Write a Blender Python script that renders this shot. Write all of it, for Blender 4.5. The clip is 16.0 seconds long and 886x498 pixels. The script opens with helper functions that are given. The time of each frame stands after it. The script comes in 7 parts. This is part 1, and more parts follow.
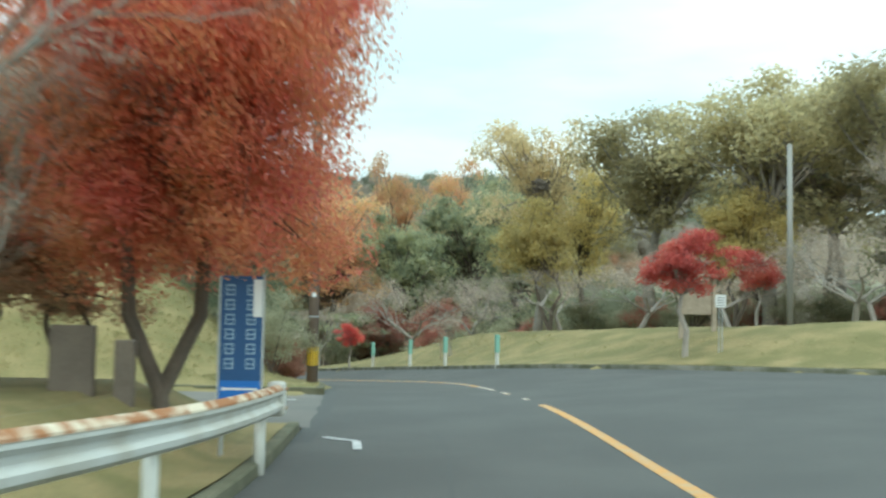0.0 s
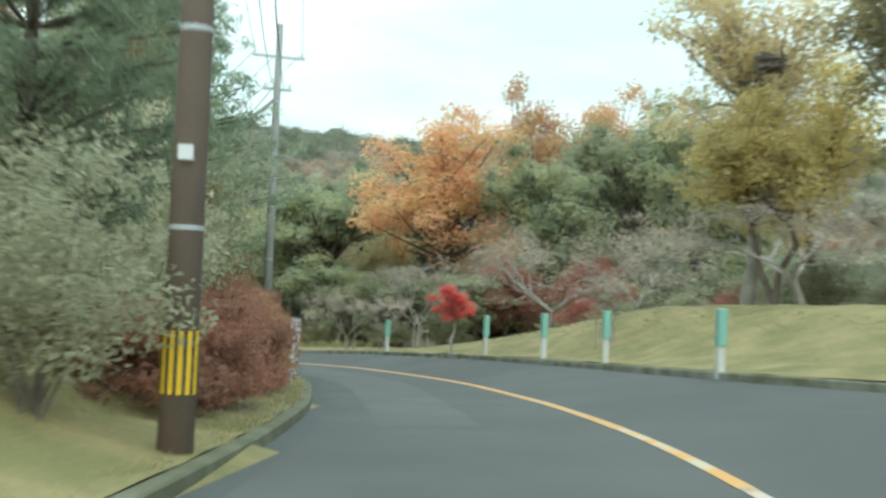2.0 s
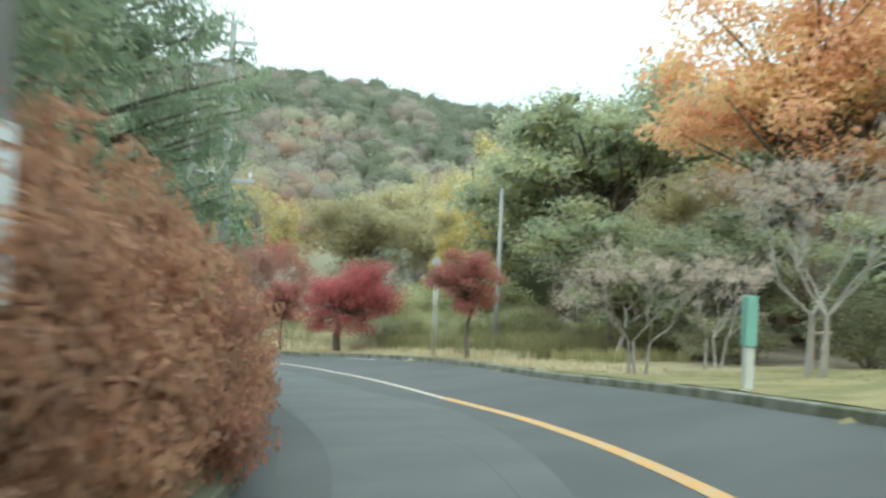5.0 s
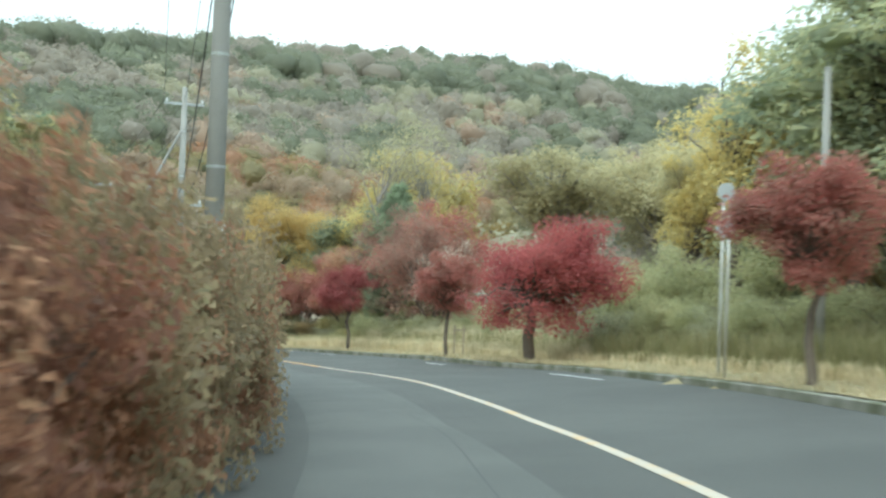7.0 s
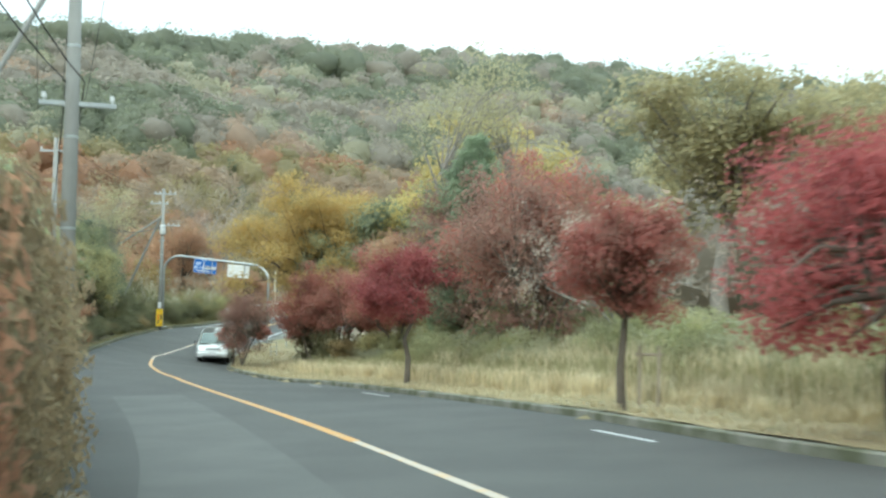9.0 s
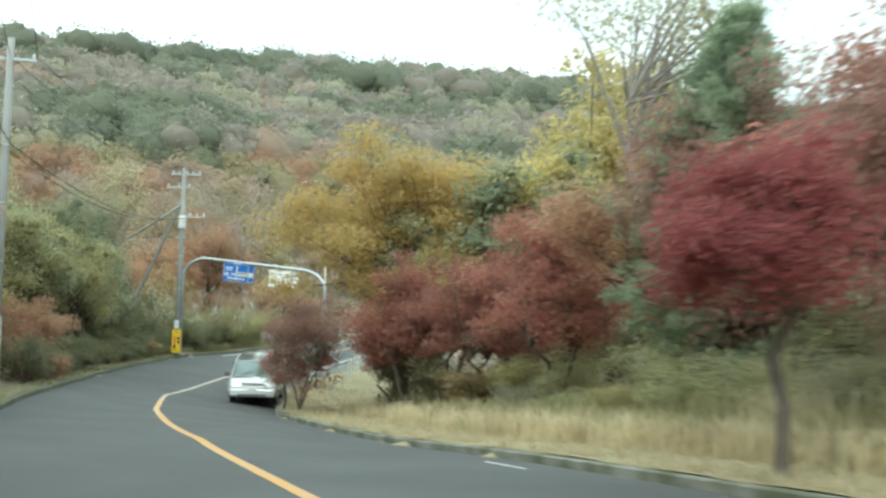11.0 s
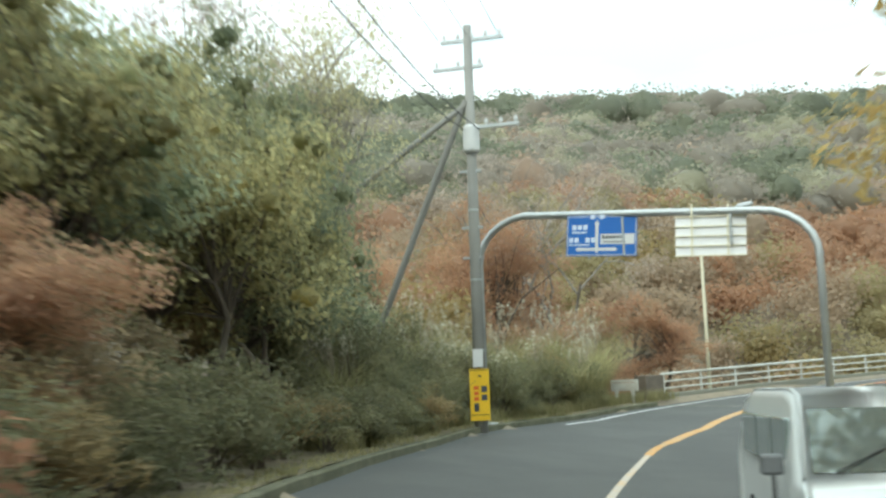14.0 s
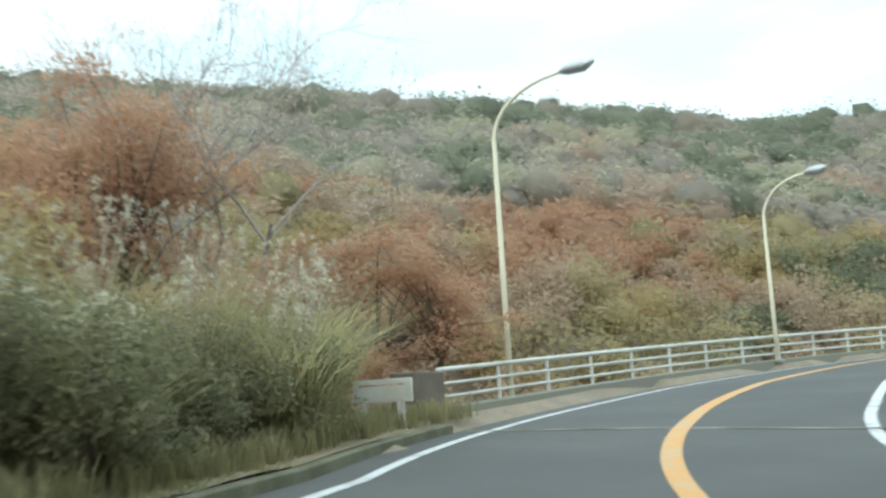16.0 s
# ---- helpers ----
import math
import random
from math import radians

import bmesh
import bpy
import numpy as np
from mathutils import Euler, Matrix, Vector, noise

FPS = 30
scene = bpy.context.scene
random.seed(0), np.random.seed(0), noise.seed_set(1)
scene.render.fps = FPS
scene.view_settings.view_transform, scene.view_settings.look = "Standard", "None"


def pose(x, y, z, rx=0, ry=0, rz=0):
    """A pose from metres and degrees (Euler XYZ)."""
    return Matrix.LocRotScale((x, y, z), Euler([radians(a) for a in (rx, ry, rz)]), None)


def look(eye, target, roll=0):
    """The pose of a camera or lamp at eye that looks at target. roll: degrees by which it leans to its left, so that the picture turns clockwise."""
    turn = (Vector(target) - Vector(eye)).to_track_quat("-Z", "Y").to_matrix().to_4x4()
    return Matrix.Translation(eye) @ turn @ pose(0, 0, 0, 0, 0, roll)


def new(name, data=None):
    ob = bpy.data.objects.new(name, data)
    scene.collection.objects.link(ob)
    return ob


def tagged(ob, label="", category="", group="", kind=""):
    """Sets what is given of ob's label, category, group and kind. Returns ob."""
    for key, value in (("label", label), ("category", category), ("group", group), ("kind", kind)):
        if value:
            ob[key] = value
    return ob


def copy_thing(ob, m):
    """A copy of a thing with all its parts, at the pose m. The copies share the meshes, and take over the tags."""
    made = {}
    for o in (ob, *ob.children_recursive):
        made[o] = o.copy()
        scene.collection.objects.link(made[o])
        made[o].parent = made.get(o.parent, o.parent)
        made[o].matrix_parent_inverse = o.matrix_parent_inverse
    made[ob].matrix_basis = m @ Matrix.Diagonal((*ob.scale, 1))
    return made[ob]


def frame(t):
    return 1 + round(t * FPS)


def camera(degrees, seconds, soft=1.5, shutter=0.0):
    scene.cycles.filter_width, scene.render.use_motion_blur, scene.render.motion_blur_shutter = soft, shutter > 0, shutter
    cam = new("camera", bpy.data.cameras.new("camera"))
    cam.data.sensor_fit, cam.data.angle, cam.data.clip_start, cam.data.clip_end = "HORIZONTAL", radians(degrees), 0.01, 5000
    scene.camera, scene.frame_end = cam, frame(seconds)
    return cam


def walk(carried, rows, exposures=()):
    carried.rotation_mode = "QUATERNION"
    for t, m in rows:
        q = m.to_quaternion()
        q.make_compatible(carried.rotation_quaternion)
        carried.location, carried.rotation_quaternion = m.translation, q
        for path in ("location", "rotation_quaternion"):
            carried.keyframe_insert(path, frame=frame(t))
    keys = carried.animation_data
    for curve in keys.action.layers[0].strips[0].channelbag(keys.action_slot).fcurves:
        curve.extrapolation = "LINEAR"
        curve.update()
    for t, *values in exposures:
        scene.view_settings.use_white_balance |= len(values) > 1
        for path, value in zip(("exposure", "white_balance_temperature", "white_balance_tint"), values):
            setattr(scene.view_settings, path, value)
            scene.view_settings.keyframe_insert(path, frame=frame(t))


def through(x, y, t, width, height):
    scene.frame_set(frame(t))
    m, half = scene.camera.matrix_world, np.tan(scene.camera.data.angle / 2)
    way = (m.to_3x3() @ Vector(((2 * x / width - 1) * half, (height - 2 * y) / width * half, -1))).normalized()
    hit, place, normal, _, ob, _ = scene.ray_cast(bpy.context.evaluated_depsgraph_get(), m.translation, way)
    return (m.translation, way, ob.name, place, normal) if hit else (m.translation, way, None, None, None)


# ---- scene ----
cam = camera(44.0, 16.0, soft=2.5, shutter=0.5)
PATH = [
    (0, pose(0.007, -0.001, 1.349, 93.721, -0.991, -1.673)),
    (0.5, pose(0.329, 5.401, 1.138, 94.080, -0.796, -1.251)),
    (1, pose(0.592, 10.760, 0.994, 92.458, -1.340, 0.586)),
    (1.5, pose(0.664, 16.099, 0.985, 91.858, -1.930, 3.353)),
    (2, pose(0.348, 21.370, 1.004, 92.017, -2.517, 5.997)),
    (2.5, pose(-0.022, 26.443, 0.931, 91.492, -3.844, 9.068)),
    (3, pose(-0.606, 31.329, 0.721, 91.110, -3.284, 9.324)),
    (3.5, pose(-1.435, 36.288, 0.478, 91.330, -2.539, 12.628)),
    (4, pose(-2.519, 41.173, 0.194, 91.608, -2.499, 15.033)),
    (4.5, pose(-3.689, 45.819, -0.088, 91.752, -2.745, 17.979)),
    (5, pose(-4.943, 50.399, -0.327, 91.385, -2.583, 21.480)),
    (5.2, pose(-5.480, 52.202, -0.425, 91.307, -2.192, 22.463)),
    (7.3, pose(-15.073, 69.151, -1.529, 91.105, -1.947, 31.741)),
    (7.5, pose(-16.213, 70.850, -1.640, 91.440, -1.843, 31.865)),
    (8, pose(-19.197, 75.146, -1.928, 91.625, -1.850, 32.472)),
    (8.2, pose(-20.466, 76.834, -2.012, 91.604, -1.055, 33.141)),
    (10.3, pose(-34.787, 91.819, -3.413, 92.902, -2.502, 34.320)),
    (10.5, pose(-36.293, 93.153, -3.551, 93.340, -2.423, 34.335)),
    (11, pose(-40.278, 96.456, -3.842, 93.619, -1.846, 34.606)),
    (11.5, pose(-44.472, 99.783, -4.119, 94.262, -1.379, 38.725)),
    (12, pose(-48.728, 103.036, -4.408, 94.306, -1.636, 42.902)),
    (12.5, pose(-52.927, 106.171, -4.699, 94.941, -0.796, 42.942)),
    (13, pose(-57.037, 109.377, -4.945, 96.177, 2.873, 44.465)),
    (13.5, pose(-60.734, 112.667, -5.161, 97.466, 2.673, 46.384)),
    (14, pose(-64.041, 116.009, -5.384, 97.679, 1.846, 47.156)),
    (14.5, pose(-67.566, 119.351, -5.596, 98.225, 3.187, 43.284)),
    (15, pose(-70.813, 122.927, -5.702, 98.643, 3.055, 38.161)),
    (15.5, pose(-73.856, 126.609, -5.639, 98.440, 2.882, 33.590)),
    (16, pose(-77.125, 130.312, -5.411, 97.897, 3.435, 29.423)),
]
walk(cam, PATH, [(0, 0.3, 6000, -6.0), (2.0, 0.4, 6000, -6.0), (3.5, 0.6, 5980, -3.0), (8, 0.66, 5980, -3.0), (11, 0.6, 6100, -4.0), (12.5, 0.55, 6250, -3.0), (14.2, 0.46, 6350, 0.0), (16, 0.4, 6000, 1.0)])

# ---- daylight under a bright overcast sky ----
world = bpy.data.worlds.new("sky")
scene.world = world
world.use_nodes = True
wn, wl = world.node_tree.nodes, world.node_tree.links
sky = wn.new("ShaderNodeTexSky")
sky.sky_type, sky.sun_disc, sky.sun_elevation, sky.sun_rotation = "NISHITA", False, radians(38), radians(200)
sky.air_density, sky.dust_density = 1.2, 3.0
clear = wn.new("ShaderNodeVectorMath")
clear.operation = "SCALE"
clear.inputs["Scale"].default_value = 0.1
wl.new(sky.outputs[0], clear.inputs[0])
coord, stretch, cloud, shade, cover = (wn.new("ShaderNode" + k) for k in ("TexCoord", "Mapping", "TexNoise", "ValToRGB", "Mix"))
stretch.inputs["Scale"].default_value = (1.2, 1.2, 5.0)
cloud.inputs["Scale"].default_value, cloud.inputs["Detail"].default_value = 2.2, 5.0
shade.color_ramp.elements[0].position, shade.color_ramp.elements[0].color = 0.36, (0.66, 0.8, 0.835, 1)
shade.color_ramp.elements[1].position, shade.color_ramp.elements[1].color = 0.66, (0.97, 1.0, 1.0, 1)
cover.data_type, cover.inputs["Factor"].default_value = "RGBA", 0.82
wl.new(coord.outputs["Generated"], stretch.inputs[0])
wl.new(stretch.outputs[0], cloud.inputs["Vector"])
wl.new(cloud.outputs[0], shade.inputs[0])
wl.new(clear.outputs[0], cover.inputs[6])
wl.new(shade.outputs[0], cover.inputs[7])
# an overcast sky is brightest overhead
split, climb, lift = wn.new("ShaderNodeSeparateXYZ"), wn.new("ShaderNodeMapRange"), wn.new("ShaderNodeVectorMath")
climb.inputs["To Min"].default_value, climb.inputs["To Max"].default_value = 0.84, 2.5
lift.operation = "SCALE"
wl.new(coord.outputs["Generated"], split.inputs[0])
wl.new(split.outputs["Z"], climb.inputs["Value"])
wl.new(cover.outputs[2], lift.inputs[0])
wl.new(climb.outputs[0], lift.inputs["Scale"])
wl.new(lift.outputs[0], wn["Background"].inputs[0])
wn["Background"].inputs[1].default_value = 1.0
sun = new("sun", bpy.data.lights.new("sun", "SUN"))
sun.data.energy, sun.data.angle, sun.data.color = 0.8, radians(30), (1.0, 0.97, 0.92)
sun.matrix_world = look((60, -120, 120), (0, 0, 0))


# ---- the plan: the road's line, its edges and the lie of the land ----
# Points on the road under the lane that is driven, metres.
LINE = [
    (-3.78, -64.76, 2.44), (-1.28, -21.61, 0.84), (0.01, 0.0, 0.0), (0.59, 10.76, -0.36), (0.35, 21.37, -0.35), (-0.61, 31.33, -0.63),
    (-2.52, 41.17, -1.16), (-4.94, 50.4, -1.68), (-9.32, 60.41, -2.28), (-15.64, 70.0, -2.93), (-20.47, 76.83, -3.36), (-27.0, 84.4, -3.96),
    (-34.79, 91.82, -4.76), (-41.94, 97.79, -5.3), (-48.73, 103.04, -5.76), (-57.04, 109.38, -6.29), (-64.04, 116.01, -6.73),
    (-70.81, 122.93, -7.05), (-77.13, 130.31, -6.76), (-80.2, 134.4, -6.56), (-82.2, 139.2, -6.3), (-83.2, 144.5, -6.0), (-83.1, 150.0, -5.7),
    (-81.0, 162.2, -5.1), (-75.6, 174.0, -4.6), (-66.0, 184.0, -4.1), (-54.0, 191.0, -3.7),
]


def glide(nodes, step):
    """A centripetal Catmull-Rom line through the nodes, cut into even steps: run, points."""
    nodes = np.array(nodes, float)
    nodes = np.vstack([2 * nodes[0] - nodes[1], nodes, 2 * nodes[-1] - nodes[-2]])
    out = []
    for p0, p1, p2, p3 in zip(nodes, nodes[1:], nodes[2:], nodes[3:]):
        t = np.cumsum([0] + [math.dist(a[:2], b[:2]) ** 0.5 for a, b in ((p0, p1), (p1, p2), (p2, p3))])
        for k in np.linspace(t[1], t[2], 12, endpoint=False):
            a = [((t[i + 1] - k) * p + (k - t[i]) * q) / (t[i + 1] - t[i]) for i, (p, q) in enumerate(((p0, p1), (p1, p2), (p2, p3)))]
            b = [((t[i + 2] - k) * a[i] + (k - t[i]) * a[i + 1]) / (t[i + 2] - t[i]) for i in (0, 1)]
            out.append(((t[2] - k) * b[0] + (k - t[1]) * b[1]) / (t[2] - t[1]))
    out = np.array(out + [nodes[-2]])
    run = np.r_[0, np.cumsum(np.hypot(*np.diff(out[:, :2], axis=0).T))]
    even = np.arange(0, run[-1], step)
    return even, np.stack([np.interp(even, run, out[:, k]) for k in range(out.shape[1])], 1)


RUN, REF = glide(LINE, 0.5)
AHEAD = np.gradient(REF[:, :2], axis=0)
AHEAD /= np.linalg.norm(AHEAD, axis=1, keepdims=True)


def table(s, *pairs):
    return np.interp(s, [a for a, _ in pairs], [b for _, b in pairs])


def left_edge(s):
    return table(s, (0, 2.2), (80, 2.2), (92, 2.0), (97, 1.75), (104, 1.5), (130, 1.4), (165, 1.35), (175, 1.6), (188, 2.0), (197, 2.2), (204, 2.3), (217, 2.3), (221, 2.2), (226, 1.9), (230, 1.65), (236, 1.6), (242, 2.1), (250, 2.7), (330, 2.8))


def middle(s):
    return table(s, (0, -2.2), (90, -2.2), (105, -2.5), (112, -2.45), (117, -2.38), (122, -2.36), (127, -2.48), (132, -2.62), (140, -2.6), (148, -2.22), (153, -2.22), (159, -2.4), (164, -2.58), (187, -2.22), (195, -2.0), (200, -1.4), (205, -0.85), (214, -0.45), (220, -1.1), (228, -2.05), (231.5, -2.3), (235, -2.26), (240, -1.6), (242.5, -1.25), (247, -0.45), (249.5, -0.1), (256, 0.4), (264, 0.5), (330, 0.4))


def right_edge(s):
    return table(s, (0, -9.0), (66, -12.0), (78, -26.0), (86, -21.0), (92, -14.0), (98, -8.2), (104, -5.8), (110, -5.3), (116, -4.9), (121, -4.7), (128, -4.6), (136, -5.0), (142, -5.5), (150, -6.2), (160, -6.5), (180, -6.8), (193, -6.6), (200, -6.0), (206, -5.0), (212, -4.2), (220, -4.3), (226, -5.0), (232, -5.75), (238, -5.15), (242, -4.4), (247, -3.3), (253, -2.9), (264, -3.0), (330, -4.0))


def rise_left(s):
    """How much higher the road's left edge lies than the line that is driven."""
    return table(s, (0, 0.0), (110, 0.03), (140, 0.0), (149, -0.07), (175, -0.05), (188, 0.0), (197, 0.15), (204, 0.48), (212, 0.68), (217, 0.68), (221, 0.58), (226, 0.42), (230, 0.36), (236, 0.12), (242, 0.06), (330, 0.06))


def rise_middle(s):
    return table(s, (0, 0.05), (92, 0.1), (105, 0.17), (125, 0.17), (145, 0.13), (165, 0.12), (178, 0.05), (187, 0.03), (195, 0.1), (205, 0.2), (214, 0.25), (220, 0.12), (227, 0.0), (235, -0.08), (242, -0.02), (250, 0.08), (330, 0.05))


def rise_right(s):
    return table(s, (0, 0.1), (75, 0.45), (92, 0.58), (104, 0.68), (120, 0.68), (130, 0.62), (140, 0.5), (147, 0.43), (157, 0.35), (172, 0.3), (181, 0.14), (190, 0.0), (200, -0.2), (212, -0.25), (226, -0.25), (240, -0.2), (250, 0.0), (330, 0.0))


def along(xy):
    """Run and offset (left is positive) of places in the plan, arrays of shape (n, 2)."""
    xy = np.atleast_2d(xy)
    near = np.concatenate([((part[:, None] - REF[None, :, :2]) ** 2).sum(-1).argmin(1) for part in np.array_split(xy, max(1, len(xy) // 4000))])
    off = xy - REF[near, :2]
    return RUN[near] + (off * AHEAD[near]).sum(1), AHEAD[near, 0] * off[:, 1] - AHEAD[near, 1] * off[:, 0]


def at(s, lat):
    """The place in the plan at a run and an offset."""
    s, lat = np.broadcast_arrays(np.asarray(s, float), np.asarray(lat, float))
    p = np.stack([np.interp(s, RUN, REF[:, k]) for k in (0, 1)], -1)
    d = np.stack([np.interp(s, RUN, AHEAD[:, k]) for k in (0, 1)], -1)
    d /= np.linalg.norm(d, axis=-1, keepdims=True)
    return p + lat[..., None] * np.stack([-d[..., 1], d[..., 0]], -1)


def heading(s):
    return math.atan2(np.interp(s, RUN, AHEAD[:, 1]), np.interp(s, RUN, AHEAD[:, 0]))


def road_z(s, lat):
    s, lat = np.broadcast_arrays(np.asarray(s, float), np.asarray(lat, float))
    z, m, r, e = np.interp(s, RUN, REF[:, 2]), middle(s), right_edge(s), left_edge(s)
    low, mid, high = rise_left(s), rise_middle(s), rise_right(s)
    right = np.clip((m - lat) / np.minimum(m - r, 5.0), 0, 1)
    left = np.clip((lat - m) / (e - m), 0, 1)
    return z + np.where(lat > m, mid + (low - mid) * left, mid + (high - mid) * right)


def smooth(x):
    x = np.clip(x, 0, 1)
    return x * x * (3 - 2 * x)


def verge(s, d, side):
    """Height over the road's edge of the land d metres beyond it. side: 1 left, -1 right."""
    if side > 0:
        top = table(s, (0, 0.7), (80, 0.7), (82.5, 0.0), (90.5, 0.0), (92, 1.2), (95, 3.3), (98, 4.3), (105, 4.8), (113, 5.0), (130, 4.0), (200, 3.5), (228, 3.0), (240, 1.0), (250, -9.0), (330, -12.0))
        first = table(s, (0, 0.4), (84, 0.4), (91, 0.5), (100, 0.6), (240, 0.9), (330, 1.0))
        wide = table(s, (0, 1.6), (84, 1.6), (90.5, 4.5), (97, 5.6), (112, 7.5), (125, 12.0), (200, 12.0), (235, 9.0), (330, 20.0))
        kerb = table(s, (0, 0.13), (81, 0.13), (82.5, 0.0), (89.8, 0.0), (90.6, 0.13), (330, 0.13))
        bank = table(s, (0, 5.0), (80, 5.0), (84, 0.0), (330, 0.0)) * smooth((d - 12) / 18)
        return kerb + top * smooth((d - first) / wide) + bank
    top = table(s, (0, 1.0), (80, 1.4), (104, 1.5), (112, 1.7), (119, 1.8), (124, 1.25), (130, 0.6), (136, 0.25), (150, 0.3), (160, 1.2), (200, 1.3), (212, 0.9), (222, -0.3), (236, -6.0), (330, -11.0))
    first = table(s, (0, 0.3), (136, 0.3), (150, 2.6), (206, 2.6), (220, 1.5), (236, 2.5), (250, 3.6), (330, 3.2))
    wide = table(s, (0, 8.0), (104, 7.5), (114, 5.6), (124, 5.6), (136, 7.0), (150, 7.0), (330, 12.0))
    return 0.13 + top * smooth((d - first) / wide)


# The hill's crest behind it all: x, y, z.
CREST = [(-330, 120, 43), (-285, 195, 48), (-248, 256, 48.5), (-231, 320, 55), (-196, 394, 61), (-131, 409, 50), (-60, 420, 46), (30, 430, 50), (140, 400, 46)]


def hill(xy):
    xy, best = np.atleast_2d(xy), None
    for a, b in zip(CREST, CREST[1:]):
        a, b = np.array(a, float), np.array(b, float)
        d = b[:2] - a[:2]
        u = np.clip(((xy - a[:2]) @ d) / (d @ d), 0, 1)
        far = np.linalg.norm(xy - a[:2] - u[:, None] * d, axis=1)
        z = a[2] + u * (b[2] - a[2]) + 14 - 14 * np.sqrt(1 + (far / 40) ** 2) - 0.06 * far
        best = z if best is None else np.maximum(best, z)
    return best


def bumps(xy, size, seed=0.0):
    return np.array([noise.noise((x / size + seed, y / size - seed, seed)) for x, y in np.atleast_2d(xy)])


def ground_z(xy, under=True):
    """The land's height at places in the plan; under the road it lies 0.4 m deeper."""
    xy = np.atleast_2d(np.asarray(xy, float))
    s, lat = along(xy)
    le, re = left_edge(s), right_edge(s)
    left, right = lat > le + 0.1, lat < re - 0.1
    z = np.where(lat > 0, road_z(s, np.minimum(lat, le)), road_z(s, np.maximum(lat, re)))
    z = z + np.where(left, verge(s, lat - le, 1), 0) + np.where(right, verge(s, re - lat, -1), 0)
    out = np.maximum(lat - le, re - lat)
    z = z + 0.35 * smooth((out - 3) / 10) * bumps(xy, 6.0)
    h = hill(xy)
    z = np.where((out > 8) & (h > z), z + (h - z) * smooth((out - 8) / 30), z)
    if under:
        z = np.where(~left & ~right, z - 0.4, z)
    return z


# ---- materials ----
def material(name, base, rough=0.7, metal=0.0, vary=0.25, size=1.0, fine=30.0, bump=0.2, second=None, cut=(0.4, 0.65), island=False):
    """A surface of a base colour that varies at two scales; second: a colour that shows in patches of about size metres."""
    m = bpy.data.materials.new(name)
    m.use_nodes = True
    n, l = m.node_tree.nodes, m.node_tree.links
    b = n["Principled BSDF"]
    b.inputs["Roughness"].default_value, b.inputs["Metallic"].default_value = rough, metal
    geo = n.new("ShaderNodeNewGeometry")
    big, small = n.new("ShaderNodeTexNoise"), n.new("ShaderNodeTexNoise")
    big.inputs["Scale"].default_value, big.inputs["Detail"].default_value = 1.0 / size, 4.0
    small.inputs["Scale"].default_value, small.inputs["Detail"].default_value = fine, 3.0
    for tex in (big, small):
        l.new(geo.outputs["Position"], tex.inputs["Vector"])
    ramp = n.new("ShaderNodeValToRGB")
    ramp.color_ramp.elements[0].position, ramp.color_ramp.elements[1].position = cut
    ramp.color_ramp.elements[0].color = (*base, 1)
    ramp.color_ramp.elements[1].color = (*(second or [min(1, c * (1 + vary)) for c in base]), 1)
    l.new(big.outputs[0], ramp.inputs[0])
    grain = n.new("ShaderNodeMapRange")
    grain.inputs["To Min"].default_value, grain.inputs["To Max"].default_value = 1 - vary, 1 + vary
    l.new(small.outputs[0], grain.inputs["Value"])
    mul = n.new("ShaderNodeVectorMath")
    mul.operation = "SCALE"
    l.new(ramp.outputs[0], mul.inputs[0])
    l.new(grain.outputs[0], mul.inputs["Scale"])
    l.new(mul.outputs[0], b.inputs["Base Color"])
    if bump:
        k = n.new("ShaderNodeBump")
        k.inputs["Strength"].default_value, k.inputs["Distance"].default_value = bump, 0.02
        l.new(small.outputs[0], k.inputs["Height"])
        l.new(k.outputs[0], b.inputs["Normal"])
    return m


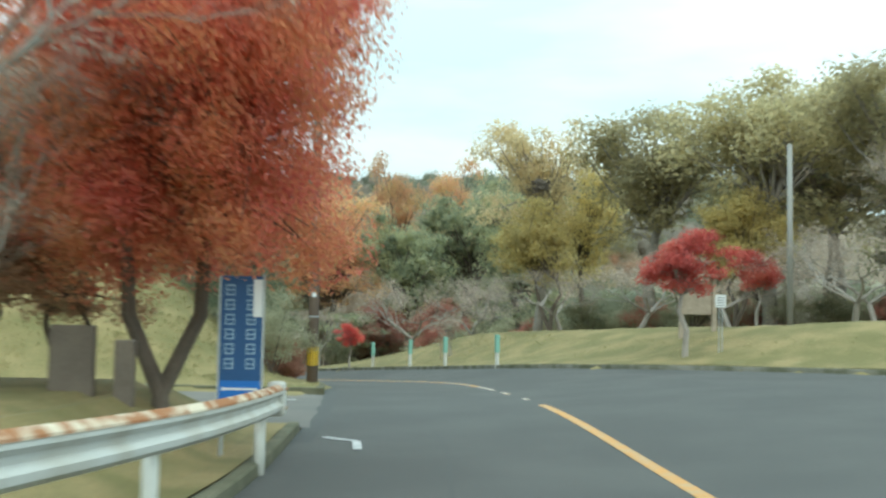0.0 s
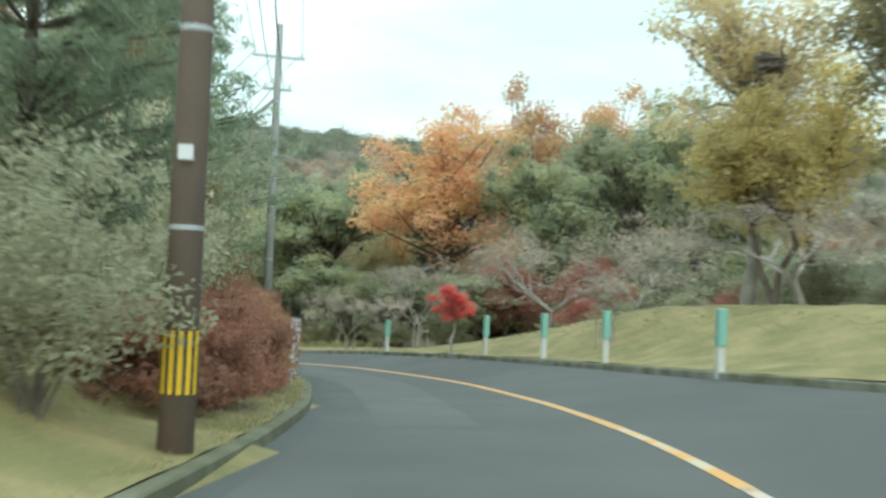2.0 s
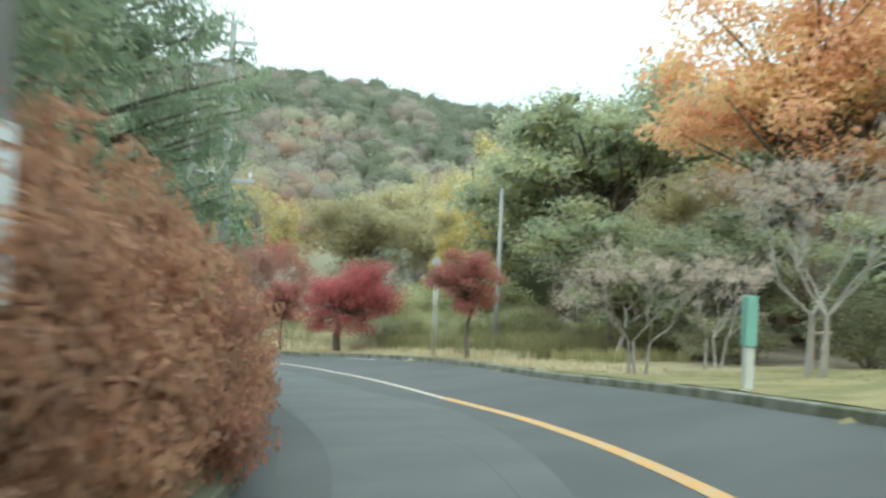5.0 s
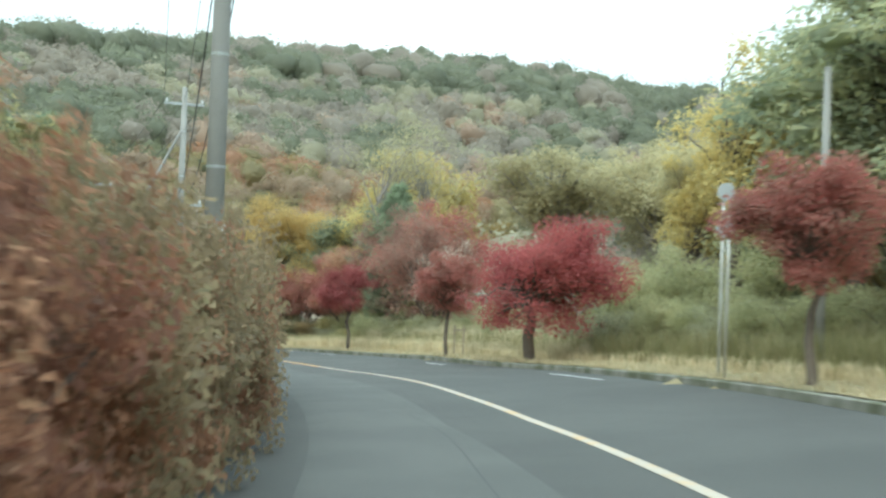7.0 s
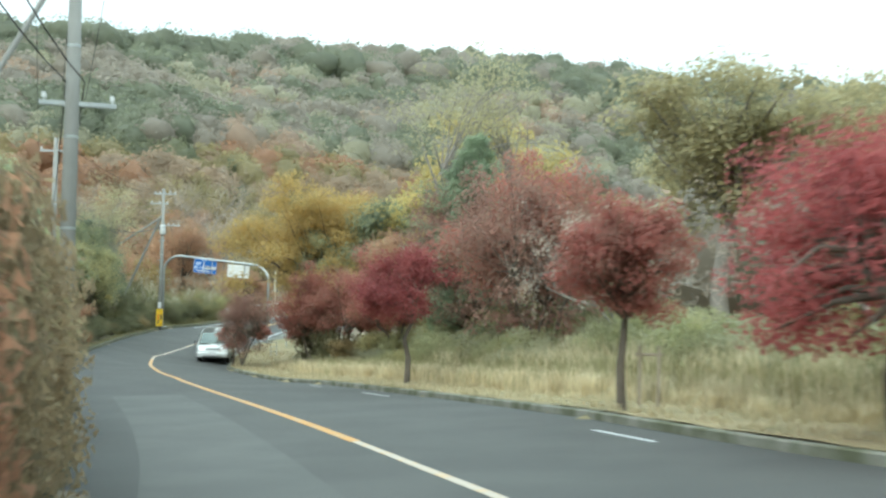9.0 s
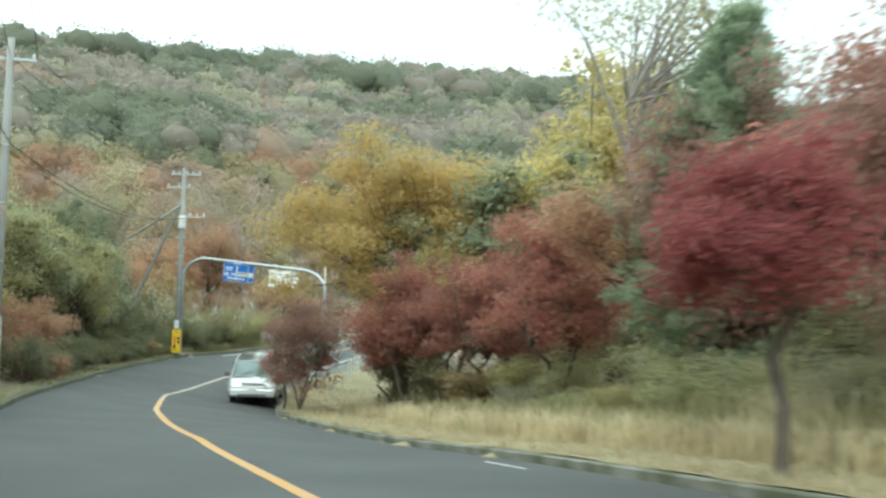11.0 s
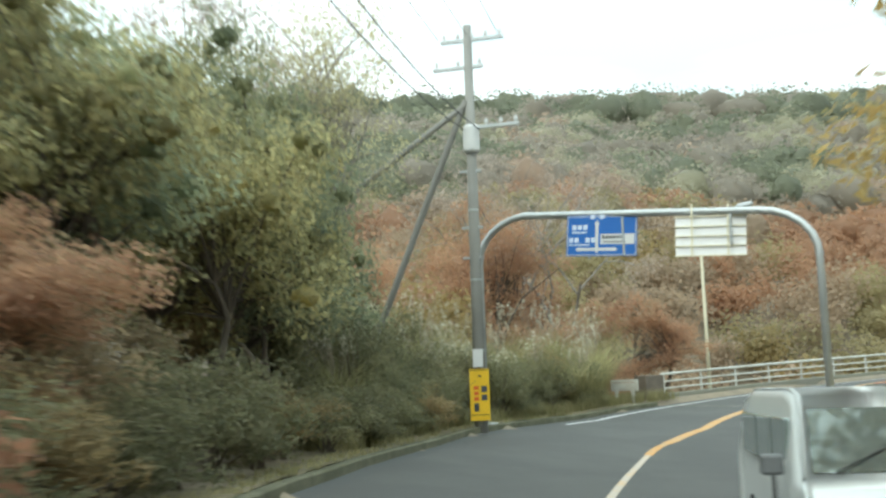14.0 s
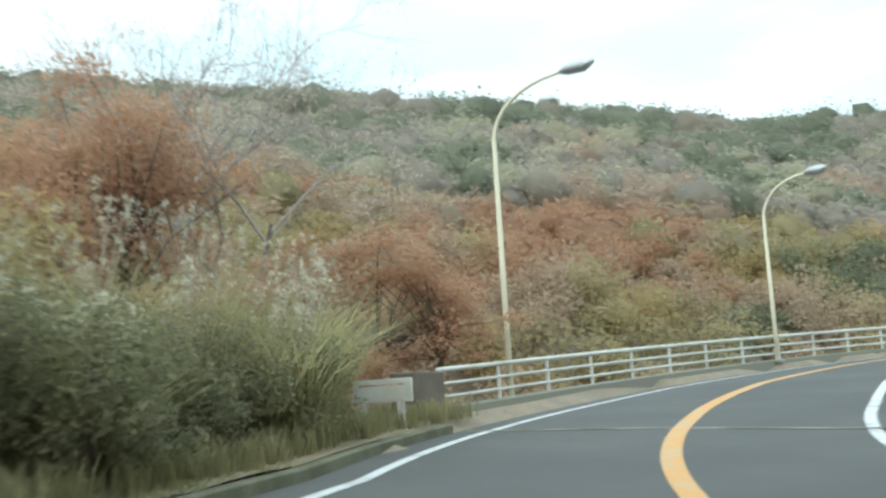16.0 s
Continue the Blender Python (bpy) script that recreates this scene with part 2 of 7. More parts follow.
def leaf(name, *colours, patch=1.2, through=0.64, gain=1.45, grey=0.14, mottle=0.45):
    """Leaves: each takes one of the colours, and whole sprays lean to one or the other."""
    colours = [[min(0.82, gain * (k + (sum(c) / 3 - k) * grey)) for k in c] for c in colours]
    m = bpy.data.materials.new(name)
    m.use_nodes = True
    n, l = m.node_tree.nodes, m.node_tree.links
    b, out = n["Principled BSDF"], n["Material Output"]
    b.inputs["Roughness"].default_value = 0.6
    geo, info, spray = n.new("ShaderNodeNewGeometry"), n.new("ShaderNodeObjectInfo"), n.new("ShaderNodeTexNoise")
    spray.inputs["Scale"].default_value = 1.0 / patch
    l.new(geo.outputs["Position"], spray.inputs["Vector"])
    mix = n.new("ShaderNodeMath")
    mix.operation = "MULTIPLY_ADD"
    mix.inputs[1].default_value = mottle
    l.new(geo.outputs["Random Per Island"], mix.inputs[0])
    lean = n.new("ShaderNodeMapRange")
    lean.inputs["From Min"].default_value, lean.inputs["From Max"].default_value = 0.3, 0.7
    lean.inputs["To Min"].default_value, lean.inputs["To Max"].default_value = 0.0, 1.0 - mottle
    l.new(spray.outputs[0], lean.inputs["Value"])
    l.new(lean.outputs[0], mix.inputs[2])
    ramp = n.new("ShaderNodeValToRGB")
    while len(ramp.color_ramp.elements) < len(colours):
        ramp.color_ramp.elements.new(0.5)
    for k, (e, c) in enumerate(zip(ramp.color_ramp.elements, colours)):
        e.position, e.color = k / max(1, len(colours) - 1), (*c, 1)
    l.new(mix.outputs[0], ramp.inputs[0])
    tone = n.new("ShaderNodeHueSaturation")
    shift = n.new("ShaderNodeMapRange")
    shift.inputs["To Min"].default_value, shift.inputs["To Max"].default_value = 0.8, 1.2
    l.new(info.outputs["Random"], shift.inputs["Value"])
    l.new(shift.outputs[0], tone.inputs["Value"])
    l.new(ramp.outputs[0], tone.inputs["Color"])
    l.new(tone.outputs[0], b.inputs["Base Color"])
    glow = n.new("ShaderNodeBsdfTranslucent")
    l.new(tone.outputs[0], glow.inputs[0])
    both = n.new("ShaderNodeMixShader")
    both.inputs[0].default_value = through
    l.new(b.outputs[0], both.inputs[1])
    l.new(glow.outputs[0], both.inputs[2])
    l.new(both.outputs[0], out.inputs["Surface"])
    return m


ASPHALT = material("asphalt", (0.0585, 0.0583, 0.0545), 0.85, vary=0.16, size=2.2, fine=120, second=(0.074, 0.0735, 0.068))
WORN_LANE = material("worn_asphalt", (0.077, 0.0775, 0.072), 0.85, vary=0.14, size=1.5, fine=120, second=(0.093, 0.0925, 0.0855))
PATCHED = material("asphalt_repair", (0.0564, 0.058, 0.0555), 0.85, vary=0.1, size=2.0, fine=120)
ORANGE = material("line_orange", (0.486, 0.243, 0.054), 0.6, vary=0.15, size=0.25, fine=60, second=(0.372, 0.284, 0.169), cut=(0.45, 0.7))
FADED_LINE = material("line_faded", (0.42, 0.36, 0.29), 0.65, vary=0.15, size=0.3, fine=60, second=(0.5, 0.33, 0.16), cut=(0.52, 0.68))
PALE_ORANGE = material("line_pale_orange", (0.44, 0.35, 0.24), 0.65, vary=0.15, size=0.5, fine=60, second=(0.5, 0.26, 0.07), cut=(0.42, 0.55))
WHITE = material("line_white", (0.486, 0.492, 0.486), 0.6, vary=0.12, size=0.3, fine=60, second=(0.27, 0.276, 0.276), cut=(0.5, 0.72))
KERB = material("kerb_concrete", (0.2, 0.195, 0.16), 0.9, vary=0.2, size=0.8, fine=40, second=(0.2, 0.2, 0.15))
KERB_TOP = material("mossy_concrete", (0.23, 0.222, 0.183), 0.9, vary=0.2, size=0.6, fine=40, second=(0.101, 0.104, 0.0608), cut=(0.38, 0.62))
MOSS = material("kerb_moss", (0.0878, 0.0878, 0.0506), 0.95, vary=0.3, size=0.5, fine=30, second=(0.135, 0.129, 0.081), bump=0.5)
LAWN = material("lawn", (0.142, 0.126, 0.045), 0.95, vary=0.35, size=1.3, fine=16, second=(0.24, 0.19, 0.083), bump=0.7)
DRY = material("dry_grass", (0.27, 0.216, 0.117), 0.95, vary=0.3, size=1.3, fine=20, second=(0.202, 0.173, 0.0891), bump=0.6)
BROWN_VERGE = material("brown_verge", (0.135, 0.115, 0.066), 0.95, vary=0.35, size=0.7, fine=18, second=(0.19, 0.155, 0.09), bump=0.7)
LITTER = material("leaf_litter", (0.17, 0.14, 0.1), 0.95, vary=0.4, size=1.0, fine=14, second=(0.22, 0.18, 0.125), bump=0.6)
PALE_PAVING = material("worn_paving", (0.115, 0.112, 0.101), 0.9, vary=0.12, size=2.0, fine=60, second=(0.149, 0.135, 0.118))
BARK = material("bark", (0.11, 0.09, 0.07), 0.95, vary=0.35, size=0.3, fine=40, bump=0.6)
PALE_BARK = material("pale_bark", (0.25, 0.226, 0.198), 0.95, vary=0.3, size=0.4, fine=40, bump=0.5)
GREY_BARK = material("grey_bark", (0.19, 0.17, 0.145), 0.95, vary=0.3, size=0.4, fine=40, bump=0.5)
POLE = material("pole_concrete", (0.26, 0.255, 0.235), 0.85, vary=0.12, size=0.8, fine=50)
BROWN_POLE = material("pole_brown", (0.16, 0.12, 0.095), 0.85, vary=0.15, size=0.8, fine=50)
STEEL = material("galvanised_steel", (0.42, 0.44, 0.44), 0.45, 0.6, vary=0.12, size=0.5, fine=30, bump=0.05)
WHITE_PAINT = material("white_paint", (0.54, 0.547, 0.51), 0.5, vary=0.08, size=0.5, fine=25, bump=0.05, second=(0.45, 0.435, 0.375))
CREAM = material("cream_paint", (0.7, 0.66, 0.5), 0.5, vary=0.1, size=0.6, fine=25, bump=0.05)
RUST = material("rust", (0.3, 0.13, 0.05), 0.85, vary=0.35, size=0.25, fine=40, second=(0.62, 0.55, 0.42), cut=(0.45, 0.6))
BLUE = material("sign_blue", (0.015, 0.12, 0.42), 0.45, vary=0.05, size=0.6, fine=10, bump=0.0)
OLD_BLUE = material("faded_blue", (0.012, 0.06, 0.165), 0.5, vary=0.12, size=0.5, fine=20, bump=0.0)
SIGN_WHITE = material("sign_white", (0.615, 0.622, 0.615), 0.45, vary=0.04, size=0.5, fine=10, bump=0.0)
YELLOW = material("sign_yellow", (0.75, 0.47, 0.02), 0.5, vary=0.08, size=0.4, fine=20, bump=0.0)
BLACK = material("black_paint", (0.02, 0.02, 0.02), 0.5, vary=0.2, size=0.4, fine=20, bump=0.0)
INK = material("dark_ink", (0.05, 0.055, 0.06), 0.6, vary=0.2, size=0.3, fine=20, bump=0.0)
GREEN_PLATE = material("green_plate", (0.19, 0.37, 0.3), 0.45, vary=0.12, size=0.4, fine=20, bump=0.0)
STONE = material("dark_stone", (0.12, 0.098, 0.076), 0.7, vary=0.25, size=0.4, fine=25)
TIMBER = material("weathered_timber", (0.3, 0.25, 0.19), 0.9, vary=0.25, size=0.3, fine=20)
CABLE = material("cable_black", (0.02, 0.02, 0.022), 0.6, bump=0)
RED_LEAF = leaf("red_leaves", (0.221, 0.051, 0.0467), (0.408, 0.068, 0.0595), (0.51, 0.102, 0.0765), (0.425, 0.17, 0.085))
PINK_LEAF = leaf("crimson_leaves", (0.189, 0.045, 0.045), (0.333, 0.063, 0.063), (0.423, 0.09, 0.081), (0.27, 0.09, 0.072), gain=1.25, grey=0.2)
DULL_RED_LEAF = leaf("dull_red_leaves", (0.2, 0.12, 0.085), (0.28, 0.125, 0.09), (0.36, 0.105, 0.085), (0.24, 0.18, 0.11), patch=0.8)
MAROON_LEAF = leaf("maroon_leaves", (0.2, 0.13, 0.08), (0.275, 0.125, 0.085), (0.345, 0.115, 0.085), (0.25, 0.195, 0.1), gain=1.5)
FLAME_LEAF = leaf("orange_red_leaves", (0.36, 0.075, 0.068), (0.46, 0.12, 0.085), (0.53, 0.17, 0.09), (0.5, 0.24, 0.1), (0.4, 0.11, 0.08), patch=1.1, through=0.78, gain=1.8, grey=0.12, mottle=0.2)
ORANGE_LEAF = leaf("orange_leaves", (0.46, 0.23, 0.13), (0.56, 0.3, 0.16), (0.56, 0.37, 0.15), (0.4, 0.32, 0.13), patch=2.5, gain=1.35)
YELLOW_LEAF = leaf("yellow_leaves", (0.33, 0.285, 0.115), (0.47, 0.385, 0.135), (0.58, 0.455, 0.145), (0.36, 0.32, 0.145), gain=1.28)
OLIVE_LEAF = leaf("olive_leaves", (0.265, 0.245, 0.125), (0.39, 0.345, 0.165), (0.5, 0.42, 0.19), (0.315, 0.275, 0.15), gain=1.26, grey=0.24)
GREEN_LEAF = leaf("evergreen_leaves", (0.11, 0.13, 0.085), (0.17, 0.192, 0.118), (0.245, 0.245, 0.128), (0.31, 0.285, 0.13), gain=1.7)
LIME_LEAF = leaf("yellowing_green_leaves", (0.16, 0.16, 0.08), (0.22, 0.21, 0.1), (0.34, 0.29, 0.12), (0.24, 0.215, 0.11), patch=0.8, mottle=0.6, through=0.72)
PINE_LEAF = leaf("pine_needles", (0.112, 0.142, 0.088), (0.165, 0.2, 0.122), (0.235, 0.272, 0.16), gain=1.68, grey=0.12)
RUST_LEAF = leaf("rust_leaves", (0.275, 0.155, 0.0859), (0.397, 0.212, 0.12), (0.483, 0.241, 0.129), (0.33, 0.226, 0.12), patch=0.6, gain=1.1, mottle=0.35)
GREY_LEAF = leaf("grey_green_leaves", (0.176, 0.176, 0.105), (0.264, 0.259, 0.16), (0.352, 0.341, 0.22), (0.22, 0.204, 0.121))
TWIG_LEAF = leaf("pale_twigs", (0.26, 0.208, 0.156), (0.39, 0.312, 0.247), (0.468, 0.351, 0.273))
STRAW = leaf("straw", (0.38, 0.304, 0.164), (0.569, 0.468, 0.266), (0.696, 0.595, 0.38), (0.304, 0.291, 0.127), gain=1.05)
GRASS_LEAF = leaf("grass_blades", (0.16, 0.155, 0.06), (0.255, 0.235, 0.1), (0.37, 0.31, 0.155), gain=1.3)


# ---- building helpers ----
def mesh_object(name, verts, faces, mats, parent=None, label="", slots=None, flat=True):
    me = bpy.data.meshes.new(name)
    me.from_pydata([tuple(map(float, v)) for v in verts] if not isinstance(verts, np.ndarray) else verts.tolist(), [], faces if not isinstance(faces, np.ndarray) else faces.tolist())
    for m in mats if isinstance(mats, (list, tuple)) else [mats]:
        me.materials.append(m)
    if slots is not None:
        me.polygons.foreach_set("material_index", np.asarray(slots, np.int32))
    if not flat:
        me.polygons.foreach_set("use_smooth", np.ones(len(me.polygons), bool))
    me.update()
    ob = new(name, me)
    ob.parent = parent
    return tagged(ob, label)


def part(name, bm, mat, parent=None, label="", smooth_faces=False):
    me = bpy.data.meshes.new(name)
    bm.to_mesh(me)
    bm.free()
    me.materials.append(mat)
    if smooth_faces:
        me.polygons.foreach_set("use_smooth", np.ones(len(me.polygons), bool))
    ob = new(name, me)
    ob.parent = parent
    return tagged(ob, label)


def empty(name, m, label, category, group=""):
    ob = new(name)
    ob.matrix_world = m
    return tagged(ob, label, category, group)


def box(bm, x0, y0, z0, x1, y1, z1, bevel=0.0, m=None):
    made = bmesh.ops.create_cube(bm, size=1.0, matrix=Matrix.Translation(((x0 + x1) / 2, (y0 + y1) / 2, (z0 + z1) / 2)) @ Matrix.Diagonal((x1 - x0, y1 - y0, z1 - z0, 1)))["verts"]
    if bevel:
        edges = {e for v in made for e in v.link_edges}
        made = [v for f in bmesh.ops.bevel(bm, geom=list(edges), offset=bevel, segments=2, profile=0.5, affect="EDGES")["faces"] for v in f.verts] + [v for v in made if v.is_valid]
    if m is not None:
        bmesh.ops.transform(bm, matrix=m, verts=list({v for v in made if v.is_valid}))
    return bm


def boxes(*rows, bevel=0.0):
    bm = bmesh.new()
    for row in rows:
        box(bm, *row, bevel=bevel)
    return bm


def tube(bm, points, radii, sides=8, caps=True):
    """A round bar along points."""
    points = [Vector(p) for p in points]
    if not isinstance(radii, (list, tuple)):
        radii = [radii] * len(points)
    rings, side = [], None
    for i, (p, r) in enumerate(zip(points, map(float, radii))):
        d = (points[min(i + 1, len(points) - 1)] - points[max(i - 1, 0)]).normalized()
        if side is None:
            side = d.orthogonal().normalized()
        side = (side - d * side.dot(d)).normalized()
        up = d.cross(side)
        rings.append([bm.verts.new(p + r * (math.cos(a) * side + math.sin(a) * up)) for a in (2 * math.pi * k / sides for k in range(sides))])
    for a, b in zip(rings, rings[1:]):
        for k in range(sides):
            bm.faces.new((a[k], a[(k + 1) % sides], b[(k + 1) % sides], b[k]))
    if caps:
        bm.faces.new(rings[0][::-1])
        bm.faces.new(rings[-1])
    return bm


def tubes(*rows, sides=8):
    bm = bmesh.new()
    for points, radii in rows:
        tube(bm, points, radii, sides)
    return bm


def strip(s, columns, mats, slots, name, label, category="", group=""):
    """A band laid along the road. columns: arrays of (offset, z) for each place along s; slots: a material for each gap between columns."""
    n, k = len(s), len(columns)
    v = np.concatenate([np.c_[at(s, c[0]), c[1]] for c in columns]).reshape(k, n, 3)
    idx = np.arange(k * n).reshape(k, n)
    faces, which = [], []
    for c in range(k - 1):
        q = np.stack([idx[c, :-1], idx[c + 1, :-1], idx[c + 1, 1:], idx[c, 1:]], 1)
        faces.append(q)
        which += [slots[c]] * len(q)
    ob = mesh_object(name, v.reshape(-1, 3), np.concatenate(faces), mats, None, label, which)
    return tagged(ob, category=category, group=group, kind="structure")


def place(s, lat, dz=0.0, turn=0.0):
    """A pose on the ground beside the road; x points along the road."""
    p = at(s, lat)
    return Matrix.Translation((p[0], p[1], float(ground_z(p, False)[0]) + dz)) @ Matrix.Rotation(heading(s) + radians(turn), 4, "Z")


def stand(x, y, dz=0.0, turn=0.0):
    return Matrix.Translation((x, y, float(ground_z((x, y), False)[0]) + dz)) @ Matrix.Rotation(radians(turn), 4, "Z")


# ---- the land ----
def grid_land():
    outer = [-4000, -2200, -1300, -800, -560]
    xs = np.concatenate([outer, np.arange(-420, -130, 10.0), np.arange(-130, 40, 1.25), np.arange(40, 300, 10.0), [360, 500, 900, 1800, 4000]])
    ys = np.concatenate([[-4000, -2000, -1000, -500, -280], np.arange(-160, -30, 10.0), np.arange(-30, 205, 1.25), np.arange(205, 560, 10.0), [640, 900, 1500, 2600, 4500]])
    gx, gy = np.meshgrid(xs, ys, indexing="ij")
    xy = np.c_[gx.ravel(), gy.ravel()]
    z = ground_z(xy)
    s, lat = along(xy)
    out = np.maximum(lat - left_edge(s), right_edge(s) - lat)
    idx = np.arange(len(xy)).reshape(gx.shape)
    quads = np.stack([idx[:-1, :-1].ravel(), idx[1:, :-1].ravel(), idx[1:, 1:].ravel(), idx[:-1, 1:].ravel()], 1)
    a = quads[:, 0]
    sa, la, oa = s[a], lat[a], out[a]
    kind = np.full(len(quads), 2)
    lawn_right = (la < 0) & (sa < 138) & (oa < 16)
    lawn_left = (la > 0) & (sa < 112) & (oa < 40)
    dry = (la < 0) & (sa >= 138) & (sa < 235) & (oa < 6)
    kind[lawn_right | lawn_left] = 0
    kind[dry] = 1
    ob = mesh_object("ground", np.c_[xy, z], quads, [LAWN, DRY, LITTER], None, "mown autumn lawn, dry grass and leaf litter on rolling ground", kind, flat=False)
    tagged(ob, category="ground", kind="structure")


grid_land()

RS = np.arange(10, 318, 0.75)
LE, MI, RE = left_edge(RS), middle(RS), right_edge(RS)
cols = [np.maximum(RE, -12.5)] + [MI + (np.maximum(RE, -12.5) - MI) * k for k in (0.7, 0.4, 0.15)] + [MI, MI + (LE - MI) * 0.35, MI + (LE - MI) * 0.7, LE]
strip(RS, [(c, road_z(RS, c)) for c in cols], [ASPHALT], [0] * 7, "road", "worn grey asphalt road with a banked curve", "road")


FS = np.arange(52, 93, 0.75)
strip(FS, [(np.minimum(-12.45, right_edge(FS)) + (-12.45 - np.minimum(-12.45, right_edge(FS))) * k, road_z(FS, np.full_like(FS, -12.45)) + 0.003) for k in (0.0, 0.5, 1.0)], [PALE_PAVING], [0, 0], "forecourt", "worn pale paving of a widened road mouth", "road")


def line(name, mat, s0, s1, offset, width, label, lift=0.006, step=0.5):
    s = np.arange(s0, s1, step)
    o = offset(s)
    cols = [(o + w, road_z(s, o + w) + lift) for w in (-width / 2, width / 2)]
    strip(s, cols, [mat], [0], name, label, "road marking")


line("centre_line", ORANGE, 12, 86.3, middle, 0.17, "worn orange centre line on the asphalt")
for a, b, mat, wide in ((87.6, 88.6, FADED_LINE, 0.12), (90.0, 91.2, FADED_LINE, 0.12), (92.2, 95, FADED_LINE, 0.13), (94.75, 100, PALE_ORANGE, 0.15), (99.75, 137, ORANGE, 0.17), (136.75, 171, FADED_LINE, 0.13), (170.75, 203.5, ORANGE, 0.18), (203.25, 212, PALE_ORANGE, 0.15), (211.75, 228, FADED_LINE, 0.12), (227.75, 231, ORANGE, 0.17), (230.75, 316, ORANGE, 0.25)):
    line("centre_line", mat, a, b, middle, wide, "worn orange centre line on the asphalt" if mat is not FADED_LINE else "centre line worn almost white on the asphalt")
line("edge_line", WHITE, 234, 316, lambda s: left_edge(s) - 0.55, 0.15, "white edge line along the bridge")
line("edge_line", WHITE, 229.5, 316, lambda s: table(s, (228, -5.15), (230, -5.1), (233, -4.95), (237.3, -4.5), (240.5, -4.03), (245, -3.45), (249, -2.75), (253, -2.35), (264, -2.45), (330, -3.45)), 0.17, "white edge line round the inner bend")
for a, b in ((155.5, 159.5), (168, 170.5), (182, 185), (189, 191)):
    line("edge_line", WHITE, a, b, lambda s: right_edge(s) + 0.7, 0.1, "worn end of a white edge line by the kerb")

# the paler, worn lane and the darker strip at its side
ls = np.arange(100, 186, 0.75)
lane = table(ls, (100, -0.7), (112, -0.95), (124, -1.25), (134, -2.1), (140, -1.5), (148, -1.1), (160, -1.3), (186, -1.2))
strip(ls, [(lane + (0.62 - lane) * k, road_z(ls, lane + (0.62 - lane) * k) + 0.004) for k in (0.0, 0.3, 0.6, 1.0)], [WORN_LANE], [0, 0, 0], "worn_lane", "paler worn asphalt where the wheels run", "road")
rs = np.arange(80, 232, 0.75)
strip(rs, [(middle(rs) + (left_edge(rs) - middle(rs)) * k, road_z(rs, middle(rs) + (left_edge(rs) - middle(rs)) * k) + 0.003) for k in (0.93, 1.0)], [PATCHED], [0], "gutter_strip", "darker asphalt strip along the kerb", "road")


def kerb(name, s0, s1, edge, side, label, mat):
    s = np.arange(s0, s1, 0.5)
    e = edge(s)
    z = road_z(s, e)
    g = [(e, z - 0.2), (e + side * 0.01, z + 0.115), (e + side * 0.03, z + 0.135), (e + side * 0.17, z + 0.135), (e + side * 0.19, z + 0.12), (e + side * 0.19, z - 0.3)]
    strip(s, g if side < 0 else g[::-1], [mat], [0] * 5, name, label, "kerb")


kerb("kerb_right", 86, 266, right_edge, -1, "mossy pale concrete kerb along the verge", KERB_TOP)
kerb("kerb_left", 90.7, 241.6, left_edge, 1, "mossy concrete kerb along the hedge", MOSS)
kerb("kerb_left", 40, 82, left_edge, 1, "mossy concrete kerb below the crash barrier", MOSS)


def verge_strip(name, s0, s1, edge, side, mat, label, wide=2.6):
    s = np.arange(s0, s1, 0.75)
    e = edge(s)
    cols = []
    for d in (0.16, 0.5, 1.0, 1.7, wide):
        p = at(s, e + side * d)
        z = road_z(s, e) + verge(s, np.full_like(s, d), side) + (0.02 if d < wide else -0.12) + 0.03 * bumps(p, 0.8)
        cols.append((e + side * d, z))
    strip(s, cols if side < 0 else cols[::-1], [mat], [0] * 4, name, label, "verge")


verge_strip("verge_right", 86, 140, right_edge, -1, LAWN, "short mown grass behind the kerb")
verge_strip("verge_right", 139.5, 228, right_edge, -1, DRY, "dry straw-coloured grass behind the kerb")
ws = np.arange(227.5, 316, 0.75)
strip(ws, [(right_edge(ws) - 0.18 - k * (0.02 + smooth((ws - 228) / 12)), road_z(ws, right_edge(ws)) + 0.125) for k in (3.0, 1.5, 0.0)], [PALE_PAVING], [0, 0], "pavement", "worn grey pavement inside the bend", "pavement")
verge_strip("verge_left", 90.8, 100, left_edge, 1, LAWN, "short mown grass behind the kerb")
verge_strip("verge_left", 99.5, 241, left_edge, 1, BROWN_VERGE, "brown grass, moss and leaf litter behind the kerb")
verge_strip("verge_left", 40, 82, left_edge, 1, LAWN, "rough grass below the crash barrier")


